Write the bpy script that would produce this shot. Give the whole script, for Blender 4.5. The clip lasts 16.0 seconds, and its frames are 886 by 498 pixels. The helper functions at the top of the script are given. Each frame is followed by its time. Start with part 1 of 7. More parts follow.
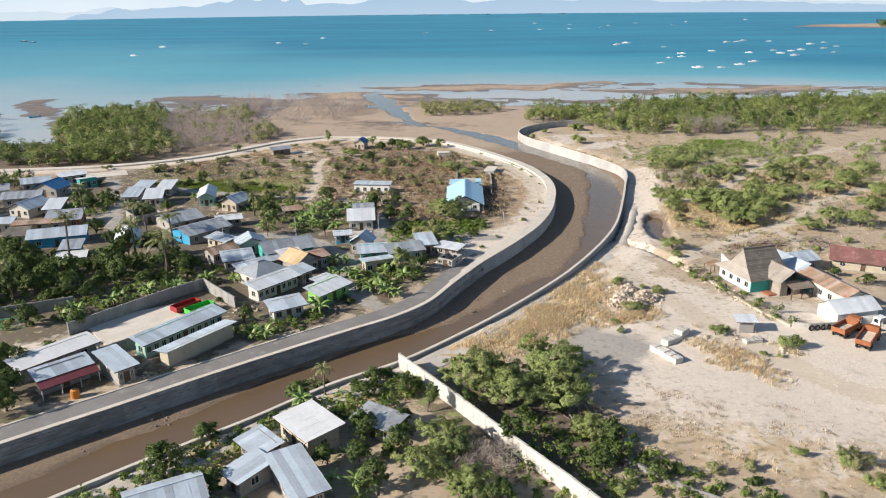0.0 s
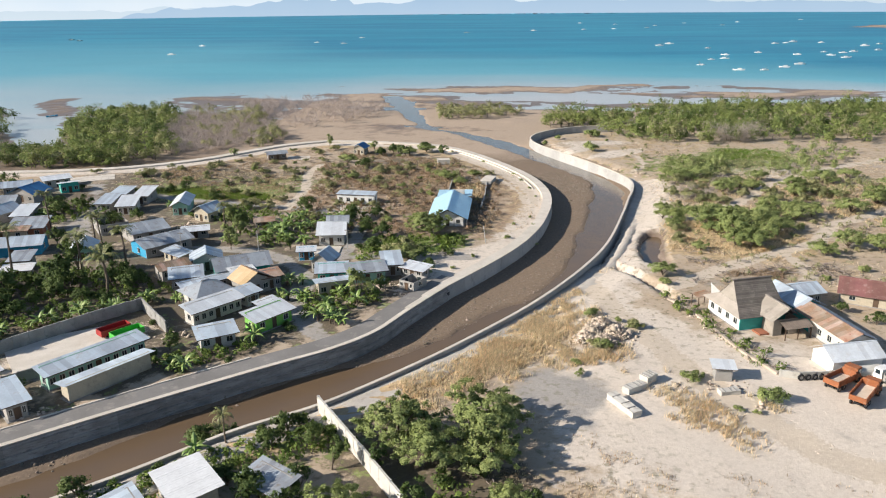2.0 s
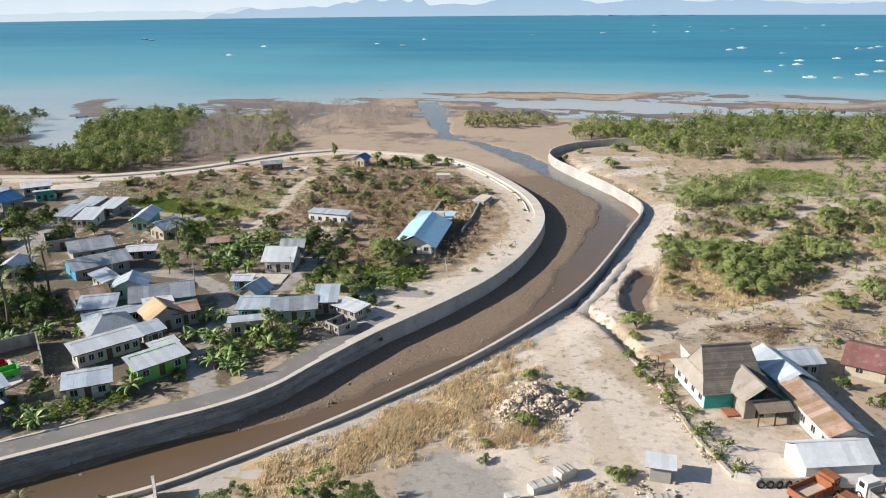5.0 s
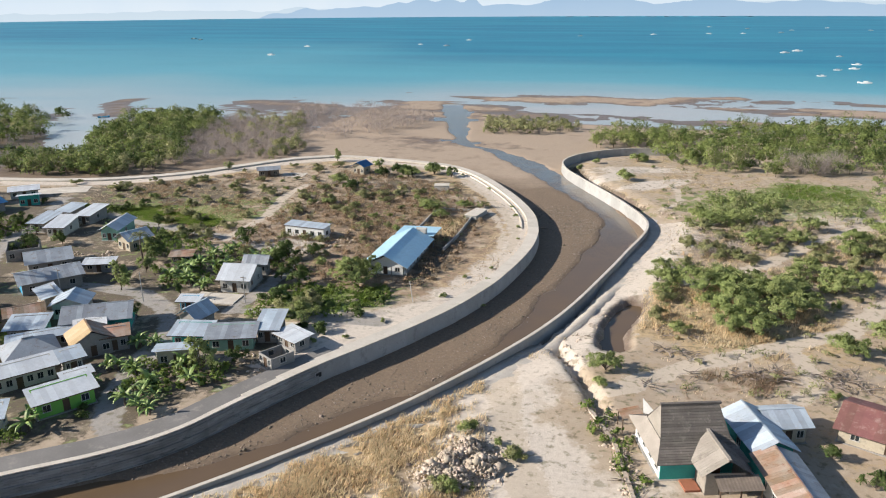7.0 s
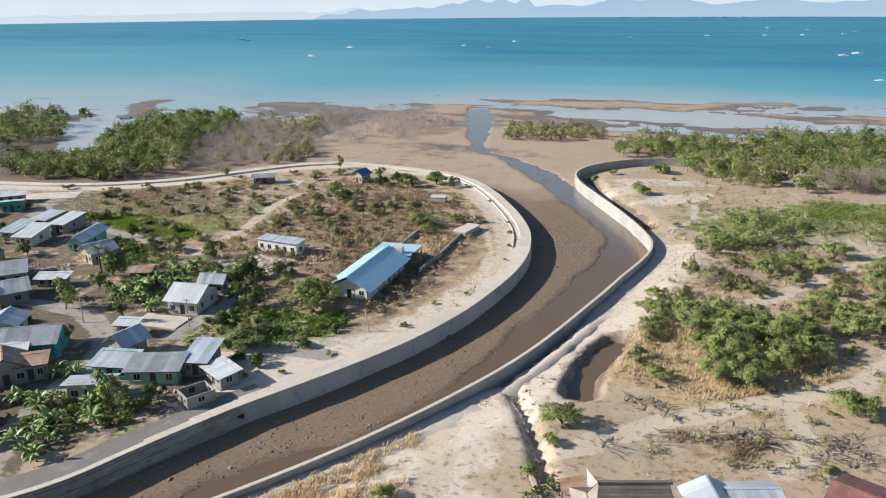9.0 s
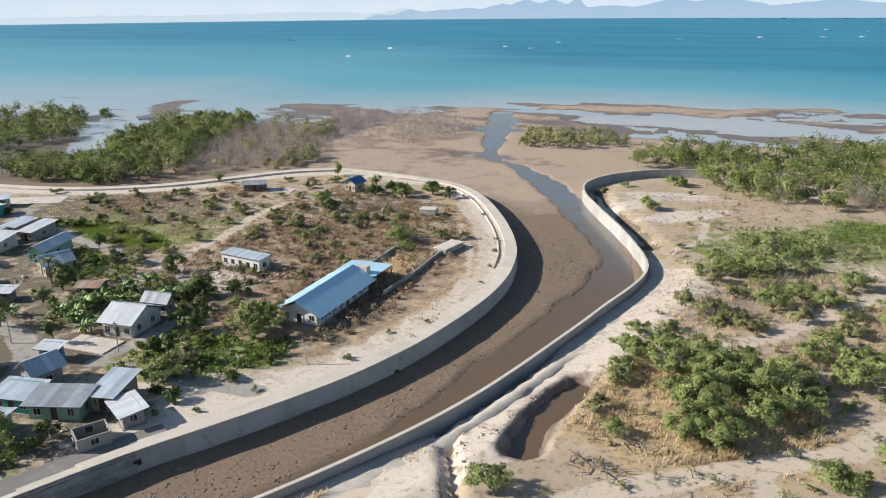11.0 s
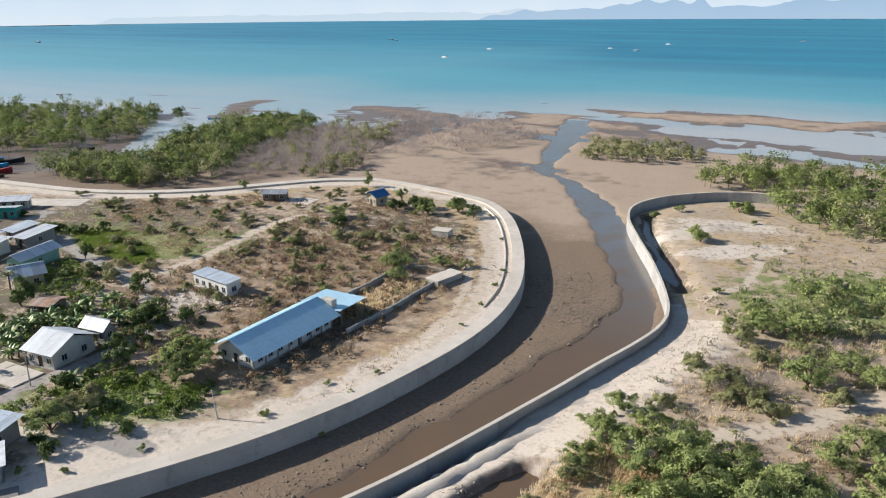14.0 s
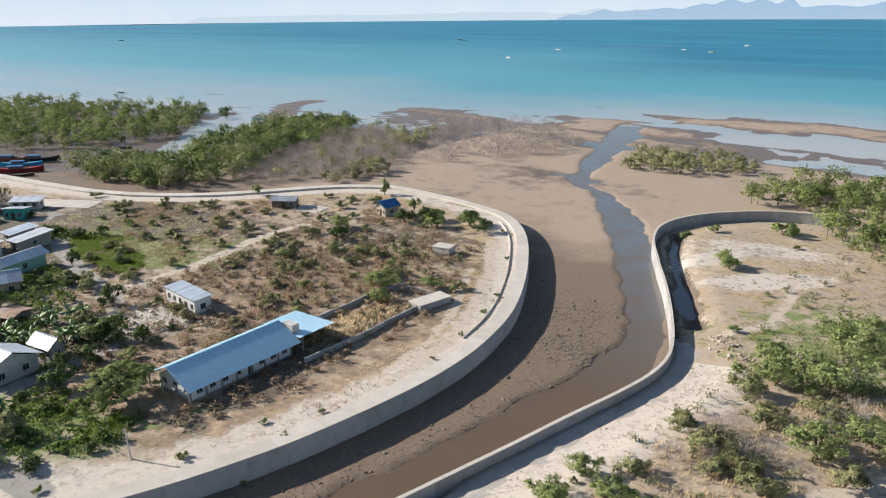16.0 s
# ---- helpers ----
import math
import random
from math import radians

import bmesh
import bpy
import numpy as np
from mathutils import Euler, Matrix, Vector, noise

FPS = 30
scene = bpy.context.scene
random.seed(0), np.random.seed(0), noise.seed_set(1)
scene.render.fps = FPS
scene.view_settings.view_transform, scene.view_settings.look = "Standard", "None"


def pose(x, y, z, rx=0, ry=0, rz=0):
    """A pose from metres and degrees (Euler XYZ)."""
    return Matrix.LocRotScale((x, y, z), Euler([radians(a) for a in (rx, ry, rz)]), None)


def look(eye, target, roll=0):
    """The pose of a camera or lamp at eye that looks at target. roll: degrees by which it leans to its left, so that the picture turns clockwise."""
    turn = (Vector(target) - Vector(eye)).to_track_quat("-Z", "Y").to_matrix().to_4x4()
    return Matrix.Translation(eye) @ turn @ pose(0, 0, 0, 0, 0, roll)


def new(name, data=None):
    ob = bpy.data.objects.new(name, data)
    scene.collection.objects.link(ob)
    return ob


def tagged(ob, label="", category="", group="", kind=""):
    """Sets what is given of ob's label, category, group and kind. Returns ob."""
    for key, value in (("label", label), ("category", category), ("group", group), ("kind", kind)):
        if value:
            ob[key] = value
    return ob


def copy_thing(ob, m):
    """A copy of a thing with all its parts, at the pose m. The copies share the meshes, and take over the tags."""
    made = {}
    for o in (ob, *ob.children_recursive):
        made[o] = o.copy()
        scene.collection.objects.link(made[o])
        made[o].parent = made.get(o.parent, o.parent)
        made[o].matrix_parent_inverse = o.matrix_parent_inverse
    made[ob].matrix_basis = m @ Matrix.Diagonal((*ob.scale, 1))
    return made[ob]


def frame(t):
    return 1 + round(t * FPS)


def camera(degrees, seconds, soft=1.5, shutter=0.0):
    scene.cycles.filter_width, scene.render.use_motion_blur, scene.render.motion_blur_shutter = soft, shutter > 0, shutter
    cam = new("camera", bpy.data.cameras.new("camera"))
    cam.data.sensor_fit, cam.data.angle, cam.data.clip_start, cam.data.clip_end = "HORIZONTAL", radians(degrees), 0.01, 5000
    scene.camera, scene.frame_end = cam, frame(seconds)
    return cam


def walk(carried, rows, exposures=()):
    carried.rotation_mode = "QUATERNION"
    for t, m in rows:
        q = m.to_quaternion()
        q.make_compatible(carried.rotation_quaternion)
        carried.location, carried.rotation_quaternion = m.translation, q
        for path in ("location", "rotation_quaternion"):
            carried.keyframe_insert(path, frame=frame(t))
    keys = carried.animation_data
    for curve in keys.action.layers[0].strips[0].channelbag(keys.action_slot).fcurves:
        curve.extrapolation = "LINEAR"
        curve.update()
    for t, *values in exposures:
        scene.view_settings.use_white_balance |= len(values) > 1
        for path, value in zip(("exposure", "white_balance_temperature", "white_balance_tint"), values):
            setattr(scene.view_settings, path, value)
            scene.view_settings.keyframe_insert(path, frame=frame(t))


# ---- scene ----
cam = camera(61.5, 16.0, soft=1.1)
PATH = [
    (0, (3.97, 0.79, 54.69), (3.43, 19.75, 48.33), -0.6),
    (0.5, (7.98, 4.40, 54.65), (6.94, 23.33, 48.28), -0.6),
    (1, (12.18, 8.13, 54.59), (10.81, 27.05, 48.23), -0.6),
    (1.5, (16.04, 11.91, 54.53), (14.49, 30.81, 48.16), -0.6),
    (2, (19.99, 15.81, 54.50), (18.23, 34.69, 48.14), -0.6),
    (2.5, (23.57, 19.60, 54.50), (21.60, 38.46, 48.14), -0.6),
    (3, (27.17, 23.44, 54.53), (24.93, 42.27, 48.19), -0.6),
    (3.5, (30.88, 27.29, 54.55), (28.24, 46.07, 48.21), -0.5),
    (4, (34.51, 31.27, 54.57), (31.51, 50.00, 48.24), -0.5),
    (6.5, (51.51, 52.21, 54.53), (46.89, 70.62, 48.22), -0.4),
    (7, (54.56, 56.64, 54.47), (49.60, 74.96, 48.17), -0.4),
    (7.5, (57.39, 61.29, 54.36), (52.10, 79.52, 48.07), -0.4),
    (8, (60.12, 65.91, 54.23), (54.51, 84.05, 47.94), -0.4),
    (8.5, (62.96, 70.52, 54.13), (57.00, 88.55, 47.86), -0.5),
    (9, (65.70, 75.06, 54.09), (59.44, 92.99, 47.82), -0.5),
    (11.5, (78.20, 98.13, 53.70), (70.33, 115.42, 47.46), -0.5),
    (12, (80.40, 102.87, 53.68), (72.07, 119.95, 47.44), -0.5),
    (12.5, (82.43, 107.82, 53.63), (73.65, 124.68, 47.40), -0.5),
    (13, (84.38, 112.76, 53.55), (75.18, 129.39, 47.32), -0.5),
    (13.5, (86.25, 117.71, 53.49), (76.63, 134.10, 47.26), -0.5),
    (14, (88.03, 122.66, 53.43), (77.99, 138.80, 47.21), -0.5),
    (14.5, (89.67, 127.62, 53.34), (79.23, 143.50, 47.13), -0.5),
    (15, (91.03, 132.60, 53.26), (79.95, 148.04, 47.04), -0.5),
    (15.5, (92.50, 137.74, 53.20), (80.91, 152.80, 46.98), -0.5),
    (16, (93.97, 142.90, 53.15), (82.34, 157.95, 46.94), -0.5),
]
walk(cam, [(t, look(eye, target, roll)) for t, eye, target, roll in PATH],
     [(0, 0.55, 6450, 10), (4, 0.53, 6420, 10), (9, 0.46, 6340, 10), (16, 0.43, 6240, 10)])

# ---- light ----
SUN_DIR = Vector((0.94, 0.34, -0.50)).normalized()      # the way the sunlight travels
world = bpy.data.worlds.new("world")
scene.world = world
world.use_nodes = True
wn = world.node_tree
sky = wn.nodes.new("ShaderNodeTexSky")
sky.sky_type = "NISHITA"
sky.sun_disc = False
sky.sun_elevation = math.asin(-SUN_DIR.z)
sky.sun_rotation = math.atan2(-SUN_DIR.x, -SUN_DIR.y)
sky.air_density, sky.dust_density, sky.ozone_density = 1.0, 0.6, 1.4
wn.nodes["Background"].inputs["Strength"].default_value = 0.080
wn.links.new(sky.outputs["Color"], wn.nodes["Background"].inputs["Color"])
sun_data = bpy.data.lights.new("sun", "SUN")
sun_data.energy, sun_data.angle, sun_data.color = 5.4, radians(0.6), (1.0, 0.905, 0.79)
sun = new("sun", sun_data)
sun.matrix_world = look((0, 0, 0), SUN_DIR)

# ---- materials ----


def noise_node(nt, scale, detail=4.0, coord=None, rough=0.55):
    n = nt.nodes.new("ShaderNodeTexNoise")
    n.inputs["Scale"].default_value = scale
    n.inputs["Detail"].default_value = detail
    n.inputs["Roughness"].default_value = rough
    if coord is not None:
        nt.links.new(coord, n.inputs["Vector"])
    return n


def mix_node(nt, fac, a, b, blend="MIX"):
    m = nt.nodes.new("ShaderNodeMix")
    m.data_type, m.blend_type = "RGBA", blend
    for sock, v in ((m.inputs[0], fac), (m.inputs[6], a), (m.inputs[7], b)):
        if hasattr(v, "is_output"):
            nt.links.new(v, sock)
        elif isinstance(v, (int, float)):
            sock.default_value = v
        else:
            sock.default_value = (*v, 1.0)
    return m.outputs[2]


def ramp_node(nt, src, lo, hi, a=0.0, b=1.0):
    m = nt.nodes.new("ShaderNodeMapRange")
    m.inputs[1].default_value, m.inputs[2].default_value = lo, hi
    m.inputs[3].default_value, m.inputs[4].default_value = a, b
    nt.links.new(src, m.inputs[0])
    return m.outputs[0]


def math_node(nt, op, a, b=0.0):
    m = nt.nodes.new("ShaderNodeMath")
    m.operation = op
    m.use_clamp = op in ("MULTIPLY", "ADD", "SUBTRACT", "MAXIMUM")
    for sock, v in ((m.inputs[0], a), (m.inputs[1], b)):
        if hasattr(v, "is_output"):
            nt.links.new(v, sock)
        else:
            sock.default_value = v
    return m.outputs[0]


def material(name, base, second=None, rough=0.8, metal=0.0, scale=0.6, fine=9.0, bump=0.15,
             pieces=0.0, islands=0.0, stain=None, spec=0.4, thin=0.0, strata=0.0, tufts=0.0):
    """A surface with broad patches (scale), fine grain (fine), relief, and a tone of its own for each piece or island."""
    m = bpy.data.materials.new(name)
    m.use_nodes = True
    nt = m.node_tree
    p = nt.nodes["Principled BSDF"]
    co = nt.nodes.new("ShaderNodeTexCoord").outputs["Object"]
    geo = nt.nodes.new("ShaderNodeNewGeometry")
    pos = geo.outputs["Position"]
    if strata:
        mp = nt.nodes.new("ShaderNodeMapping")
        mp.inputs["Scale"].default_value = (0.6, 0.6, strata)
        nt.links.new(pos, mp.inputs["Vector"])
        pos = mp.outputs[0]
    second = second or tuple(c * 0.72 for c in base)
    n1 = noise_node(nt, scale, 5, pos)
    col = mix_node(nt, ramp_node(nt, n1.outputs[0], 0.35, 0.65), base, second)
    n2 = noise_node(nt, fine, 6, pos, 0.7)
    col = mix_node(nt, ramp_node(nt, n2.outputs[0], 0.3, 0.7, 0.0, 0.45), col, tuple(c * 0.6 for c in base))
    if stain:
        n3 = noise_node(nt, scale * 2.3, 6, pos, 0.7)
        col = mix_node(nt, ramp_node(nt, n3.outputs[0], 0.55, 0.68, 0.0, 0.85), col, stain)
    for amount, src in ((pieces, "piece"), (islands, "island"), (tufts, "tuft")):
        if amount:
            if src == "tuft":
                at = nt.nodes.new("ShaderNodeAttribute")
                at.attribute_name = "tone"
                r = at.outputs["Fac"]
            elif src == "piece":
                r = nt.nodes.new("ShaderNodeObjectInfo").outputs["Random"]
            else:
                r = geo.outputs["Random Per Island"]
            h = nt.nodes.new("ShaderNodeHueSaturation")
            nt.links.new(ramp_node(nt, r, 0, 1, 1 - amount, 1 + amount), h.inputs["Value"])
            nt.links.new(ramp_node(nt, r, 0, 1, 0.5 + amount * 0.05, 0.5 - amount * 0.05), h.inputs["Hue"])
            nt.links.new(col, h.inputs["Color"])
            col = h.outputs[0]
    nt.links.new(col, p.inputs["Base Color"])
    p.inputs["Roughness"].default_value = rough
    p.inputs["Metallic"].default_value = metal
    p.inputs["Specular IOR Level"].default_value = spec
    if bump:
        b = nt.nodes.new("ShaderNodeBump")
        b.inputs["Strength"].default_value = bump
        b.inputs["Distance"].default_value = 0.1
        nt.links.new(n2.outputs[0], b.inputs["Height"])
        nt.links.new(b.outputs[0], p.inputs["Normal"])
    if thin:
        tr = nt.nodes.new("ShaderNodeBsdfTranslucent")
        nt.links.new(col, tr.inputs["Color"])
        mx = nt.nodes.new("ShaderNodeMixShader")
        mx.inputs[0].default_value = thin
        nt.links.new(p.outputs[0], mx.inputs[1])
        nt.links.new(tr.outputs[0], mx.inputs[2])
        nt.links.new(mx.outputs[0], nt.nodes["Material Output"].inputs["Surface"])
    return m


M_CONCRETE = material("pale_concrete", (0.45, 0.445, 0.43), (0.36, 0.355, 0.34), 0.9, scale=0.25, fine=5, pieces=0.10, stain=(0.26, 0.255, 0.24))
M_STONE = material("stone_masonry", (0.40, 0.39, 0.375), (0.22, 0.215, 0.205), 0.92, scale=0.5, fine=2.6, bump=1.0, pieces=0.16, stain=(0.12, 0.117, 0.11), strata=2.2)
M_COPING = material("coping_concrete", (0.66, 0.61, 0.535), (0.56, 0.51, 0.44), 0.9, scale=0.3, fine=6, pieces=0.06, stain=(0.48, 0.43, 0.36))
M_ROAD = material("concrete_road", (0.235, 0.225, 0.215), (0.18, 0.172, 0.163), 0.9, scale=0.2, fine=4, stain=(0.29, 0.272, 0.245))
M_BLOCKWALL = material("grey_block_wall", (0.34, 0.335, 0.32), (0.24, 0.235, 0.225), 0.92, scale=0.5, fine=6, pieces=0.08, stain=(0.17, 0.165, 0.155))
M_WHITEWALL = material("weathered_white_wall", (0.60, 0.585, 0.54), (0.48, 0.46, 0.41), 0.9, scale=0.35, fine=5, stain=(0.30, 0.285, 0.25))
M_ZINC = material("zinc_sheet", (0.55, 0.62, 0.685), (0.43, 0.50, 0.565), 0.45, 0.15, scale=0.35, fine=3, bump=0.06, pieces=0.18, stain=(0.42, 0.43, 0.44))
M_ZINC_BRIGHT = material("bright_zinc_sheet", (0.56, 0.82, 0.95), (0.51, 0.77, 0.91), 0.34, 0.3, scale=0.2, fine=2, bump=0, pieces=0.02)
M_ZINC_PALE = material("pale_zinc_sheet", (0.69, 0.725, 0.755), (0.59, 0.63, 0.665), 0.45, 0.1, scale=0.3, fine=2, bump=0.04, pieces=0.1, stain=(0.54, 0.55, 0.55))
M_ZINC_WHITE = material("white_roof_sheet", (0.70, 0.715, 0.725), (0.64, 0.655, 0.665), 0.5, 0.0, scale=0.3, fine=2, bump=0.04, pieces=0.03)
M_ZINC_DULL = material("dull_zinc_sheet", (0.43, 0.47, 0.51), (0.32, 0.35, 0.385), 0.5, 0.25, scale=0.4, fine=3, bump=0.08, pieces=0.22, stain=(0.26, 0.215, 0.18))
M_RUST = material("rusted_sheet", (0.36, 0.21, 0.13), (0.42, 0.36, 0.30), 0.75, 0.2, scale=0.5, fine=4, pieces=0.3, stain=(0.24, 0.10, 0.055))
M_TANROOF = material("tan_sheet", (0.52, 0.36, 0.20), (0.58, 0.44, 0.27), 0.7, 0.1, scale=0.5, fine=4, pieces=0.22)
M_REDROOF = material("faded_red_sheet", (0.26, 0.125, 0.108), (0.20, 0.09, 0.082), 0.75, 0.0, scale=0.4, fine=3, pieces=0.14, stain=(0.33, 0.23, 0.20))
M_BLUEROOF = material("blue_sheet", (0.05, 0.20, 0.42), (0.045, 0.16, 0.34), 0.5, 0.1, scale=0.4, fine=3, pieces=0.12)
M_TILE = material("brown_cement_tile", (0.165, 0.148, 0.130), (0.115, 0.102, 0.09), 0.9, scale=0.6, fine=5, pieces=0.2, bump=0.3, stain=(0.22, 0.20, 0.175))
M_CEMENTROOF = material("pale_cement_roof", (0.36, 0.325, 0.28), (0.28, 0.25, 0.215), 0.9, scale=0.5, fine=5, pieces=0.1, stain=(0.21, 0.185, 0.16))
M_PLASTER = material("white_plaster", (0.60, 0.58, 0.53), (0.50, 0.48, 0.435), 0.9, scale=0.5, fine=5, stain=(0.34, 0.32, 0.285))
M_CREAM = material("cream_plaster", (0.50, 0.445, 0.345), (0.41, 0.365, 0.28), 0.9, scale=0.5, fine=5, stain=(0.30, 0.27, 0.22))
M_GREYPLASTER = material("raw_grey_plaster", (0.36, 0.345, 0.325), (0.28, 0.27, 0.25), 0.92, scale=0.5, fine=5, stain=(0.22, 0.21, 0.195))
M_LIME = material("lime_green_paint", (0.20, 0.50, 0.09), (0.17, 0.42, 0.08), 0.8, scale=0.5, fine=5)
M_TEAL = material("teal_paint", (0.06, 0.42, 0.36), (0.05, 0.34, 0.30), 0.8, scale=0.5, fine=5)
M_MINT = material("mint_green_paint", (0.30, 0.52, 0.42), (0.24, 0.43, 0.34), 0.8, scale=0.5, fine=5)
M_BLUEWALL = material("bright_blue_paint", (0.04, 0.34, 0.58), (0.035, 0.28, 0.48), 0.8, scale=0.5, fine=5)
M_YELLOW = material("yellow_paint", (0.60, 0.40, 0.10), (0.50, 0.33, 0.09), 0.8, scale=0.5, fine=5)
M_BRICK = material("red_brick", (0.38, 0.15, 0.085), (0.30, 0.12, 0.07), 0.9, scale=0.8, fine=8)
# black parts, also a painted stand-in for shade inside rooms and drain
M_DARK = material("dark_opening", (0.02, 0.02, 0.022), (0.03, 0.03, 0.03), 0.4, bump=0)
M_GLASS = material("dark_pane", (0.03, 0.04, 0.045), (0.02, 0.03, 0.035), 0.12, bump=0, spec=0.6)
M_WOOD = material("dark_wood", (0.13, 0.085, 0.055), (0.09, 0.06, 0.04), 0.8, scale=1.0, fine=8)
M_GREYWOOD = material("weathered_wood", (0.24, 0.20, 0.16), (0.17, 0.14, 0.11), 0.85, scale=1.0, fine=8, islands=0.25)
M_FRAME = material("white_frame", (0.62, 0.61, 0.58), None, 0.6, bump=0.05)
M_MAROON = material("maroon_sheet", (0.17, 0.045, 0.055), (0.13, 0.035, 0.045), 0.6, scale=0.5, pieces=0.1)
M_BARK = material("grey_bark", (0.17, 0.135, 0.10), (0.11, 0.085, 0.065), 0.9, scale=2.0, fine=9, bump=0.5)
M_DEAD = material("bleached_twigs", (0.50, 0.43, 0.385), (0.38, 0.325, 0.29), 0.9, scale=0.2, islands=0.25, bump=0, thin=0.3)
M_LEAF_A = material("mangrove_leaves", (0.310, 0.365, 0.125), (0.185, 0.245, 0.080), 0.75, scale=0.13, fine=2, bump=0, islands=0.12, tufts=0.32, spec=0.15, thin=0.3)
M_LEAF_B = material("acacia_leaves", (0.395, 0.450, 0.185), (0.265, 0.330, 0.120), 0.75, scale=0.11, fine=2, bump=0, islands=0.12, tufts=0.32, spec=0.15, thin=0.3)
M_LEAF_C = material("broad_green_leaves", (0.150, 0.205, 0.062), (0.095, 0.145, 0.045), 0.65, scale=0.15, fine=2, bump=0, islands=0.12, tufts=0.32, spec=0.25, thin=0.3)
M_LEAF_D = material("dusty_olive_leaves", (0.420, 0.415, 0.215), (0.285, 0.310, 0.140), 0.75, scale=0.11, fine=2, bump=0, islands=0.12, tufts=0.32, spec=0.15, thin=0.3)
M_LEAF_E = material("fresh_green_weeds", (0.235, 0.310, 0.080), (0.140, 0.215, 0.055), 0.75, scale=0.2, fine=2, bump=0, islands=0.12, tufts=0.32, spec=0.15, thin=0.3)
M_PALM = material("palm_fronds", (0.145, 0.175, 0.055), (0.210, 0.195, 0.080), 0.5, scale=0.5, fine=3, bump=0, islands=0.35, spec=0.4)
M_BANANA = material("banana_leaves", (0.165, 0.260, 0.060), (0.210, 0.270, 0.090), 0.5, scale=0.5, fine=3, bump=0, islands=0.35, spec=0.4)
M_DRYGRASS = material("golden_dry_grass", (0.90, 0.77, 0.53), (0.80, 0.63, 0.39), 0.9, scale=0.15, fine=2, bump=0, islands=0.25, spec=0.1, thin=0.45)
M_REDSCRUB = material("russet_dry_scrub", (0.36, 0.265, 0.18), (0.46, 0.36, 0.225), 0.9, scale=0.12, fine=2, bump=0, islands=0.35, spec=0.1, thin=0.3)
M_GREENGRASS = material("green_grass", (0.18, 0.29, 0.055), (0.24, 0.30, 0.08), 0.85, scale=0.15, fine=2, bump=0, islands=0.3, spec=0.15, thin=0.35)
M_FILL = material("sandy_fill", (0.56, 0.52, 0.46), (0.45, 0.41, 0.36), 0.95, scale=0.3, fine=4, bump=0.8, stain=(0.36, 0.31, 0.26))
M_ROCK = material("pale_rubble", (0.56, 0.475, 0.385), (0.46, 0.38, 0.30), 0.92, scale=0.7, fine=5, islands=0.3, bump=0.3)
M_COBBLE = material("river_cobbles", (0.20, 0.165, 0.125), (0.26, 0.22, 0.175), 0.9, scale=0.5, fine=5, islands=0.45, bump=0.2)
M_ORANGE = material("orange_truck_paint", (0.33, 0.115, 0.045), (0.26, 0.095, 0.04), 0.7, scale=1.0, fine=6, stain=(0.25, 0.17, 0.125))
M_RED = material("red_paint", (0.36, 0.03, 0.028), (0.27, 0.028, 0.025), 0.6, scale=1.0)
M_GREENPAINT = material("vivid_green_paint", (0.08, 0.50, 0.07), (0.07, 0.42, 0.06), 0.5, scale=1.0)
M_WHITE = material("white_paint", (0.78, 0.78, 0.76), (0.70, 0.70, 0.68), 0.5, bump=0.03)
M_RUBBER = material("black_rubber", (0.025, 0.025, 0.026), None, 0.85)
M_TARP = material("orange_tank", (0.62, 0.22, 0.03), None, 0.6)


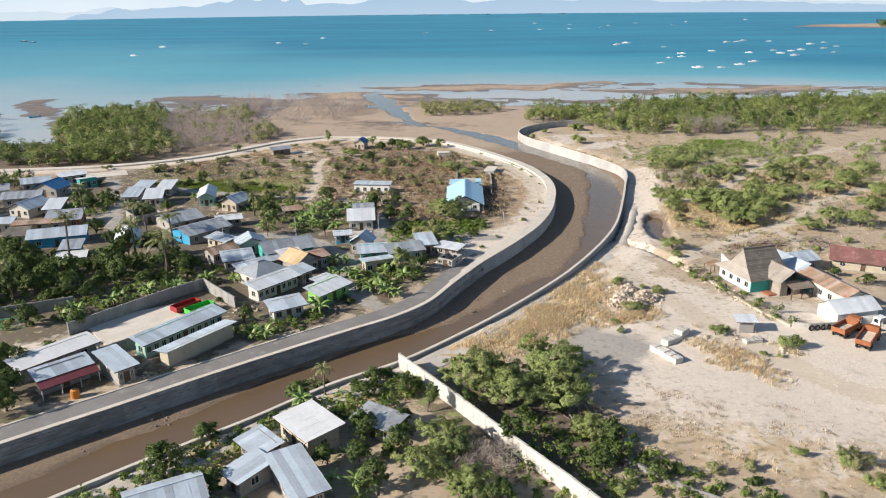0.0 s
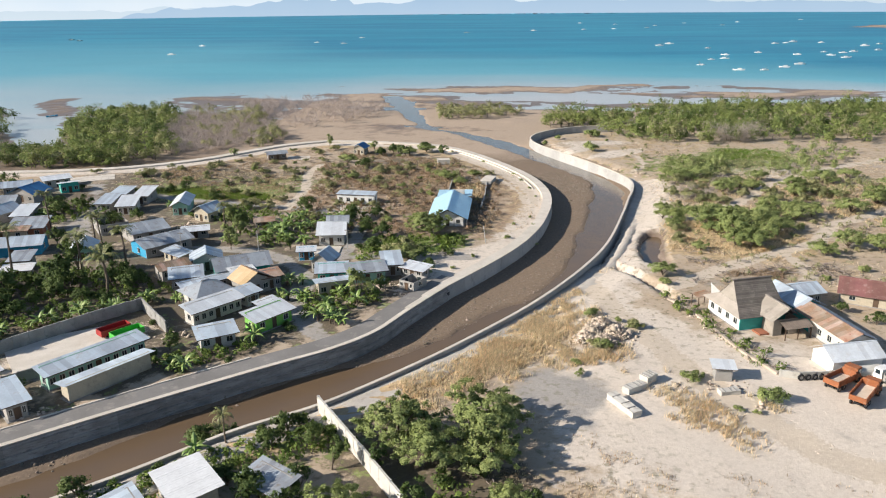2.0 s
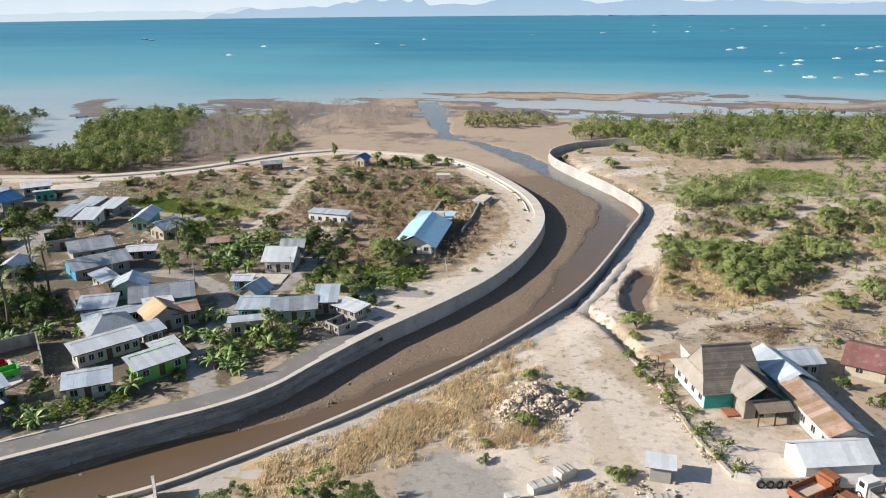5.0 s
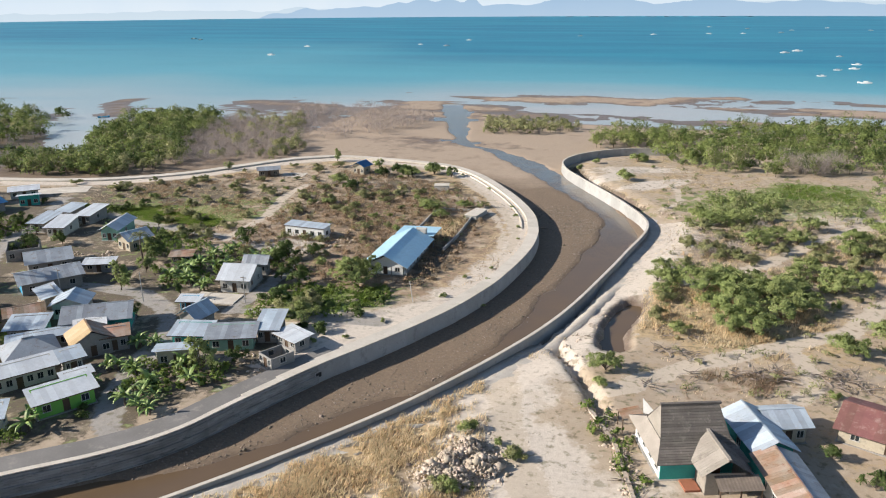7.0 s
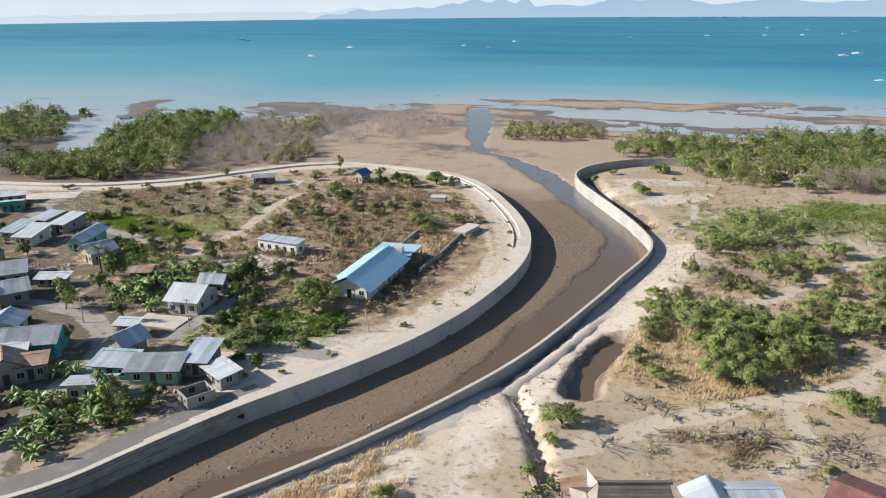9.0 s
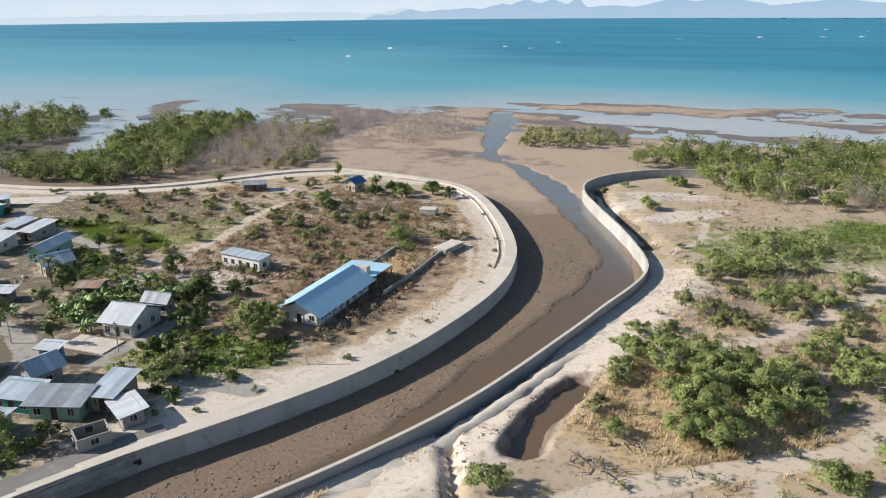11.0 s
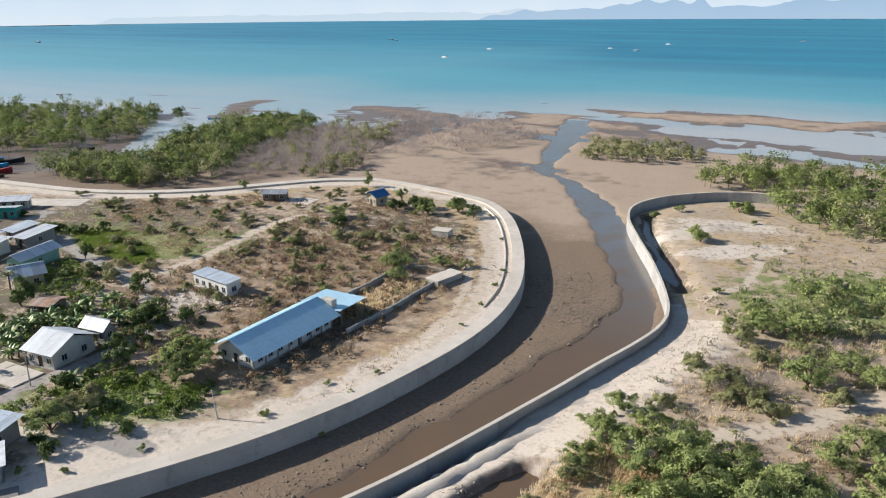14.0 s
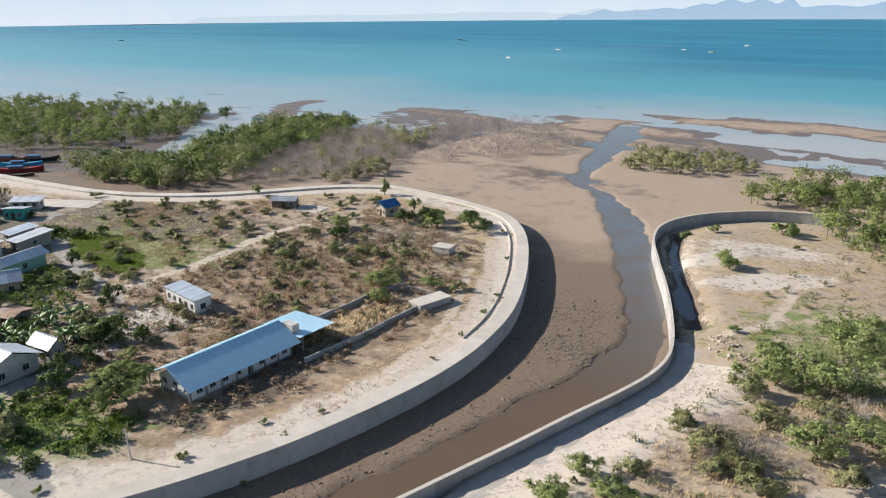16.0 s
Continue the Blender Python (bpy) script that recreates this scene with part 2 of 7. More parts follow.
def zone_material():
    """Ground: soil, sand, grass and mud, partly with painted shade, by the zones painted on the sheet, broken up by
    noise.
    """
    m = bpy.data.materials.new("ground_soil")
    m.use_nodes = True
    nt = m.node_tree
    p = nt.nodes["Principled BSDF"]
    pos = nt.nodes.new("ShaderNodeNewGeometry").outputs["Position"]

    def attr(name):
        a = nt.nodes.new("ShaderNodeAttribute")
        a.attribute_name = name
        return a.outputs["Fac"]
    big = noise_node(nt, 0.045, 6, pos, 0.65).outputs[0]
    mid = noise_node(nt, 0.22, 7, pos, 0.7).outputs[0]
    fine = noise_node(nt, 1.6, 8, pos, 0.75).outputs[0]
    grain = noise_node(nt, 7.0, 4, pos, 0.7).outputs[0]
    col = mix_node(nt, ramp_node(nt, mid, 0.3, 0.7), (0.46, 0.375, 0.28), (0.36, 0.275, 0.195))
    col = mix_node(nt, ramp_node(nt, fine, 0.45, 0.7, 0, 0.5), col, (0.47, 0.385, 0.29))

    def layer(col, name, a, b, lo, hi, src, amp=1.3):
        w2 = nt.nodes.new("ShaderNodeMath")
        w2.operation = "ADD"
        nt.links.new(attr(name), w2.inputs[0])
        sub = nt.nodes.new("ShaderNodeMath")
        sub.operation = "SUBTRACT"
        nt.links.new(ramp_node(nt, src, 0.3, 0.7, 0, amp), sub.inputs[0])
        sub.inputs[1].default_value = amp / 2
        nt.links.new(sub.outputs[0], w2.inputs[1])
        f = ramp_node(nt, w2.outputs[0], lo, hi)
        inner = mix_node(nt, ramp_node(nt, fine, 0.38, 0.62), a, b)
        return mix_node(nt, f, col, inner)
    col = layer(col, "dry", (0.52, 0.395, 0.23), (0.40, 0.29, 0.165), 0.35, 0.70, mid)
    col = layer(col, "russet", (0.265, 0.185, 0.125), (0.34, 0.25, 0.165), 0.42, 0.68, mid)
    # dark soil, with shade painted into the same colour
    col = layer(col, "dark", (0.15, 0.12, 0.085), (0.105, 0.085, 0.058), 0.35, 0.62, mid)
    col = layer(col, "green", (0.16, 0.235, 0.055), (0.22, 0.23, 0.09), 0.42, 0.60, mid)
    col = layer(col, "sand", (0.66, 0.585, 0.50), (0.57, 0.50, 0.42), 0.30, 0.66, mid, 0.9)
    col = layer(col, "grey", (0.37, 0.345, 0.315), (0.31, 0.29, 0.265), 0.35, 0.68, big)
    col = layer(col, "mud", (0.235, 0.172, 0.116), (0.155, 0.114, 0.08), 0.25, 0.65, fine, 0.7)
    col = layer(col, "flat", (0.43, 0.34, 0.255), (0.35, 0.27, 0.20), 0.2, 0.8, big, 0.8)
    col = layer(col, "wet", (0.150, 0.112, 0.086), (0.19, 0.14, 0.105), 0.2, 0.85, mid, 0.6)
    col = layer(col, "track", (0.58, 0.50, 0.40), (0.52, 0.44, 0.35), 0.42, 0.58, fine)
    spots = noise_node(nt, 0.75, 3, pos, 0.6).outputs[0]
    dots = math_node(nt, "MULTIPLY", ramp_node(nt, spots, 0.54, 0.66), attr("rough"))
    col = mix_node(nt, math_node(nt, "MULTIPLY", dots, 0.65), col, mix_node(nt, ramp_node(nt, big, 0.4, 0.6), (0.15, 0.115, 0.065), (0.13, 0.135, 0.055)))
    dust = noise_node(nt, 0.12, 8, pos, 0.75).outputs[0]
    col = mix_node(nt, math_node(nt, "MULTIPLY", ramp_node(nt, dust, 0.55, 0.66, 0, 0.55), attr("rough")), col, (0.56, 0.47, 0.365))
    col = mix_node(nt, ramp_node(nt, grain, 0.35, 0.75, 0.0, 0.14), col, (0.15, 0.115, 0.08))
    nt.links.new(col, p.inputs["Base Color"])
    w = ramp_node(nt, attr("wet"), 0.4, 0.9, 0.92, 0.38)
    nt.links.new(w, p.inputs["Roughness"])
    b = nt.nodes.new("ShaderNodeBump")
    b.inputs["Strength"].default_value = 0.32
    b.inputs["Distance"].default_value = 0.3
    nt.links.new(fine, b.inputs["Height"])
    nt.links.new(b.outputs[0], p.inputs["Normal"])
    return m


def water_material(name, kind):
    m = bpy.data.materials.new(name)
    m.use_nodes = True
    nt = m.node_tree
    p = nt.nodes["Principled BSDF"]
    pos = nt.nodes.new("ShaderNodeNewGeometry").outputs["Position"]
    mp = nt.nodes.new("ShaderNodeMapping")
    mp.inputs["Scale"].default_value = (0.22, 1.0, 1.0)
    nt.links.new(pos, mp.inputs["Vector"])
    wide = noise_node(nt, 0.010, 7, mp.outputs[0], 0.68).outputs[0]
    if kind == "sea":
        shore = nt.nodes.new("ShaderNodeAttribute")
        shore.attribute_name = "offshore"
        s = shore.outputs["Fac"]
        col = mix_node(nt, ramp_node(nt, wide, 0.38, 0.62), (0.012, 0.160, 0.272), (0.026, 0.242, 0.350))
        # pale shallows; their wider reach in the west stands in for glare
        col = mix_node(nt, ramp_node(nt, s, 0.10, 0.42, 0.8, 0), col, (0.14, 0.39, 0.46))
        silt = noise_node(nt, 0.02, 5, mp.outputs[0], 0.6).outputs[0]
        near = math_node(nt, "MULTIPLY", ramp_node(nt, s, 0.0, 0.13, 1, 0), ramp_node(nt, silt, 0.3, 0.6, 0.55, 1))
        col = mix_node(nt, near, col, (0.44, 0.455, 0.455))
        nt.links.new(ramp_node(nt, s, 0.0, 0.2, 0.3, 0.58), p.inputs["Roughness"])
        p.inputs["Specular IOR Level"].default_value = 0.6
        scale, strength = 0.55, 0.5
    else:
        nr = nt.nodes.new("ShaderNodeAttribute")
        nr.attribute_name = "offshore"
        col = mix_node(nt, nr.outputs["Fac"], (0.130, 0.090, 0.056), (0.145, 0.155, 0.16))
        col = mix_node(nt, ramp_node(nt, noise_node(nt, 0.12, 4, pos).outputs[0], 0.4, 0.65, 0, 0.6), col, (0.15, 0.10, 0.055))
        p.inputs["Roughness"].default_value = 0.15
        p.inputs["Specular IOR Level"].default_value = 0.45
        scale, strength = 1.5, 0.06
    nt.links.new(col, p.inputs["Base Color"])
    rip = noise_node(nt, scale, 6, mp.outputs[0], 0.7)
    b = nt.nodes.new("ShaderNodeBump")
    b.inputs["Strength"].default_value = strength
    b.inputs["Distance"].default_value = 0.6
    nt.links.new(rip.outputs[0], b.inputs["Height"])
    nt.links.new(b.outputs[0], p.inputs["Normal"])
    return m


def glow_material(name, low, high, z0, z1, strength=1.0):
    """A plain backdrop that glows, with far haze painted into a colour that shades upwards from low to high."""
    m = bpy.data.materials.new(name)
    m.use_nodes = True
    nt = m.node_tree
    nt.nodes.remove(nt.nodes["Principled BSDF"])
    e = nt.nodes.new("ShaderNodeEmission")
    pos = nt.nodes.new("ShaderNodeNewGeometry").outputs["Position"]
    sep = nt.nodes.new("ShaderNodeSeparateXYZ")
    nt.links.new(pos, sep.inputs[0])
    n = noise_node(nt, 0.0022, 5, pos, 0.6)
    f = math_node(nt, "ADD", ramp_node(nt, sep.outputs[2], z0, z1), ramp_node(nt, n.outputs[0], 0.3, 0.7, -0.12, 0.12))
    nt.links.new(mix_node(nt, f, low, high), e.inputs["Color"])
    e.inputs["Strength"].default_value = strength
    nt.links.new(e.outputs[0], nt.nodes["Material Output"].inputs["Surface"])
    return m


M_GROUND = zone_material()
M_SEA = water_material("sea_water", "sea")
M_RIVER = water_material("river_water", "river")
# haze over sky, island and coast is painted as emission colours
M_HAZE = glow_material("horizon_haze", (0.80, 0.87, 0.92), (0.50, 0.68, 0.88), -60, 420, 0.72)
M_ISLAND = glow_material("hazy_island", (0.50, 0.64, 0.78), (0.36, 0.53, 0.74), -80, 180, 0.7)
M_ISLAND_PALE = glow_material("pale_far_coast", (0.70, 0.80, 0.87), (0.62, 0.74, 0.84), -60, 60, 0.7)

# ---- mesh helpers ----


class Shape:
    """Collects faces for one mesh."""

    def __init__(self):
        self.v, self.f = [], []

    def poly(self, pts):
        n = len(self.v)
        self.v += [tuple(p) for p in pts]
        self.f.append(tuple(range(n, n + len(pts))))
        return self

    def box(self, x0, x1, y0, y1, z0, z1, m=None):
        n = len(self.v)
        pts = [Vector((x, y, z)) for z in (z0, z1) for x, y in ((x0, y0), (x1, y0), (x1, y1), (x0, y1))]
        self.v += [tuple(m @ p if m else p) for p in pts]
        for f in ((3, 2, 1, 0), (4, 5, 6, 7), (0, 1, 5, 4), (1, 2, 6, 5), (2, 3, 7, 6), (3, 0, 4, 7)):
            self.f.append(tuple(n + i for i in f))
        return self

    def prism(self, outline, z0, z1):
        """An upright prism over an outline, counter-clockwise."""
        k, n = len(outline), len(self.v)
        self.v += [(x, y, z0) for x, y in outline] + [(x, y, z1) for x, y in outline]
        self.f.append(tuple(range(n + k, n + 2 * k)))
        self.f.append(tuple(range(n + k - 1, n - 1, -1)))
        for i in range(k):
            j = (i + 1) % k
            self.f.append((n + i, n + j, n + k + j, n + k + i))
        return self

    def tube(self, pts, radii, sides=6):
        rings = []
        for i, p in enumerate(pts):
            a, b = Vector(pts[max(i - 1, 0)]), Vector(pts[min(i + 1, len(pts) - 1)])
            d = (b - a).normalized()
            u = d.orthogonal().normalized()
            w = d.cross(u)
            n = len(self.v)
            self.v += [tuple(Vector(p) + (u * math.cos(s) + w * math.sin(s)) * radii[i])
                       for s in (2 * math.pi * k / sides for k in range(sides))]
            rings.append(n)
        for a, b in zip(rings, rings[1:]):
            for k in range(sides):
                j = (k + 1) % sides
                self.f.append((a + k, a + j, b + j, b + k))
        self.f.append(tuple(rings[-1] + k for k in range(sides)))
        return self

    def mesh(self, name, mat):
        me = bpy.data.meshes.new(name)
        me.from_pydata(self.v, [], self.f)
        me.materials.append(mat)
        me.update()
        return me


def array_mesh(name, verts, quads, mat, corners=4):
    """A mesh from arrays of vertices (n, 3) and of faces with the same number of corners."""
    me = bpy.data.meshes.new(name)
    me.vertices.add(len(verts))
    me.vertices.foreach_set("co", np.ascontiguousarray(verts, dtype=np.float32).ravel())
    me.loops.add(len(quads) * corners)
    me.loops.foreach_set("vertex_index", np.ascontiguousarray(quads, dtype=np.int32).ravel())
    me.polygons.add(len(quads))
    me.polygons.foreach_set("loop_start", np.arange(len(quads), dtype=np.int32) * corners)
    me.materials.append(mat)
    me.update(calc_edges=True)
    return me


def part(name, shape, mat, parent, label="", m=None):
    me = shape.mesh(name, mat) if isinstance(shape, Shape) else shape
    ob = new(name, me)
    ob.parent = parent
    if m is not None:
        ob.matrix_basis = m
    if label:
        tagged(ob, label)
    return ob


def thing(name, label, category, m=None, group="", kind=""):
    ob = new(name)
    ob.empty_display_size = 0.5
    if m is not None:
        ob.matrix_basis = m
    return tagged(ob, label, category, group, kind)


def lattice_noise(x, y, scale, seed):
    """Smooth value noise in 0..1."""
    x, y = x * scale, y * scale
    xi, yi = np.floor(x).astype(np.int64), np.floor(y).astype(np.int64)
    fx, fy = x - xi, y - yi
    fx, fy = fx * fx * (3 - 2 * fx), fy * fy * (3 - 2 * fy)

    def h(a, b):
        n = (a * 374761393 + b * 668265263 + seed * 1442695041) & 0x7FFFFFFF
        n = ((n ^ (n >> 13)) * 1274126177) & 0x7FFFFFFF
        return ((n ^ (n >> 16)) & 0xFFFF) / 65535.0
    a, b = h(xi, yi) * (1 - fx) + h(xi + 1, yi) * fx, h(xi, yi + 1) * (1 - fx) + h(xi + 1, yi + 1) * fx
    return a * (1 - fy) + b * fy


def rough_noise(x, y, scale, seed):
    return (lattice_noise(x, y, scale, seed) * 0.55 + lattice_noise(x, y, scale * 2.3, seed + 1) * 0.3
            + lattice_noise(x, y, scale * 5.1, seed + 2) * 0.15)


def inside(px, py, poly):
    """Which points lie in a polygon."""
    r = np.zeros(px.shape, bool)
    for (x0, y0), (x1, y1) in zip(poly, poly[1:] + poly[:1]):
        if y0 == y1:
            continue
        c = ((py >= y0) != (py >= y1)) & (px < (x1 - x0) * (py - y0) / (y1 - y0) + x0)
        r ^= c
    return r


def distance(px, py, line):
    d = np.full(px.shape, 1e9)
    for (x0, y0), (x1, y1) in zip(line, line[1:]):
        dx, dy = x1 - x0, y1 - y0
        t = np.clip(((px - x0) * dx + (py - y0) * dy) / (dx * dx + dy * dy + 1e-9), 0, 1)
        d = np.minimum(d, np.hypot(px - x0 - t * dx, py - y0 - t * dy))
    return d


def smooth(line, step):
    """A Catmull-Rom curve through the line's points, cut at even steps."""
    p = [Vector(q) for q in line]
    p = [2 * p[0] - p[1]] + p + [2 * p[-1] - p[-2]]
    out = []
    for a, b, c, d in zip(p, p[1:], p[2:], p[3:]):
        n = max(2, int((c - b).length / 0.5))
        for i in range(n):
            t = i / n
            out.append(0.5 * ((2 * b) + (c - a) * t + (2 * a - 5 * b + 4 * c - d) * t * t + (3 * b - a - 3 * c + d) * t ** 3))
    out.append(p[-2])
    res, run = [out[0]], 0.0
    for a, b in zip(out, out[1:]):
        run += (b - a).length
        if run >= step:
            res.append(b)
            run = 0.0
    return [tuple(q) for q in res]


# ---- plan ----
LEFT_BANK = smooth([(-130, 17), (-88, 54), (-56.1, 82.8), (-45.5, 92.1), (-32.8, 103.5), (-17.3, 116.6), (-8.4, 123.8), (-2.4, 131.0),
                    (2.0, 140.6), (7.7, 152.4), (13.2, 161.8), (18.6, 171.5), (22.8, 180.2), (26.0, 189), (28.6, 198.5), (31.1, 213.5), (31.8, 225.0),
                    (30.8, 236.3), (27.2, 250.4), (18.8, 268.5), (6.6, 288.6), (-4.0, 300.4), (-13.1, 305.6), (-31.3, 309.8),
                    (-50.1, 311.6), (-58, 310.0), (-69.8, 302.3), (-80.7, 288.9), (-90.7, 275.6), (-103.4, 264.8),
                    (-120.2, 256.3), (-144.5, 251.1), (-200, 244), (-300, 232)], 1.5)
RIGHT_BANK = smooth([(-110, 8), (-70, 46), (-45, 70.5), (-33.5, 81.6), (-25.4, 89.1), (-20.3, 94.4), (-14.7, 99.9), (-6.5, 106.0),
                     (2.1, 115.1), (12.5, 127.9), (25.1, 146.0), (35.9, 166.0), (43.2, 184.0), (50.0, 209.2), (53.2, 222.7),
                     (56.0, 233.7), (57.4, 242.4), (56.7, 250.4), (52.8, 261.2), (45.8, 276.4), (37.9, 291.5), (30.6, 306.7),
                     (27.9, 319.6), (31.4, 332.0), (40.3, 342.9), (50.8, 349.4), (66, 353)], 1.5)
R_SEA, SEA = 3130.0, -3.4
LAND_LEFT = [(-3600, -3600), (-560, -3600), (-560, -360), *LEFT_BANK, (-3600, 200)]
LAND_RIGHT = [(-520, -3600), (-520, -366), *RIGHT_BANK, (84, 366), (100, 392), (130, 412), (200, 418), (270, 400), (330, 360),
              (520, 300), (3600, 100), (3600, -3600)]
SHORE_X = [-1500, -700, -400, -320, -264, -215, -174, -136, -106, -80, -38, 16, 75, 131, 186, 241, 275, 400, 700, 1500]
SHORE_Y = [240, 300, 350, 384, 396, 396, 424, 452, 474, 500, 511, 530, 531, 519, 514, 510, 492, 440, 380, 300]
STREAM = smooth([(-88, 34, 4.8), (-50, 73, 5.0), (-39, 87, 5.2), (-28, 97, 5.3), (-16, 107.5, 5.7), (-3, 117, 6.2), (8, 129, 4.2), (18, 143, 3.6),
                 (28, 157, 3.0), (35, 172.5, 3.2), (40.5, 189, 3.6), (44.2, 207, 4.4), (47.2, 224, 4.8), (50, 240, 4.6), (48.5, 257, 3.6),
                 (41.5, 275, 3.8), (28, 303, 4.6), (10, 331, 4.6), (-4, 350, 3.4), (-19, 364, 2.4), (-30, 398, 4.8),
                 (-38, 428, 6.0), (-46, 456, 6.0), (-57, 486, 6.0)], 3)
POND = [(52.3, 173.5), (52.2, 180), (53.6, 187), (55.4, 193.5)]
POOL = [(51.5, 273), (48.6, 278), (45.6, 284)]
BAR = [(-81, 495), (-46, 505), (-21, 523), (9, 526), (33, 518), (55, 510), (72, 545), (110, 552)]
SPIT_A = [(-230, 407), (-231, 419), (-257, 446), (-262, 468)]
SPIT_B = [(-180, 474), (-156, 468), (-126, 466)]
CREEK = [(-172, 306), (-182, 318), (-200, 342), (-221, 368), (-236, 398), (-250, 420)]
TRENCH = [(41.0, 174), (42.5, 172.1), (45.6, 166.2), (48.0, 160.8), (50.2, 156.0), (52.1, 150.4)]
DITCH = [(55.4, 266), (50.5, 275.5), (43.0, 290.5), (35.5, 307), (32.0, 319)]


def river_level(y):
    return SEA + np.clip(0.0036 * (505 - y), 0.0, 0.65)


def stream_depth(x, y):
    d = np.full(x.shape, -9.0)
    for (x0, y0, w0), (x1, y1, w1) in zip(STREAM, STREAM[1:]):
        dx, dy = x1 - x0, y1 - y0
        t = np.clip(((x - x0) * dx + (y - y0) * dy) / (dx * dx + dy * dy + 1e-9), 0, 1)
        d = np.maximum(d, w0 + t * (w1 - w0) - np.hypot(x - x0 - t * dx, y - y0 - t * dy))
    return d


def terrain(x, y):
    """Height of the ground, and which points are low (river bed, tidal flats, sea floor)."""
    left, right = inside(x, y, LAND_LEFT), inside(x, y, LAND_RIGHT)
    dl, dr = distance(x, y, LEFT_BANK), distance(x, y, RIGHT_BANK)
    low = ~((left & (dl > 1.15)) | (right & (dr > 0.95)))
    n1, n2 = rough_noise(x, y, 0.05, 3), rough_noise(x, y, 0.3, 7)
    z = (n1 - 0.5) * 0.7 * np.clip((np.minimum(dl, dr) - 3) / 12, 0, 1) + (n2 - 0.5) * 0.18
    z = np.where(left, z + 0.15 - 0.10 * np.clip((y - 250) / 60, 0, 1), z)
    drop = -1.3 * np.clip(1 - dr / 9.0, 0, 1) ** 0.7 * np.clip((y - 120) / 50, 0, 1)
    z = np.where(right, z + drop - 0.9 * np.clip((y - 240) / 90, 0, 1), z)
    shore = np.interp(x, SHORE_X, SHORE_Y)
    base = np.clip(0.0045 * (shore - y), -4.0, 0.95)
    bars = np.clip((y - 330) / 90, 0, 1) * (rough_noise(x * 0.35, y + x * 0.12, 0.05, 21) - 0.5) * 1.5
    bars = bars * np.clip((560 - y) / 50, 0, 1) * np.clip((x + 130) / 40, 0.12, 1)
    base = base - 0.46 * blob(x, y, 48, 464, 70, 34, 6) - 0.25 * blob(x, y, 150, 470, 60, 26) + 0.4 * blob(x, y, -84, 402, 34, 50, 20) - 0.7 * np.clip(1.5 - distance(x, y, CREEK) / 10, 0, 1) - 0.42 * blob(x, y, -200, 284, 20, 14)
    base = base * np.where(x < -96, np.clip(1 - (y - 330) / 90, 0.35, 1), 1)
    for line, wide, up in ((BAR, 5.0, 0.52), (SPIT_A, 5, 0.7), (SPIT_B, 8, 0.6)):
        base = np.maximum(base, up * np.exp(-(distance(x, y, line) / wide) ** 2) - 0.12)
    zl = SEA + base + bars + (n2 - 0.5) * 0.22 + (n1 - 0.5) * 0.2
    sd = stream_depth(x, y) + (rough_noise(x, y, 0.11, 31) - 0.5) * 4.0 + (rough_noise(x, y * 0.6, 0.05, 37) - 0.5) * 4.0
    zl = zl - 0.62 * np.clip(sd / 1.6 + 0.4, 0, 1)
    z = np.where(low, np.minimum(zl, 0), z)
    pd = np.maximum(2.4 - distance(x, y, POND), 1.5 - distance(x, y, POOL)) + (rough_noise(x, y, 0.3, 5) - 0.5) * 1.4
    z = np.where(right, z - 2.2 * np.clip(pd / 1.2 + 0.4, 0, 1), z)
    z = np.where(right, z - 1.5 * np.clip(1.3 - distance(x, y, DITCH) + n2, 0, 1), z)
    td = 0.9 - distance(x, y, TRENCH)
    z = np.where(right, z - 1.4 * np.clip(td / 0.5 + 0.5, 0, 1), z)
    hx, hy = (x - 1040) / 330, (y - 1560) / 150
    head = 1 - np.hypot(hx, hy) + (n1 - 0.5) * 0.5
    z = np.where(head > -0.6, np.maximum(z, SEA + 7 * np.clip(head, -0.6, 0.5)), z)
    return z, low, left, right, dl, dr


def axis(lo, hi, fine_lo, fine_hi, step, grow=1.16, grow_lo=1.16):
    a = list(np.arange(fine_lo, fine_hi + step / 2, step))
    s, q = step, a[-1]
    while q < hi:
        s *= grow
        q += s
        a.append(min(q, hi))
    s, q = step, a[0]
    while q > lo:
        s *= grow_lo
        q -= s
        a.insert(0, max(q, lo))
    return np.array(a)


def blob(x, y, cx, cy, rx, ry, rot=0.0):
    c, s = math.cos(radians(rot)), math.sin(radians(rot))
    u, v = (x - cx) * c + (y - cy) * s, -(x - cx) * s + (y - cy) * c
    return np.clip(1.4 - 1.0 * np.hypot(u / rx, v / ry), 0, 1)


def band(d, width, soft=1.0):
    return np.clip((width - d) / soft + 0.5, 0, 1)


PATHS = [([(-45.6, 266), (-46.5, 256), (-45.8, 248), (-42, 232), (-41.3, 212.6), (-40.7, 209)], 1.5),
         ([(49, 157), (53.5, 157.4), (62, 166), (71.5, 173.4), (91.1, 187.2), (101, 202.6), (125, 220)], 2.0),
         ([(80.3, 178), (82.5, 171), (81.6, 164.5), (78, 160)], 1.5),
         ([(66, 205), (81.7, 220.5), (95.3, 240.2), (117, 265), (170, 300)], 1.9),
         ([(47, 122), (44, 132), (40, 142), (38, 152), (36, 160)], 2.4),
         ([(46, 125), (52, 112), (60, 100), (75, 90)], 2.6),
         ([(27, 219), (26, 232), (21, 246), (11, 266), (0, 283)], 1.1),
         ([(24.2, 219), (23, 231), (18, 244.5), (8, 263)], 0.7),
         ([(60, 262), (66, 272), (66, 286), (63, 300)], 1.0)]
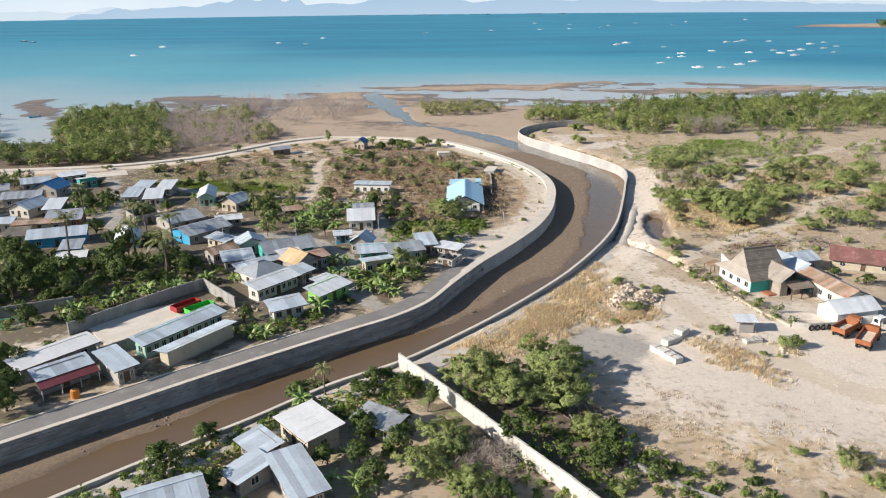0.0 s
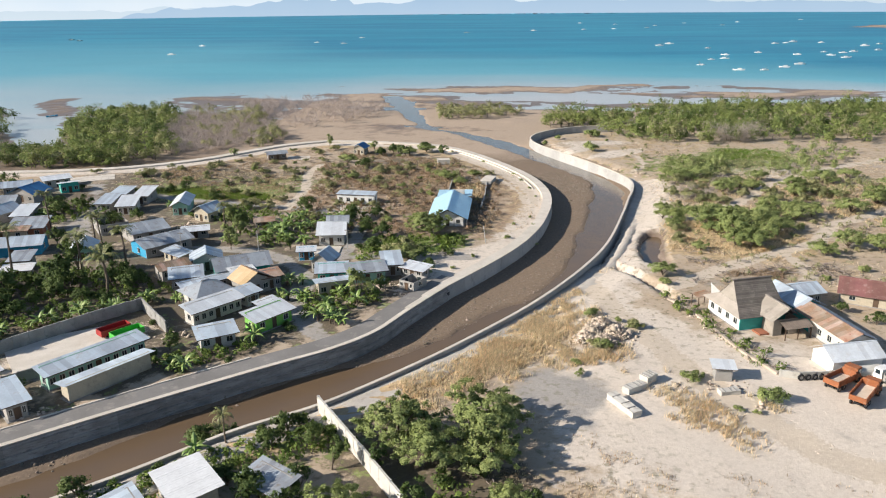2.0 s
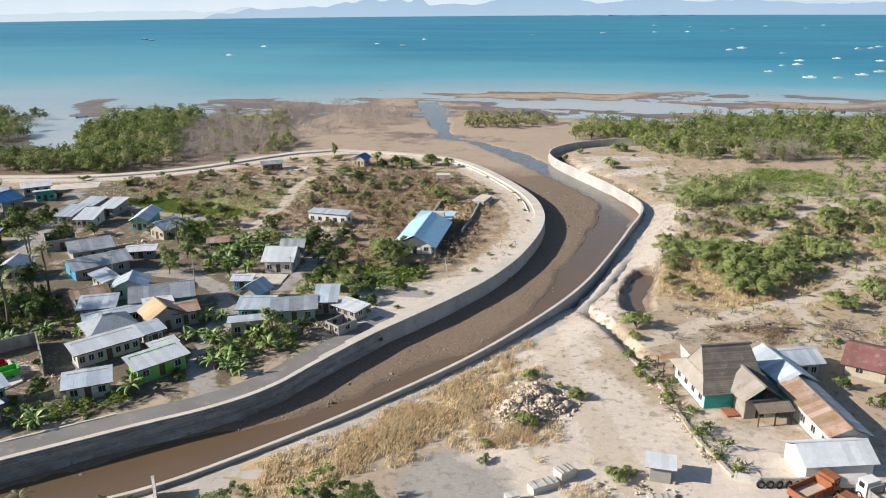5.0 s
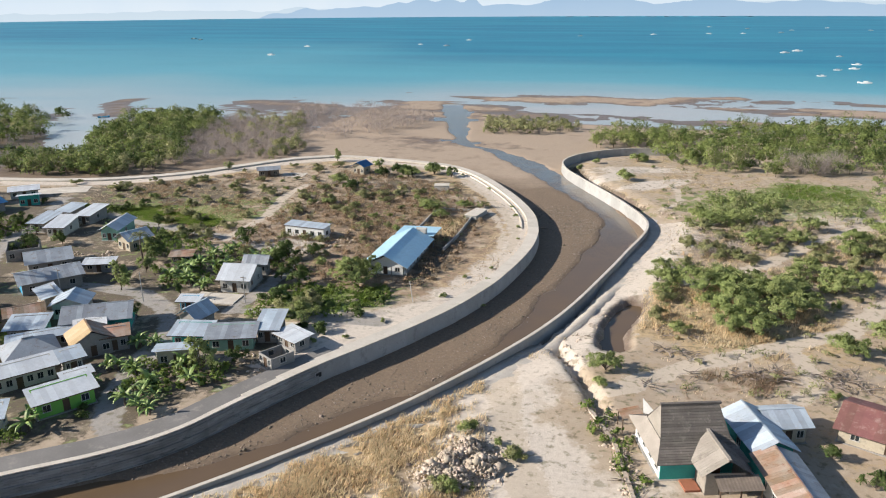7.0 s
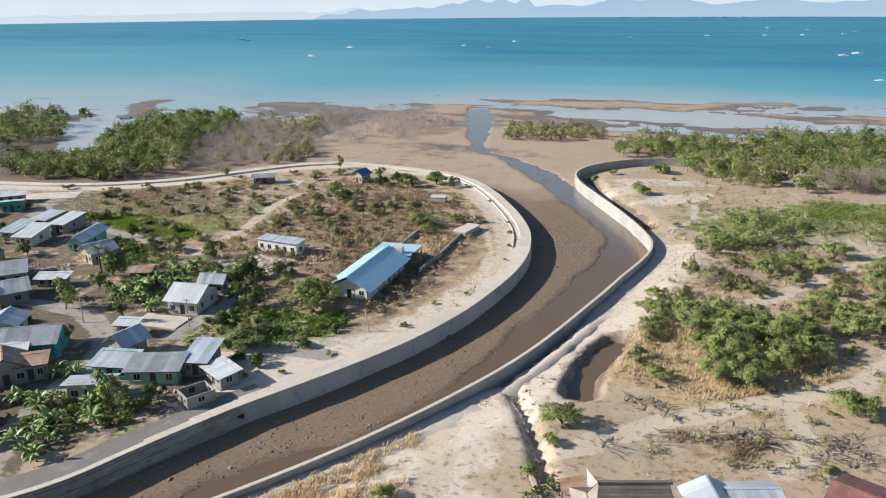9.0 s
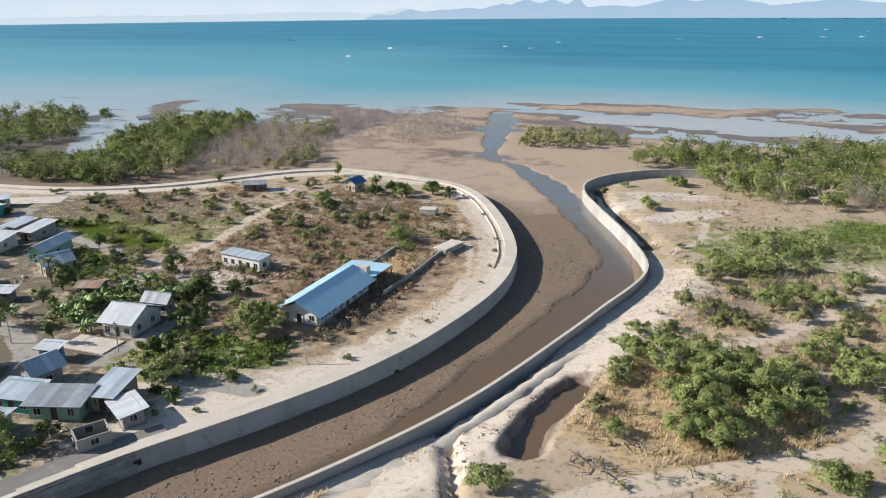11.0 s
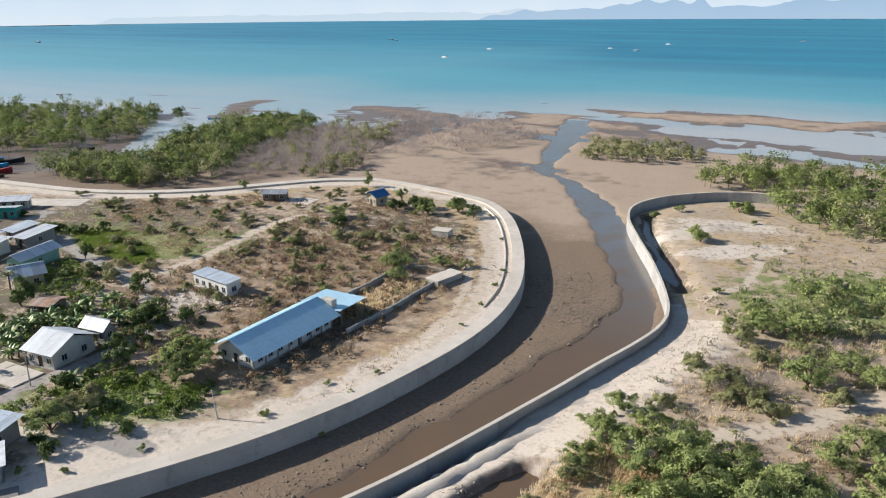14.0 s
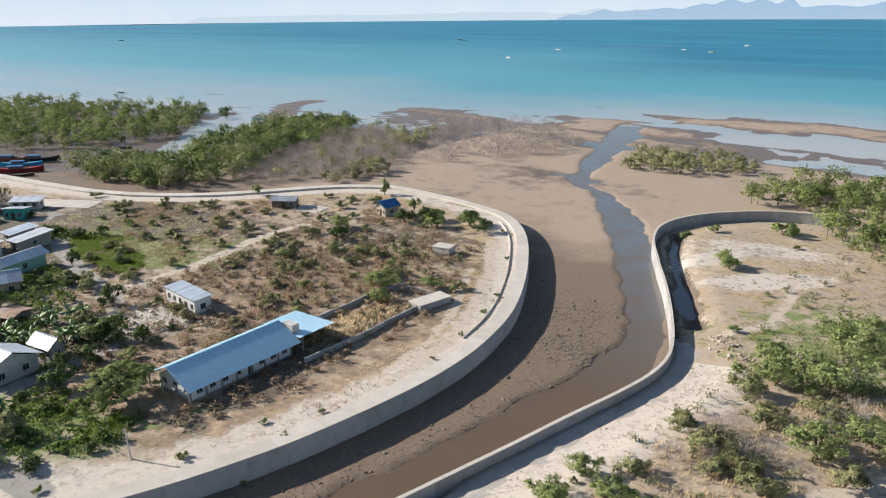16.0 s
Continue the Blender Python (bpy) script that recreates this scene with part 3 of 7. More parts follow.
GREY_LANES = [([(-90.4, 224.4), (-75, 218), (-60.9, 214.8), (-40.7, 210.5), (-27, 205), (-17.5, 197), (-16.5, 183), (-17.4, 170)], 1.7),
              ([(-8.5, 126), (-13.5, 131), (-17.5, 138), (-20.6, 148.1), (-22.6, 158.7), (-30, 168), (-39.2, 173.7), (-60.3, 175)], 2.0),
              ([(-108.4, 233.6), (-98, 210), (-88.8, 188), (-75.9, 168.6)], 2.2),
              ([(-17.4, 170), (-8, 172), (3, 171), (12, 172)], 1.6)]


GRID = {}


def make_ground():
    xs = axis(-3400, 3400, -66, 92, 0.9, 1.08, 1.04)
    ys = axis(-3300, 3400, 66, 356, 0.9, 1.03)
    gx, gy = np.meshgrid(xs, ys)
    x, y = gx.ravel(), gy.ravel()
    z, low, left, right, dl, dr = terrain(x, y)
    r = np.hypot(x - 50, y - 70)
    k = np.minimum(1, R_SEA / np.maximum(r, 1))
    verts = np.stack([50 + (x - 50) * k, 70 + (y - 70) * k, z], 1)
    nx, ny = len(xs), len(ys)
    i = (np.arange(ny - 1)[:, None] * nx + np.arange(nx - 1)[None, :]).ravel()
    quads = np.stack([i, i + 1, i + nx + 1, i + nx], 1)
    ok = (r[quads] < R_SEA * 1.25).all(1)
    me = array_mesh("ground", verts, quads[ok], M_GROUND)
    me.polygons.foreach_set("use_smooth", np.ones(len(me.polygons), bool))
    GRID.update(xs=xs, ys=ys, z=z.reshape(ny, nx))
    land = ~low
    field = left & land & inside(x, y, [(-95, 200), (-40, 205), (-12, 182), (20, 185), (30, 235), (0, 290), (-50, 305), (-110, 255)])
    zones = {
        # dark soil; shade among houses, under trees and in the ditch painted in too
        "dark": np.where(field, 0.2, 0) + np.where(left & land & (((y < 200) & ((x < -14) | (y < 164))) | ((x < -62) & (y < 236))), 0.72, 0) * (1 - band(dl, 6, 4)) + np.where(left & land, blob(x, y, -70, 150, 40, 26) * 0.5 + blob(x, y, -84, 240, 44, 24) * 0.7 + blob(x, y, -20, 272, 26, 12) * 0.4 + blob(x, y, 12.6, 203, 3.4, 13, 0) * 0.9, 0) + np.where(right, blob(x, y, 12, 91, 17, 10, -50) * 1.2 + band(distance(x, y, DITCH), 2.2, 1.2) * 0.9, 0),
        "dry": np.where(field, 0.38, 0) + np.where(right & land, 0.22, 0) + np.where(right, band(dr, 9, 5) * 0.5 * (y < 168), 0)
        + blob(x, y, 30, 128, 16, 14) * 0.5 + blob(x, y, 45, 108, 12, 4, -55) * 0.9 + blob(x, y, 70, 189, 19, 15) * 1.1 + blob(x, y, 52, 84, 24, 8, -8) * 0.8
        + blob(x, y, 10, 232, 7, 10) * 0.5 + np.where(left & (y > 185), band(np.abs(dl - 9), 5, 5) * 0.45, 0) + np.where(left & (y < 200), 0.1, 0) + blob(x, y, 60, 300, 30, 40) * 0.25,
        "russet": np.where(field, 0.44 + blob(x, y, -8, 226, 30, 36, 20) * 0.5, 0) + blob(x, y, 72, 164, 14, 6, 30) * 0.5
        + blob(x, y, 28, 92, 14, 7) * 0.4 + blob(x, y, 55, 83, 20, 6, -8) * 0.5 + blob(x, y, 72, 186, 14, 9) * 0.4 + np.where(left & (y < 200), 0.2, 0),
        "green": np.where(left, blob(x, y, -67, 225.5, 21, 8, 8) * 1.2 + blob(x, y, -48, 240, 14, 12) * 0.5 + blob(x, y, -82, 236, 26, 13) * 0.45, 0) + blob(x, y, -2, 178, 14, 8, 25) * 0.7
        + blob(x, y, 107, 293, 16, 15) * 1.2 + blob(x, y, 90, 274, 32, 20, 20) * 0.8 + blob(x, y, 5, 372, 12, 10) * 0.6
        + np.where(left & (y < 200), 0.15, 0) + blob(x, y, -10, 92, 20, 14) * 0.3,
        "sand": np.where(left & (y > 150) & (y < 305), band(dl, 8, 6) * 0.9, 0) + np.where(right & (y > 148) & (y < 252), band(dr, 12, 8), 0)
        + blob(x, y, 55, 317, 17, 6, 14) * 0.8 + blob(x, y, 60, 295, 13, 4.5, 42) * 1.3 + blob(x, y, 46.5, 304, 7, 3.5, 60) * 1.1 + blob(x, y, 42, 300, 8, 12, 30) * 0.4
        + blob(x, y, 8, 170, 12, 7, 30) * 0.8 + np.where(right, blob(x, y, 58, 106, 40, 28, -10) * 1.1 * np.clip((x - 17) / 12, 0, 1), 0)
        + blob(x, y, 41, 138, 9, 20, 20) * 0.9 + blob(x, y, -25, 207, 10, 6) * 0.8 + np.where(left, band(np.abs(dl - 3), 4, 4) * (y > 250) * (x < -30), 0)
        + blob(x, y, -70, 109, 14, 4, 40) * 0.8 + blob(x, y, 105, 262, 18, 12) * 0.5 + blob(x, y, 130, 235, 16, 20) * 0.4,
        "grey": np.where(left, sum(band(distance(x, y, p), w, 0.8) for p, w in GREY_LANES), 0)
        + np.where(left, blob(x, y, -51, 118, 15, 6, 55) * 0.9, 0) + np.where(right, blob(x, y, 29, 112, 9, 8, -20) * 1.0, 0),
        "mud": np.where(low, np.clip((372 - y) / 60, 0, 1), 0),
        "flat": np.where(low & (y > 250), np.clip((y - 275) / 50, 0, 1), 0) * np.clip((x + 250) / 90, 0.3, 1),
        "wet": np.where(low, blob(x, y, -215, 335, 70, 80, 20) * 0.6, 0) + np.where(low, np.clip((river_level(y) + 0.22 - z) / 0.22, 0, 1), 0) * np.clip(0.45 + (y - 110) / 500, 0, 0.9) + band(np.minimum(distance(x, y, POND), distance(x, y, POOL) + 0.8), 3.2, 1.5) + np.where(low, np.clip((y - 430) / 40, 0, 0.25) + 0.4 * (x < -112) * (y > 396), 0),
        "rough": np.where(land, 1.0, 0) * (1 - np.where(right, blob(x, y, 62, 108, 34, 22, -10), 0)) * (1 - 0.6 * band(np.minimum(dl, dr), 8, 6)),
        "track": np.where(land, np.clip(sum(band(distance(x, y, p) + (lattice_noise(x, y, 0.4, 9) - .5), w, 0.8) for p, w in PATHS) + np.where(left, blob(x, y, -52, 119.5, 15, 4.6, 55) * 1.2, 0), 0, 1), 0),
    }
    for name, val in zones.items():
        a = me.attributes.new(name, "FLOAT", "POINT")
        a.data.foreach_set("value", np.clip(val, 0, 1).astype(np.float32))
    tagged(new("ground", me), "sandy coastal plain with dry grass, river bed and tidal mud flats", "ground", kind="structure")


make_ground()


def heights(x, y):
    """Ground heights under points, read off the ground sheet."""
    x, y, xs, ys, z = np.asarray(x, float), np.asarray(y, float), GRID["xs"], GRID["ys"], GRID["z"]
    i = np.clip(np.searchsorted(xs, x) - 1, 0, len(xs) - 2)
    j = np.clip(np.searchsorted(ys, y) - 1, 0, len(ys) - 2)
    u = np.clip((x - xs[i]) / (xs[i + 1] - xs[i]), 0, 1)
    v = np.clip((y - ys[j]) / (ys[j + 1] - ys[j]), 0, 1)
    return (z[j, i] * (1 - u) + z[j, i + 1] * u) * (1 - v) + (z[j + 1, i] * (1 - u) + z[j + 1, i + 1] * u) * v


def height(x, y):
    return float(heights(np.array([x]), np.array([y]))[0])


def make_water():
    xs = axis(-3400, 3400, -300, 300, 6, 1.2, 1.2)
    ys = axis(225, 3400, 330, 560, 6, 1.2, 1.2)
    gx, gy = np.meshgrid(xs, ys)
    x, y = gx.ravel(), gy.ravel()
    r = np.hypot(x - 50, y - 70)
    k = np.minimum(1, R_SEA / np.maximum(r, 1))
    verts = np.stack([50 + (x - 50) * k, 70 + (y - 70) * k, np.full(len(x), SEA)], 1)
    nx, ny = len(xs), len(ys)
    i = (np.arange(ny - 1)[:, None] * nx + np.arange(nx - 1)[None, :]).ravel()
    quads = np.stack([i, i + 1, i + nx + 1, i + nx], 1)
    quads = quads[(r[quads] < R_SEA * 1.3).all(1)]
    me = array_mesh("sea", verts, quads, M_SEA)
    off = np.clip((y - np.interp(x, SHORE_X, SHORE_Y)) / 900 * np.clip(0.85 + (x + 60) / 600, 0.40, 1.6), 0, 1)   # paler to the west: sun glare painted into the water colour
    me.attributes.new("offshore", "FLOAT", "POINT").data.foreach_set("value", off.astype(np.float32))
    tagged(new("sea", me), "calm turquoise sea with darker wind bands", "sea", kind="structure")
    s = Shape()
    prev = None
    val = []
    for i, (px, py, w) in enumerate(STREAM):
        a, b = STREAM[max(i - 1, 0)], STREAM[min(i + 1, len(STREAM) - 1)]
        d = Vector((b[0] - a[0], b[1] - a[1])).normalized()
        n = Vector((-d.y, d.x))
        zz = float(river_level(py)) + 0.03
        n0 = len(s.v)
        for t in (-1, 1):
            s.v.append((px + n.x * t * (w + 6), py + n.y * t * (w + 6), zz))
            val.append(min(1, max(0, (py - 236) / 60)))
        if prev is not None:
            s.f.append((prev, n0, n0 + 1, prev + 1))
        prev = n0
    me = s.mesh("river", M_RIVER)
    me.attributes.new("offshore", "FLOAT", "POINT").data.foreach_set("value", np.array(val, np.float32))
    tagged(new("river", me), "shallow muddy stream winding along the river bed", "river", kind="structure")
    for pts, tint, label in (([(47, 166, -1.75), (60, 168, -1.75), (62, 198, -1.75), (50, 198, -1.75)], 0.0, "small brown pool beside the embankment"),
                             ([(49, 270, -2.6), (55, 272, -2.6), (48, 289, -2.6), (42.5, 286, -2.6)], 1.0, "dark blue pool in the ditch behind the flood wall")):
        me = Shape().poly(pts).mesh("pond", M_RIVER)
        me.attributes.new("offshore", "FLOAT", "POINT").data.foreach_set("value", np.full(4, tint, np.float32))
        tagged(new("pond", me), label, "pond", kind="structure")


make_water()


def offset(line, d):
    out = []
    for i, (x, y) in enumerate(line):
        a, b = line[max(i - 1, 0)], line[min(i + 1, len(line) - 1)]
        t = Vector((b[0] - a[0], b[1] - a[1])).normalized()
        out.append((x - t.y * d, y + t.x * d))
    return out


def section(line, prof, i0, i1):
    """Sweeps a closed profile of (offset to the left, height) along line[i0..i1]."""
    s = Shape()
    k = len(prof)
    rows = [offset(line, o) for o, _ in prof]
    for i in range(i0, i1 + 1):
        for (o, z), row in zip(prof, rows):
            s.v.append((row[i][0], row[i][1], z(i) if callable(z) else z))
    n = i1 - i0
    for i in range(n):
        for j in range(k):
            q = (j + 1) % k
            s.f.append((i * k + j, i * k + q, (i + 1) * k + q, (i + 1) * k + j))
    s.f.append(tuple(range(k - 1, -1, -1)))
    s.f.append(tuple(n * k + j for j in range(k)))
    return s


def make_walls():
    # left flood wall: battered masonry face upstream, cast panels downstream, with a wide coping
    wall = thing("wall_left", "long grey concrete flood wall along the river", "flood wall", kind="structure")
    cope = thing("coping_left", "broad pale concrete walkway on top of the flood wall", "walkway", kind="structure")
    n, step = len(LEFT_BANK), 4
    start = min(range(n), key=lambda i: abs(LEFT_BANK[i][1] - 60) + abs(LEFT_BANK[i][0] + 80))
    for i in range(start, n - 1, step):
        j = min(i + step, n - 1)
        x, y = LEFT_BANK[i]
        masonry = y < 150
        far = x < -55 and y > 200
        m = M_STONE if masonry else M_CONCRETE
        top = 0.62
        foot = -0.3
        face = [(foot, -3.4), (0.0, top - 0.14)]
        if masonry:
            face = []
            for c in range(10):
                z0, z1 = -3.4 + c * 0.38, -3.4 + (c + 1) * 0.38 - 0.06
                o = foot * (1 - c / 10) - 0.06 * ((c * 7 + i // 8 * 3) % 3)
                face += [(o, z0), (o + 0.02, z1), (o + 0.2, z1 + 0.03)]
            face += [(0.0, top - 0.14)]
        part("wall_panel", section(LEFT_BANK, face + [(0.55, top - 0.14), (0.55, -3.4)], i, j), m, wall)
        w = float(np.interp(y, [134, 158], [0.75, 2.6])) if not far else 3.2
        part("coping_slab", section(LEFT_BANK, [(-0.06, top - 0.14), (-0.06, top), (w, top), (w, top - 0.5), (0.5, top - 0.5), (0.5, top - 0.14)], i, j), M_COPING, cope)
    wall = thing("wall_right", "narrow pale concrete flood wall above the river bed", "flood wall", kind="structure")
    n = len(RIGHT_BANK)
    start = min(range(n), key=lambda i: abs(RIGHT_BANK[i][1] - 55) + abs(RIGHT_BANK[i][0] + 60))
    for i in range(start, n - 1, step):
        j = min(i + step, n - 1)
        part("wall_panel", section(RIGHT_BANK, [(0.42, -3.4), (0.28, 0.5), (-0.16, 0.5), (-0.3, -3.4)], i, j), M_CONCRETE, wall)
        part("coping_slab", section(RIGHT_BANK, [(0.33, 0.5), (0.33, 0.64), (-0.22, 0.64), (-0.22, 0.5)], i, j), M_COPING, wall)
    # sandy fill behind the right wall
    n = len(RIGHT_BANK)
    lip = offset(RIGHT_BANK, -3.0)
    zs = heights(np.array([p[0] for p in lip]), np.array([p[1] for p in lip]))
    zs = np.convolve(np.pad(zs, 3, mode="edge"), np.ones(7) / 7, mode="valid")

    # 0 where the fill lies flush with the wall, 1 where a gully runs between the two; it ends at the bend
    gully = [min(1.0, max(0.0, min((p[1] - 171) / 5, (205 - p[1]) / 8))) if p[0] > 30 and p[1] < 240 else 0.0 for p in RIGHT_BANK]
    ends = [min(1.0, max(0.0, (p[1] - 257) / 8)) if p[0] > 26 else 0.0 for p in RIGHT_BANK]
    rnd = random.Random(8)
    lump = [rnd.uniform(-0.12, 0.12) for _ in RIGHT_BANK]

    def level(down, up, bumpy=1.0):
        return lambda i: float(zs[i]) + 0.04 - down * gully[i] + up * gully[i] + lump[i] * bumpy - 1.9 * ends[i]
    fill = section(RIGHT_BANK, [(-0.12, -3.2), (-0.12, level(1.5, -0.1, 0)), (-1.2, level(1.3, 0, 0.3)), (-2.2, level(0, 0.35)), (-3.6, level(0, 0.55, -1.0)),
                                (-4.6, level(0.2, 0, 0.6)), (-5.4, level(0.9, -0.3)), (-5.4, -3.2)], start, n - 2)
    for i, (x, y, z) in enumerate(fill.v):
        if z > -3.1:
            a, b = noise.noise(Vector((x * 0.5, y * 0.5, 1))), noise.noise(Vector((x * 1.3, y * 1.3, 5)))
            fill.v[i] = (x + 0.35 * a, y + 0.35 * b, z + 0.22 * a + 0.12 * b)
    me = fill.mesh("embankment", M_FILL)
    me.polygons.foreach_set("use_smooth", np.ones(len(me.polygons), bool))
    tagged(new("embankment", me), "sandy fill heaped behind the flood wall", "embankment", kind="structure")
    # road on the left bank, behind the masonry wall
    s0 = min(range(len(LEFT_BANK)), key=lambda i: abs(LEFT_BANK[i][1] - 55) + abs(LEFT_BANK[i][0] + 85))
    s1 = min(range(len(LEFT_BANK)), key=lambda i: abs(LEFT_BANK[i][1] - 158) + abs(LEFT_BANK[i][0] - 10))
    road = section(LEFT_BANK, [(0.7, -0.6), (0.7, 0.44), (4.7, 0.44), (4.7, -0.6)], s0, s1)
    tagged(new("road", road.mesh("road", M_ROAD)), "grey concrete lane behind the flood wall", "road", kind="structure")
    kerb = section(LEFT_BANK, [(4.7, -0.6), (4.7, 0.56), (5.0, 0.56), (5.0, -0.6)], s0, s1 - 30)
    tagged(new("kerb", kerb.mesh("kerb", M_COPING)), "low pale concrete kerb along the lane", "kerb", kind="structure")


make_walls()
kerb_a = min(range(len(LEFT_BANK)), key=lambda i: (LEFT_BANK[i][0] - 31) ** 2 + (LEFT_BANK[i][1] - 236) ** 2)
kerb_b = min(range(len(LEFT_BANK)), key=lambda i: (LEFT_BANK[i][0] + 4) ** 2 + (LEFT_BANK[i][1] - 301) ** 2)
inner_kerb = section(LEFT_BANK, [(4.0, -0.4), (4.0, 0.42), (4.25, 0.42), (4.25, -0.4)], kerb_a, kerb_b)
tagged(new("inner_kerb", inner_kerb.mesh("inner_kerb", M_COPING)), "low pale concrete kerb inside the walkway", "kerb", kind="structure")


def make_backdrop():
    s = Shape()
    n = 96
    ring = [(50 + 4800 * math.cos(2 * math.pi * i / n), 70 + 4800 * math.sin(2 * math.pi * i / n)) for i in range(n)]
    for i in range(n):
        a, b = ring[i], ring[(i + 1) % n]
        s.poly([(*a, -160), (*b, -160), (*b, 420), (*a, 420)])
    tagged(new("backdrop", s.mesh("backdrop", M_HAZE)), "pale hazy sky above the sea horizon", "sky haze", kind="structure")
    # far islands: ridges by bearing (degrees from north, left negative) and height
    rng = random.Random(4)

    def island(name, r, peaks, lo, hi, mat, label):
        s = Shape()
        k = 240
        top = []
        for i in range(k + 1):
            b = lo + (hi - lo) * i / k
            h = -70.0
            for pb, ph, pw in peaks:
                h = max(h, ph - abs(b - pb) / pw * ph * 0.9 if ph > 0 else h)
            fade = min(1, (b - lo) / 2.0, (hi - b) / 2.0)
            h = -75 + (h + 75) * fade + noise.noise(Vector((b * 0.9, 3, r))) * 9 + noise.noise(Vector((b * 3.1, 7, r))) * 4
            top.append((50 + r * math.sin(radians(b)), 70 + r * math.cos(radians(b)), h))
        for p, q in zip(top, top[1:]):
            s.poly([(p[0], p[1], -150), (q[0], q[1], -150), q, p])
            back = 1.012
            s.poly([p, q, (q[0] * back, q[1] * back, q[2] - 30), (p[0] * back, p[1] * back, p[2] - 30)])
        tagged(new(name, s.mesh(name, mat)), label, "island", kind="structure")
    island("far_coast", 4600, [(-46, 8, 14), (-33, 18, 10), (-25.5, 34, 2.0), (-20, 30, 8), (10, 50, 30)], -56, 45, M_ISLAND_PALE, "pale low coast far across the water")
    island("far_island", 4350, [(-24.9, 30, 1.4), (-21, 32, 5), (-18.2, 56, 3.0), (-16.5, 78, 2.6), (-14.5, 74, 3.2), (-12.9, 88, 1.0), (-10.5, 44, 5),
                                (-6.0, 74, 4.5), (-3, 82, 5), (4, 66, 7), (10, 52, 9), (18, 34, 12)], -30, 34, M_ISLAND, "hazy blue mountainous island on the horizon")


make_backdrop()

# ---- buildings ----


def wall_side(length, h, openings, t=0.16, peak=None):
    """An upright wall along x from 0 to length, its outside at y = 0, with openings (x0, x1, z0, z1) through it and,
    where peak = (x, height) is given, a gable above."""
    xs = sorted({0.0, length, *(v for o in openings for v in o[:2])})
    zs = sorted({0.0, h, *(v for o in openings for v in o[2:])})
    s = Shape()
    nx, nz = len(xs), len(zs)
    for y in (0, t):
        s.v += [(x, y, z) for z in zs for x in xs]

    def at(i, k, side):
        return side * nx * nz + k * nx + i

    def solid(i, k):
        if not (0 <= i < nx - 1 and 0 <= k < nz - 1):
            return False
        cx, cz = (xs[i] + xs[i + 1]) / 2, (zs[k] + zs[k + 1]) / 2
        return not any(o[0] < cx < o[1] and o[2] < cz < o[3] for o in openings)
    for i in range(nx - 1):
        for k in range(nz - 1):
            if not solid(i, k):
                continue
            s.f.append((at(i, k, 0), at(i + 1, k, 0), at(i + 1, k + 1, 0), at(i, k + 1, 0)))
            s.f.append((at(i, k + 1, 1), at(i + 1, k + 1, 1), at(i + 1, k, 1), at(i, k, 1)))
            for di, dk, a, b in ((-1, 0, (i, k), (i, k + 1)), (1, 0, (i + 1, k + 1), (i + 1, k)), (0, -1, (i + 1, k), (i, k)), (0, 1, (i, k + 1), (i + 1, k + 1))):
                if not solid(i + di, k + dk) and not (peak and dk == 1 and k == nz - 2):
                    s.f.append((at(*a, 0), at(*b, 0), at(*b, 1), at(*a, 1)))
    if peak:
        n = len(s.v)
        s.v += [(peak[0], 0, h + peak[1]), (peak[0], t, h + peak[1])]
        row = [at(i, nz - 1, 0) for i in range(nx)]
        back = [at(i, nz - 1, 1) for i in range(nx)]
        s.f.append((*row, n))
        s.f.append((*reversed(back), n + 1))
        s.f.append((row[0], n, n + 1, back[0]))
        s.f.append((n, row[-1], back[-1], n + 1))
    return s


def add_openings(wall, openings):
    for x0, x1, z0, z1 in openings:
        door = z0 < 0.3
        f = Shape()
        e = 0.07
        f.box(x0, x0 + e, -0.03, 0.1, z0, z1).box(x1 - e, x1, -0.03, 0.1, z0, z1).box(x0 + e, x1 - e, -0.03, 0.1, z1 - e, z1)
        if not door:
            f.box(x0 - 0.05, x1 + 0.05, -0.1, 0.1, z0 - 0.06, z0)
            f.box((x0 + x1) / 2 - 0.025, (x0 + x1) / 2 + 0.025, 0.0, 0.08, z0, z1 - e)
        frame_ob = part("door_frame" if door else "window_frame", f, M_WOOD if door else M_FRAME, wall)
        part("door_leaf" if door else "window_pane", Shape().box(x0 + e, x1 - e, 0.06, 0.09, z0, z1 - e), M_WOOD if door else M_GLASS, wall)


SHEETS = {}


def sheet_mesh(width, length, mat, tiles=False):
    """One roofing sheet lying on z = 0: flat pans between raised ribs, with an upturned overlap."""
    key = (round(width, 3), round(length, 3), mat.name)
    if key not in SHEETS:
        s = Shape()
        k = max(2, round(width / 0.4))
        p = width / k
        for i in range(k):
            a = i * p
            s.box(a, a + p * 0.8, 0, length, 0, 0.02)
            s.box(a + p * 0.8, a + p, 0, length, 0, 0.03)
        SHEETS[key] = s.mesh("roof_sheet", mat)
    return SHEETS[key]


def slope(roof, origin, u, v, lu, lv, mat, width=0.9):
    """Covers a rectangle (origin, along u by lu, up v by lv) with sheets."""
    u, v = Vector(u).normalized(), Vector(v).normalized()
    n = u.cross(v)
    k = max(1, round(lu / width))
    me = sheet_mesh(lu / k, lv, mat)
    for i in range(k):
        o = Vector(origin) + u * (lu / k * i) + n * (0.008 * (i % 2))
        m = Matrix(((u.x, v.x, n.x, o.x), (u.y, v.y, n.y, o.y), (u.z, v.z, n.z, o.z), (0, 0, 0, 1)))
        part("roof_sheet", me, None, roof, m=m)


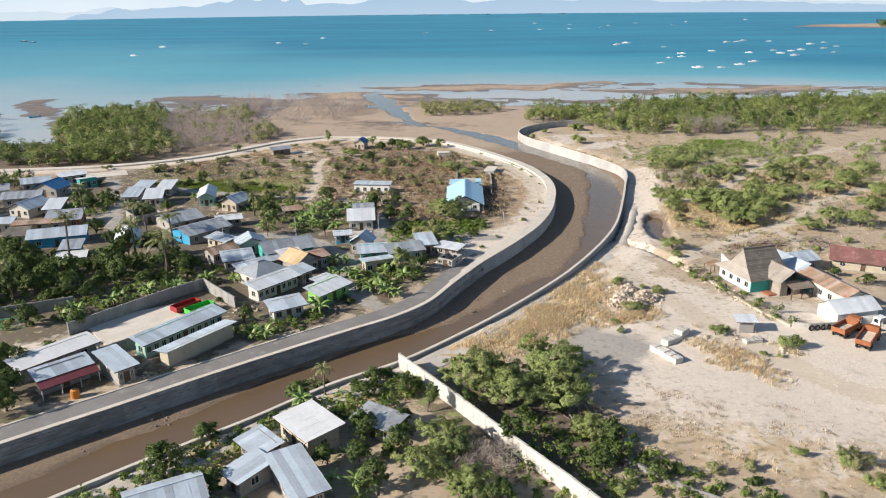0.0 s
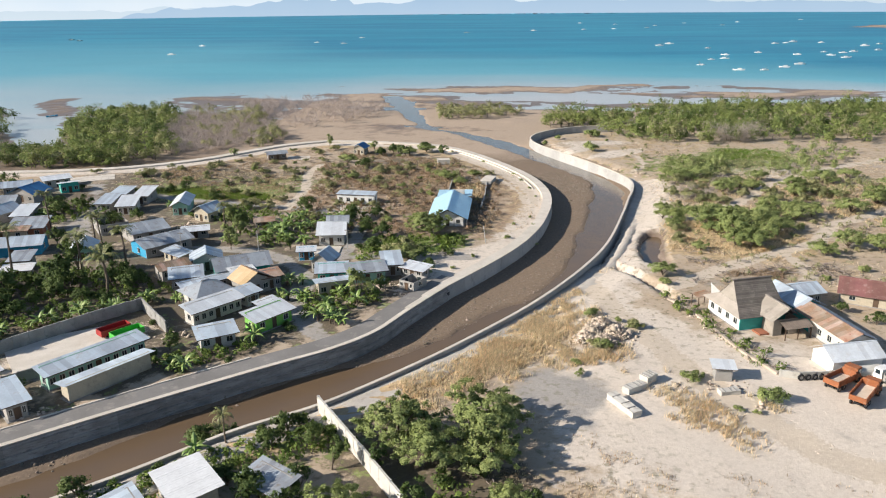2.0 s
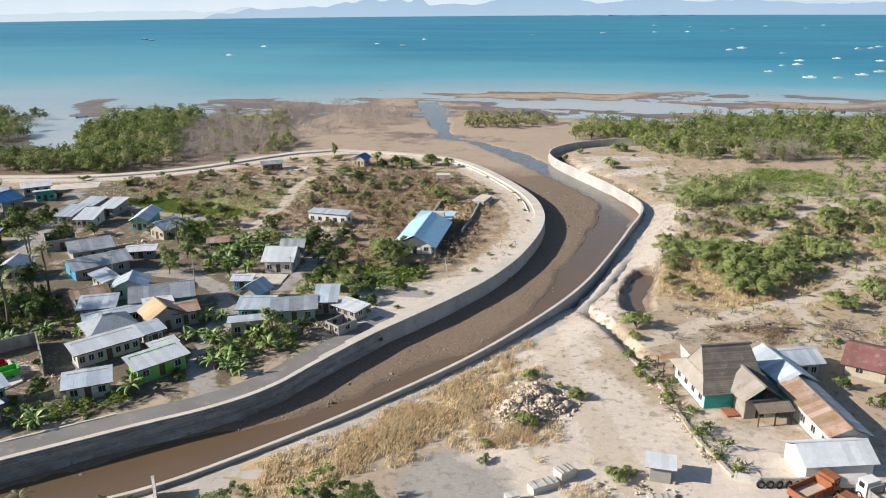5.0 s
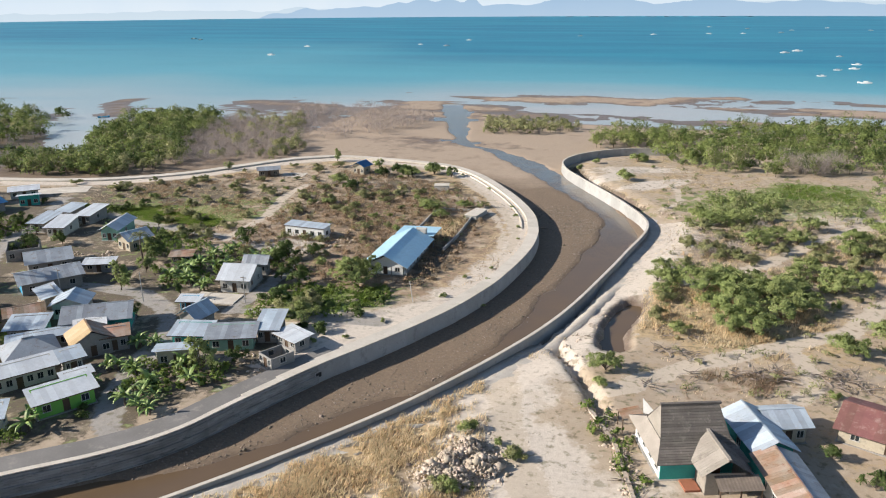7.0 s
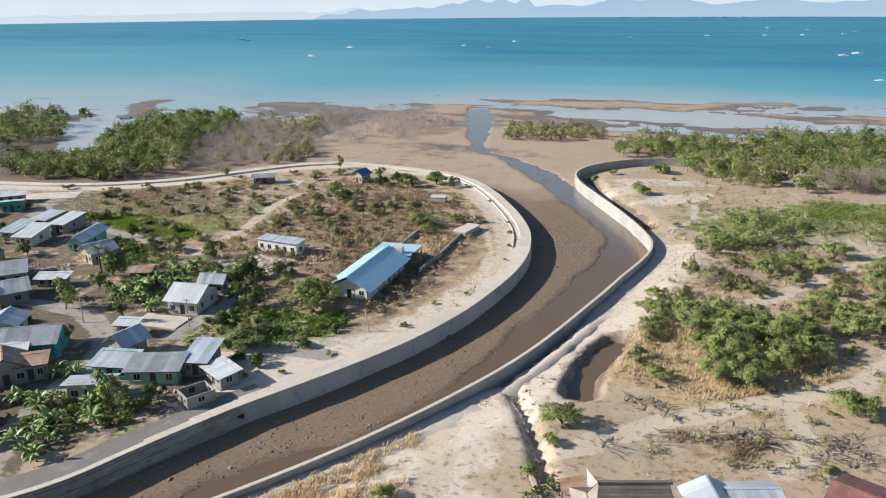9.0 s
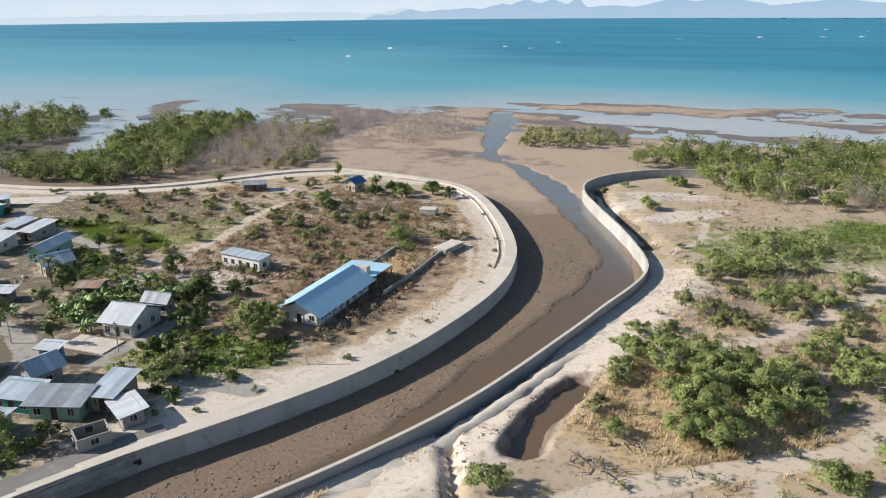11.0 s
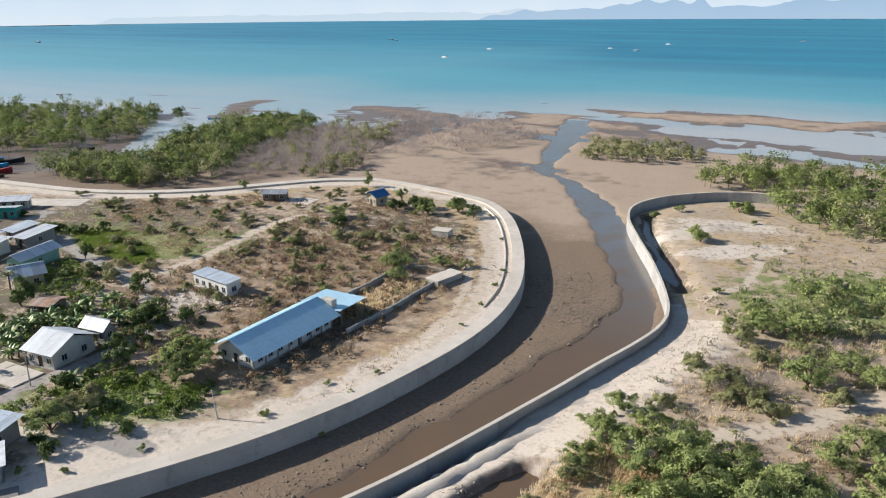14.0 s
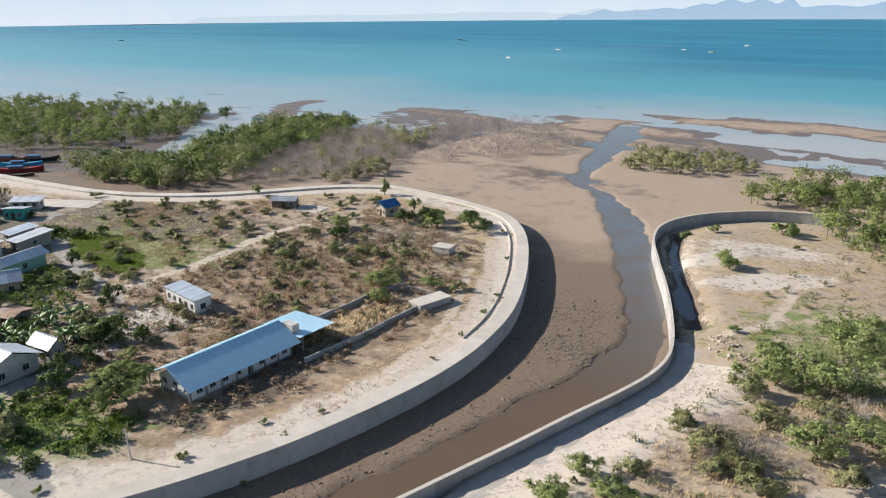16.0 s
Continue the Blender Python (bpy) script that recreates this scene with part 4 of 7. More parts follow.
def default_openings(length, h, doors=1, windows=2):
    out = []
    slots = doors + windows
    for i in range(slots):
        c = length * (i + 0.5) / slots
        if doors and i == slots // 2:
            out.append((c - 0.45, c + 0.45, 0.0, min(2.05, h - 0.3)))
        else:
            ww = min(0.55, length / slots * 0.32)
            out.append((c - ww, c + ww, 0.95, min(2.0, h - 0.3)))
    return out


def house(x, y, w, d, rot, h, rise, roof, wm, rm, label, over=0.45, front=(1, 2), back=(0, 1), side=(0, 1), rm2=None,
          name="house", category="house", floor=None, porch=0, side_mat=None):
    z = height(x, y) if floor is None else floor
    hs = thing(name, label, category, pose(x, y, z - 0.15, 0, 0, rot))
    bw, bd = w - 2 * over, d - 2 * over
    h = h + 0.15
    part("plinth", Shape().box(-bw / 2 - 0.25, bw / 2 + 0.25, -bd / 2 - 0.25, bd / 2 + 0.25, -0.4, 0.2), M_GREYPLASTER, hs)
    sides = [("front", bw, pose(-bw / 2, -bd / 2, 0), front), ("back", bw, pose(bw / 2, bd / 2, 0, 0, 0, 180), back),
             ("right", bd - 0.32, pose(bw / 2, -bd / 2 + 0.16, 0, 0, 0, 90), side), ("left", bd - 0.32, pose(-bw / 2, bd / 2 - 0.16, 0, 0, 0, 270), side)]
    tops = {"front": h, "back": h, "left": h, "right": h}
    if roof == "sf":
        tops["back"] = h + rise
    if roof == "sb":
        tops["front"] = h + rise
    for nm, ln, m, (nd, nw) in sides:
        ops = default_openings(ln, h, nd, nw) if nd + nw else []
        peak = None
        if roof in ("sf", "sb") and nm in ("left", "right"):
            peak = (0.001 if (roof == "sb") == (nm == "right") else ln - 0.001, rise * 0.97)
        if (roof == "gx" and nm in ("left", "right")) or (roof == "gy" and nm in ("front", "back")):
            peak = (ln / 2, rise * (1 - over * 2 / (d if roof == "gx" else w)))
        sh = wall_side(ln, tops[nm], ops, peak=peak)
        wl = part("wall", sh, side_mat if side_mat and nm in ("left",) else wm, hs, m=m)
        add_openings(wl, ops)
    # solid near-black box in place of the shade inside the rooms
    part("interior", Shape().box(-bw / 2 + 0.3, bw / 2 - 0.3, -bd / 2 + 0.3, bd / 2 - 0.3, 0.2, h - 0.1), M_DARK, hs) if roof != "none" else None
    rm2 = rm2 or rm
    e = 0.05
    if roof == "none":
        return hs
    if roof in ("gx", "gy"):
        lx, ly = (w, d) if roof == "gx" else (d, w)
        turn = Matrix() if roof == "gx" else pose(0, 0, 0, 0, 0, 90)
        rf = part("roof", Shape().box(-lx / 2, lx / 2, -0.14, 0.14, h + rise + 0.04, h + rise + 0.10), rm, hs, m=turn)
        ls = math.hypot(ly / 2, rise)
        slope(rf, (-lx / 2, -ly / 2, h + e), (1, 0, 0), (0, ly / 2, rise), lx, ls, rm)
        slope(rf, (lx / 2, ly / 2, h + e), (-1, 0, 0), (0, -ly / 2, rise), lx, ls, rm2)
    elif roof in ("sf", "sb"):
        turn = Matrix() if roof == "sf" else pose(0, 0, 0, 0, 0, 180)
        rf = part("roof", Shape().box(-w / 2, w / 2, -d / 2 + 0.05, -d / 2 + 0.13, h - 0.1, h + 0.03), M_WOOD, hs, m=turn)
        slope(rf, (-w / 2, -d / 2, h + e), (1, 0, 0), (0, d, rise), w, math.hypot(d, rise), rm)
    elif roof == "hip":
        k = max(w - d, 0) / 2 + 0.3
        a = [(-w / 2, -d / 2), (w / 2, -d / 2), (w / 2, d / 2), (-w / 2, d / 2)]
        t0, t1 = (-k, 0, h + rise), (k, 0, h + rise)
        rf = part("roof", Shape().box(-k - 0.2, k + 0.2, -0.12, 0.12, h + rise + 0.0, h + rise + 0.08), rm, hs)
        for pts in ([(*a[0], h), (*a[1], h), t1, t0], [(*a[2], h), (*a[3], h), t0, t1], [(*a[1], h), (*a[2], h), t1], [(*a[3], h), (*a[0], h), t0]):
            s = Shape()
            s.poly(pts)
            s.poly([(p[0], p[1], p[2] - 0.06) for p in reversed(pts)])
            for p, q in zip(pts, pts[1:] + pts[:1]):
                s.poly([(p[0], p[1], p[2] - 0.06), (q[0], q[1], q[2] - 0.06), q, p])
            part("roof_slope", s, rm, rf)
    if porch:
        pf = part("porch_roof", Shape().box(-w / 2, w / 2, -d / 2 - porch + 0.05, -d / 2 - porch + 0.15, h - 0.75, h - 0.62), M_WOOD, hs)
        slope(pf, (-w / 2, -d / 2 - porch, h - 0.6), (1, 0, 0), (0, porch, 0.5), w, math.hypot(porch, 0.5), rm2)
        k = max(2, int(w / 2.4))
        for i in range(k + 1):
            px = -w / 2 + 0.15 + (w - 0.3) * i / k
            part("post", Shape().box(px - 0.06, px + 0.06, -d / 2 - porch + 0.1, -d / 2 - porch + 0.22, 0, h - 0.62), M_FRAME, hs)
    return hs


Z, ZB, ZD = M_ZINC, M_ZINC_PALE, M_ZINC_DULL
HOUSES = [
    (-119.3, 214.8, 8.7, 7.4, -10, 2.8, 2.0, "gy", M_GREYPLASTER, M_BLUEROOF, "grey plastered house under a blue metal gable roof"),
    (-122.0, 204.5, 10, 7.4, 17, 2.7, 1.3, "gx", M_GREYPLASTER, ZD, "long grey house under dull zinc sheets"),
    (-114.2, 193.6, 7, 8.4, -14, 2.7, 1.7, "gy", M_PLASTER, Z, "white house with a pale zinc gable roof"),
    (-107.0, 193.6, 4.6, 9.0, 15, 2.7, 0.9, "sf", M_GREYPLASTER, ZB, "narrow house under one pale zinc slope"),
    (-98.8, 182.6, 8.4, 8.0, 18, 2.7, 0.9, "sf", M_BRICK, ZD, "brick house under dull grey roof sheets"),
    (-93.0, 168.5, 12.3, 8.0, 20, 2.8, 1.3, "gx", M_BLUEWALL, Z, "long blue-walled house under zinc sheets"),
    (-103.4, 168.9, 5.1, 6.1, 15, 2.6, 0.7, "sf", M_YELLOW, M_TILE, "small yellow house with a brown lean-to roof"),
    (-84.8, 158.6, 4.6, 5.6, 15, 2.6, 0.7, "sf", M_GREYPLASTER, ZD, "small grey outbuilding under zinc sheets"),
    (-113.6, 225.0, 5.9, 4.9, 40, 2.7, 0.7, "sb", M_TEAL, ZB, "teal house with dark windows and a pale roof"),
    (-90.6, 205.8, 4.6, 8.4, 7, 2.7, 0.9, "sf", M_GREYPLASTER, Z, "narrow house under a blue-grey zinc slope"),
    (-83.8, 203.8, 5.0, 8.6, 14, 2.7, 1.0, "sf", M_PLASTER, ZB, "white house under a bright sheet roof"),
    (-84.6, 215.4, 4.4, 8.6, 6, 2.7, 0.9, "sf", M_GREYPLASTER, ZB, "grey house under one bright roof slope"),
    (-91.6, 216.0, 5.0, 6.6, 0, 2.7, 0.8, "sf", M_GREYPLASTER, Z, "low grey house under zinc sheets"),
    (-69.2, 205.8, 4.8, 10.8, 14, 2.9, 1.3, "gy", M_MINT, ZB, "mint-green house with a long pale gable roof"),
    (-59.1, 198.4, 5.8, 6.4, -22, 2.9, 1.7, "gy", M_CREAM, Z, "cream house with a zinc gable over its porch"),
    (-69.0, 182.4, 8.9, 9.6, 45, 2.7, 1.4, "gx", M_GREYPLASTER, ZD, "broad grey house under weathered zinc"),
    (-60.0, 172.4, 11.4, 8.4, 51, 2.8, 1.3, "gx", M_GREYPLASTER, ZD, "long house with a bright blue gable wall"),
    (-52.3, 163.6, 6.7, 3.4, -35, 2.7, 0.5, "sf", M_CREAM, Z, "small cream house under a zinc lean-to roof"),
    (-49.7, 155.1, 6.0, 4.8, 45, 2.7, 1.0, "gx", M_GREYPLASTER, M_RUST, "grey house under red-rusted roof sheets"),
    (-44.6, 161.0, 6.0, 5.2, 24, 2.8, 1.5, "gy", M_PLASTER, Z, "white house with a blue-grey gable roof"),
    (-44.6, 150.6, 6.0, 4.6, 24, 2.7, 0.9, "sf", M_GREYPLASTER, Z, "house under patched corrugated sheets"),
    (-37.4, 143.0, 7.2, 6.6, 51, 2.8, 1.9, "hip", M_PLASTER, ZD, "white house under a grey hipped roof"),
    (-35.6, 157.2, 10.2, 7.4, 30, 2.9, 1.7, "gx", M_TEAL, ZD, "large teal-walled house under blue-grey sheets"),
    (-30.6, 148.6, 6.0, 5.4, 50, 3.0, 1.9, "gy", M_GREYPLASTER, M_RUST, "bare grey house with a tan and rusted gable roof"),
    (-33.4, 136.2, 9.6, 3.8, 53, 2.8, 0.7, "sf", M_PLASTER, ZB, "long white house with a bright roof and a shaded front"),
    (-28.8, 142.1, 3.4, 3.6, 54, 2.8, 0.6, "sf", M_PLASTER, Z, "white annex under zinc sheets"),
    (-21.8, 132.2, 7.7, 4.0, 55, 2.7, 0.8, "sf", M_LIME, ZB, "lime-green house with dark windows and a pale roof"),
    (-23.9, 137.5, 4.1, 2.2, 54, 2.6, 0.3, "sf", M_GREYPLASTER, ZB, "small lean-to behind the green house"),
    (-28.2, 124.3, 6.0, 3.8, 33, 2.6, 0.8, "sf", M_PLASTER, Z, "small white house under grey zinc"),
    (-43.9, 114.4, 14.6, 3.4, 57, 2.8, 0.6, "sf", M_MINT, Z, "long mint-green row of rooms with dark doorways"),
    (-39.6, 110.3, 12.4, 3.0, 57.5, 2.7, 0.5, "sb", M_CREAM, Z, "long cream row under a flat pale roof"),
    (-60.6, 105.0, 11.4, 3.8, 54, 2.7, 0.6, "sf", M_GREYPLASTER, M_ZINC_WHITE, "long grey shed under a bright white roof"),
    (-56.4, 99.3, 7.8, 3.2, 47, 2.8, 0.8, "sf", M_GREYPLASTER, Z, "house with a shaded porch under maroon sheets"),
    (-49.3, 101.8, 3.4, 7.0, 48, 2.9, 0.7, "sf", M_GREYPLASTER, Z, "tall narrow grey outbuilding"),
    (-14.3, 148.7, 6.2, 3.6, 24, 2.7, 0.5, "sb", M_CREAM, Z, "low cream house under grey sheets"),
    (-15.9, 155.4, 6.0, 4.4, 12, 2.7, 0.7, "sf", M_TEAL, Z, "teal house under pale blue-grey sheets"),
    (-9.0, 156.3, 7.4, 4.6, 20, 2.7, 0.7, "sf", M_MINT, ZD, "mint-walled house under dull sheets"),
    (-19.0, 161.6, 4.6, 4.8, -12, 2.9, 1.9, "gy", M_GREYPLASTER, Z, "grey house with a steep blue-grey gable"),
    (-4.6, 161.6, 4.0, 6.6, 14, 2.7, 0.7, "sf", M_GREYPLASTER, Z, "narrow house under zinc sheets"),
    (1.0, 158.4, 5.4, 3.6, -28, 2.3, 0.4, "sf", M_GREYPLASTER, ZB, "pale grey house under low sheets beside the flood wall"),
    (-22.05, 182.4, 6.6, 8.6, 8, 2.9, 2.0, "gx", M_PLASTER, ZB, "white house with twin bright roof slopes and a paved yard"),
    (-22.3, 189.6, 5.3, 3.6, 8, 2.7, 1.5, "gx", M_GREYPLASTER, ZD, "small grey back house with a dull gable"),
    (-27.6, 150.6, 4.6, 3.4, 38, 2.9, 0.7, "sf", M_GREYPLASTER, M_RUST, "grey back room under rusted sheets"),
    (-42.2, 192.6, 5.0, 5.0, 20, 2.0, 0.6, "gx", M_GREYWOOD, M_RUST, "low shack under rusted sheets among banana plants"),
    (-35.5, 285.7, 5.0, 5.2, -12, 2.9, 1.5, "gy", M_CREAM, M_BLUEROOF, "cream beach hut under a blue gable roof"),
    (-64.6, 275.6, 7.2, 5.0, 30, 2.5, 0.8, "gx", M_GREYWOOD, ZD, "weathered wooden shack under old sheets"),
    (71.4, 145.8, 5.6, 9.4, 19, 3.0, 1.5, "gy", M_TEAL, Z, "teal house under blue-grey zinc beside the tall house"),
    (74.8, 150.4, 5.6, 5.6, 20, 2.8, 1.2, "gx", M_CREAM, Z, "back house under blue-grey zinc"),
    (89.0, 152.2, 12.0, 9.6, -24, 2.2, 1.7, "gx", M_CREAM, M_REDROOF, "broad house under a faded red roof"),
    (98.5, 144.5, 8.0, 7.0, -20, 2.2, 1.3, "gx", M_CREAM, M_REDROOF, "second house under faded red sheets"),
    (-16.1, 84.4, 7.6, 5.6, -47, 3.2, 0.3, "sf", M_CREAM, M_ZINC_WHITE, "cream house under a bright white flat roof"),
    (-21.6, 80.2, 5.4, 3.8, -45, 2.7, 0.5, "sf", M_GREYPLASTER, Z, "small grey house under zinc sheets"),
    (-15.4, 73.6, 4.4, 8.8, 33, 2.8, 0.8, "sf", M_GREYPLASTER, Z, "long grey house under blue-grey zinc"),
    (-21.6, 75.0, 3.8, 5.2, -39, 2.7, 0.5, "sf", M_GREYPLASTER, Z, "lean-to house under zinc sheets"),
    (-29.4, 69.6, 8.0, 5.4, 30, 2.8, 1.2, "gx", M_PLASTER, Z, "house under grey zinc beside the river wall"),
    (-75.0, 166.0, 5.4, 6.6, 20, 2.7, 1.6, "gy", M_MINT, ZB, "pale green house under a bright sheet gable among palms"),
    (-81.5, 152.0, 6.0, 3.6, 18, 2.4, 0.5, "sf", M_PLASTER, M_ZINC_WHITE, "low white house half hidden by trees"),
    (-102.6, 177.6, 12.0, 3.0, 14, 2.6, 0.5, "sf", M_CREAM, M_RUST, "long low house under a strip of rusted sheets"),
    (-113.0, 178.4, 7.0, 5.6, 12, 2.7, 1.0, "gx", M_PLASTER, Z, "white house under weathered zinc at the village edge"),
    (-56.2, 182.8, 6.4, 3.4, 22, 2.2, 0.5, "sf", M_GREYPLASTER, ZB, "low grey house under pale sheets beside the lane"),
    (-39.4, 147.8, 9.4, 2.8, 42, 2.6, 0.4, "sf", M_GREYPLASTER, Z, "long lean-to under blue-grey sheets behind the hipped house"),
    (-33.6, 152.4, 4.6, 3.6, 40, 2.9, 0.6, "sf", M_PLASTER, M_ZINC_WHITE, "small house under clean white sheets"),
    (-24.6, 168.0, 4.2, 3.0, 12, 2.5, 0.4, "sf", M_BLUEWALL, ZB, "small kiosk under a pale sheet beside the lane"),
    (-121.5, 231.5, 8.0, 4.4, 42, 2.6, 0.7, "sf", M_PLASTER, ZB, "pale house under a flat sheet roof beside the paving"),
    (-128.0, 222.0, 8.0, 6.0, 30, 2.7, 1.3, "gx", M_GREYPLASTER, Z, "grey house under zinc at the end of the lane"),
    (-135.0, 212.0, 8.0, 6.0, 24, 2.7, 1.3, "gx", M_PLASTER, ZD, "white house under old zinc near the boats"),
    (-129.0, 190.0, 9.0, 6.4, 12, 2.7, 1.3, "gx", M_CREAM, Z, "cream house under zinc sheets at the village edge"),
    (-7.2, 86.4, 6.4, 4.0, -32, 2.5, 0.6, "sf", M_GREYPLASTER, ZD, "dark shed under old sheets"),
]
for row in HOUSES:
    kw = {}
    if "tan and rusted" in row[10]:
        kw = {"rm2": M_TANROOF}
    if "maroon" in row[10]:
        kw = {"porch": 1.6, "rm2": M_MAROON, "front": (2, 3)}
    if "dark doorways" in row[10]:
        kw = {"front": (1, 10)}
    if "long cream row" in row[10]:
        kw = {"front": (0, 0), "side": (0, 0)}
    if "bright blue gable" in row[10]:
        kw = {"side_mat": M_BLUEWALL}
    if "shaded front" in row[10]:
        kw = {"front": (2, 5)}
    if "paved yard" in row[10] or "over its porch" in row[10]:
        kw = {"front": (1, 2), "side": (0, 2)}
    x, y, w, d, rot, h, *rest = row
    grow = 1.16 if -64 < x < 6 and 100 < y < 166 else 1.08
    tagged(house(x, y + 0.5, w * grow, d * grow, rot, h - 0.3, *rest, over=0.7, **kw), group="houses of the village")

# long white shed with a row of windows
house(-22.8, 216.2, 11.2, 3.9, -6, 2.7, 0.3, "sf", M_WHITE, Z, "long white shed with a row of dark windows", name="shed", category="shed", front=(1, 4), over=0.3)
# big hall
HALL = house(4.5, 204.4, 10.4, 20.8, 0, 2.05, 2.5, "gy", M_WHITE, M_ZINC_BRIGHT, "long hall under a bright metal gable roof", name="hall", category="hall",
             front=(1, 2), side=(1, 7), over=1.25)
canopy = part("canopy", Shape().box(-4.6, 4.9, 10.4, 10.5, 2.75, 2.87), M_WOOD, HALL)
slope(canopy, (-4.6, 18.0, 2.7), (0, -1, 0), (9.6, 0, 0.25), 7.7, 9.6, M_ZINC_BRIGHT)
part("parapet", Shape().box(0.6, 3.0, 10.6, 12.0, 2.6, 4.4), M_PLASTER, HALL)
for px, py in ((-4.4, 17.6), (0.2, 17.7), (4.8, 17.6), (4.8, 11)):
    part("post", Shape().box(px - 0.08, px + 0.08, py - 0.08, py + 0.08, 0, 2.72), M_GREYPLASTER, HALL)
for i in range(8):
    yy = -9.4 + i * 2.65
    part("pilaster", Shape().box(3.94, 4.08, yy - 0.14, yy + 0.14, 0.2, 2.5), M_GREYPLASTER, HALL)
for px in (-4.9, -1.7, 1.7, 4.9):
    part("post", Shape().box(px - 0.1, px + 0.1, -10.3, -10.1, 0, 2.3), M_GREYPLASTER, HALL)

# roofless shells
house(-80.1, 187.7, 6.9, 8.3, 41, 2.6, 0, "none", M_GREYPLASTER, None, "roofless grey block shell of a house", name="unfinished_house", category="unfinished house", over=0.1)
house(1.2, 152.6, 3.8, 4.4, -31, 2.0, 0, "none", M_GREYPLASTER, None, "roofless pale grey shell of a small house", name="unfinished_house", category="unfinished house", over=0.1)

# water tank house
tank = thing("tank_house", "small white block tank house in dry grass", "tank house", pose(-3.1, 268.8, height(-3.1, 268.8) - 0.1, 0, 0, 10))
part("tank", Shape().box(-2.1, 2.1, -1.6, 1.6, 0, 1.9), M_PLASTER, tank)
part("lid", Shape().box(-2.2, 2.2, -1.7, 1.7, 1.9, 2.05), M_COPING, tank)

# tall traditional house
def tall_house():
    hs = thing("traditional_house", "traditional house with a tall steep tiled roof and white walls", "house", pose(62.6, 142.4, height(62.6, 142.4) - 0.1, 0, 0, 18))
    for nm, ln, m, ops in (("f", 9.6, pose(-4.8, -4.8, 0), [(6.3, 7.3, 0, 2.1)]),
                           ("b", 9.6, pose(4.8, 4.8, 0, 0, 0, 180), default_openings(9.6, 2.8, 0, 4)),
                           ("r", 9.28, pose(4.8, -4.64, 0, 0, 0, 90), default_openings(9.28, 2.8, 1, 2)),
                           ("l", 9.28, pose(-4.8, 4.64, 0, 0, 0, 270), default_openings(9.28, 2.8, 0, 4))):
        wl = part("wall", wall_side(ln, 2.8, ops), M_TEAL if nm == "f" else M_WHITE, hs, m=m)
        add_openings(wl, ops)
    # near-black filling painted as the darkness behind doors and windows
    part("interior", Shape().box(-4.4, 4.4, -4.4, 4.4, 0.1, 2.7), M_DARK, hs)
    part("plinth", Shape().box(-5.1, 5.1, -5.1, 5.1, -0.5, 0.12), M_GREYPLASTER, hs)
    rf = part("roof", Shape().box(-3.7, 3.9, -0.2, 0.2, 7.35, 7.6), M_TILE, hs)
    # courses of tiles on the two concave long slopes
    prof = [(5.7, 2.65, 5.6), (2.7, 4.2, 4.3), (0.0, 7.45, 3.6)]
    for sgn in (-1, 1):
        for (y0, z0, x0), (y1, z1, x1) in zip(prof, prof[1:]):
            k = max(4, int(math.hypot(y1 - y0, z1 - z0) / 0.33))
            for i in range(k):
                a, b = i / k, (i + 1) / k
                ya, yb = y0 + (y1 - y0) * a, y0 + (y1 - y0) * b
                za, zb = z0 + (z1 - z0) * a, z0 + (z1 - z0) * b
                xa, xb = x0 + (x1 - x0) * a, x0 + (x1 - x0) * b
                s = Shape()
                lift = 0.07
                p = [(-xa, sgn * ya, za + lift), (xa, sgn * ya, za + lift), (xb, sgn * yb, zb + 0.02), (-xb, sgn * yb, zb + 0.02)]
                q = [(c[0], c[1], c[2] - 0.09) for c in p]
                if sgn > 0:
                    p, q = p[::-1], q[::-1]
                s.poly(p).poly(q[::-1])
                for j in range(4):
                    s.poly([q[j], q[(j + 1) % 4], p[(j + 1) % 4], p[j]])
                part("tile_course", s, M_TILE, rf)
    for sgn in (-1, 1):
        s = Shape()
        pts = [(sgn * 5.6, -5.7, 2.7), (sgn * 5.6, 5.7, 2.7), (sgn * 4.3, 2.7, 4.25), (sgn * 4.3, -2.7, 4.25)]
        s.poly(pts if sgn > 0 else pts[::-1])
        s.poly([(x, y, z - 0.1) for x, y, z in (pts[::-1] if sgn > 0 else pts)])
        part("skirt_roof", s, M_CEMENTROOF, rf)
        s = Shape()
        pts = [(sgn * 4.2, -2.6, 4.2), (sgn * 4.2, 2.6, 4.2), (sgn * 3.6, 0, 7.4)]
        s.poly(pts if sgn > 0 else pts[::-1])
        part("gable", s, M_CEMENTROOF, rf)
    # porch wing towards the yard
    porch = part("porch_roof", Shape().box(1.5, 1.9, -8.6, -0.4, 4.95, 5.12), M_CEMENTROOF, hs)
    slope(porch, (-1.4, -0.6, 2.9), (0, -1, 0), (3.1, 0, 2.05), 8.0, 3.72, M_CEMENTROOF)
    slope(porch, (4.8, -8.6, 2.9), (0, 1, 0), (-3.1, 0, 2.05), 8.0, 3.72, M_TILE)
    part("porch_wall", wall_side(4.6, 2.9, [(1.6, 3.0, 0, 2.1)]), M_CEMENTROOF, hs, m=pose(-0.6, -8.0, 0))
    part("porch_step", Shape().box(-2.6, -0.8, -7.4, -5.2, -0.1, 0.35), M_BRICK, hs)
    part("porch_wall", Shape().box(-0.6, -0.44, -7.8, -5.0, 0, 2.9), M_CEMENTROOF, hs)
    part("porch_wall", Shape().box(3.84, 4.0, -7.8, -5.0, 0, 2.9), M_CEMENTROOF, hs)
    lean = part("lean_to_roof", Shape().box(0.2, 5.4, -10.0, -9.9, 2.0, 2.1), M_WOOD, hs)
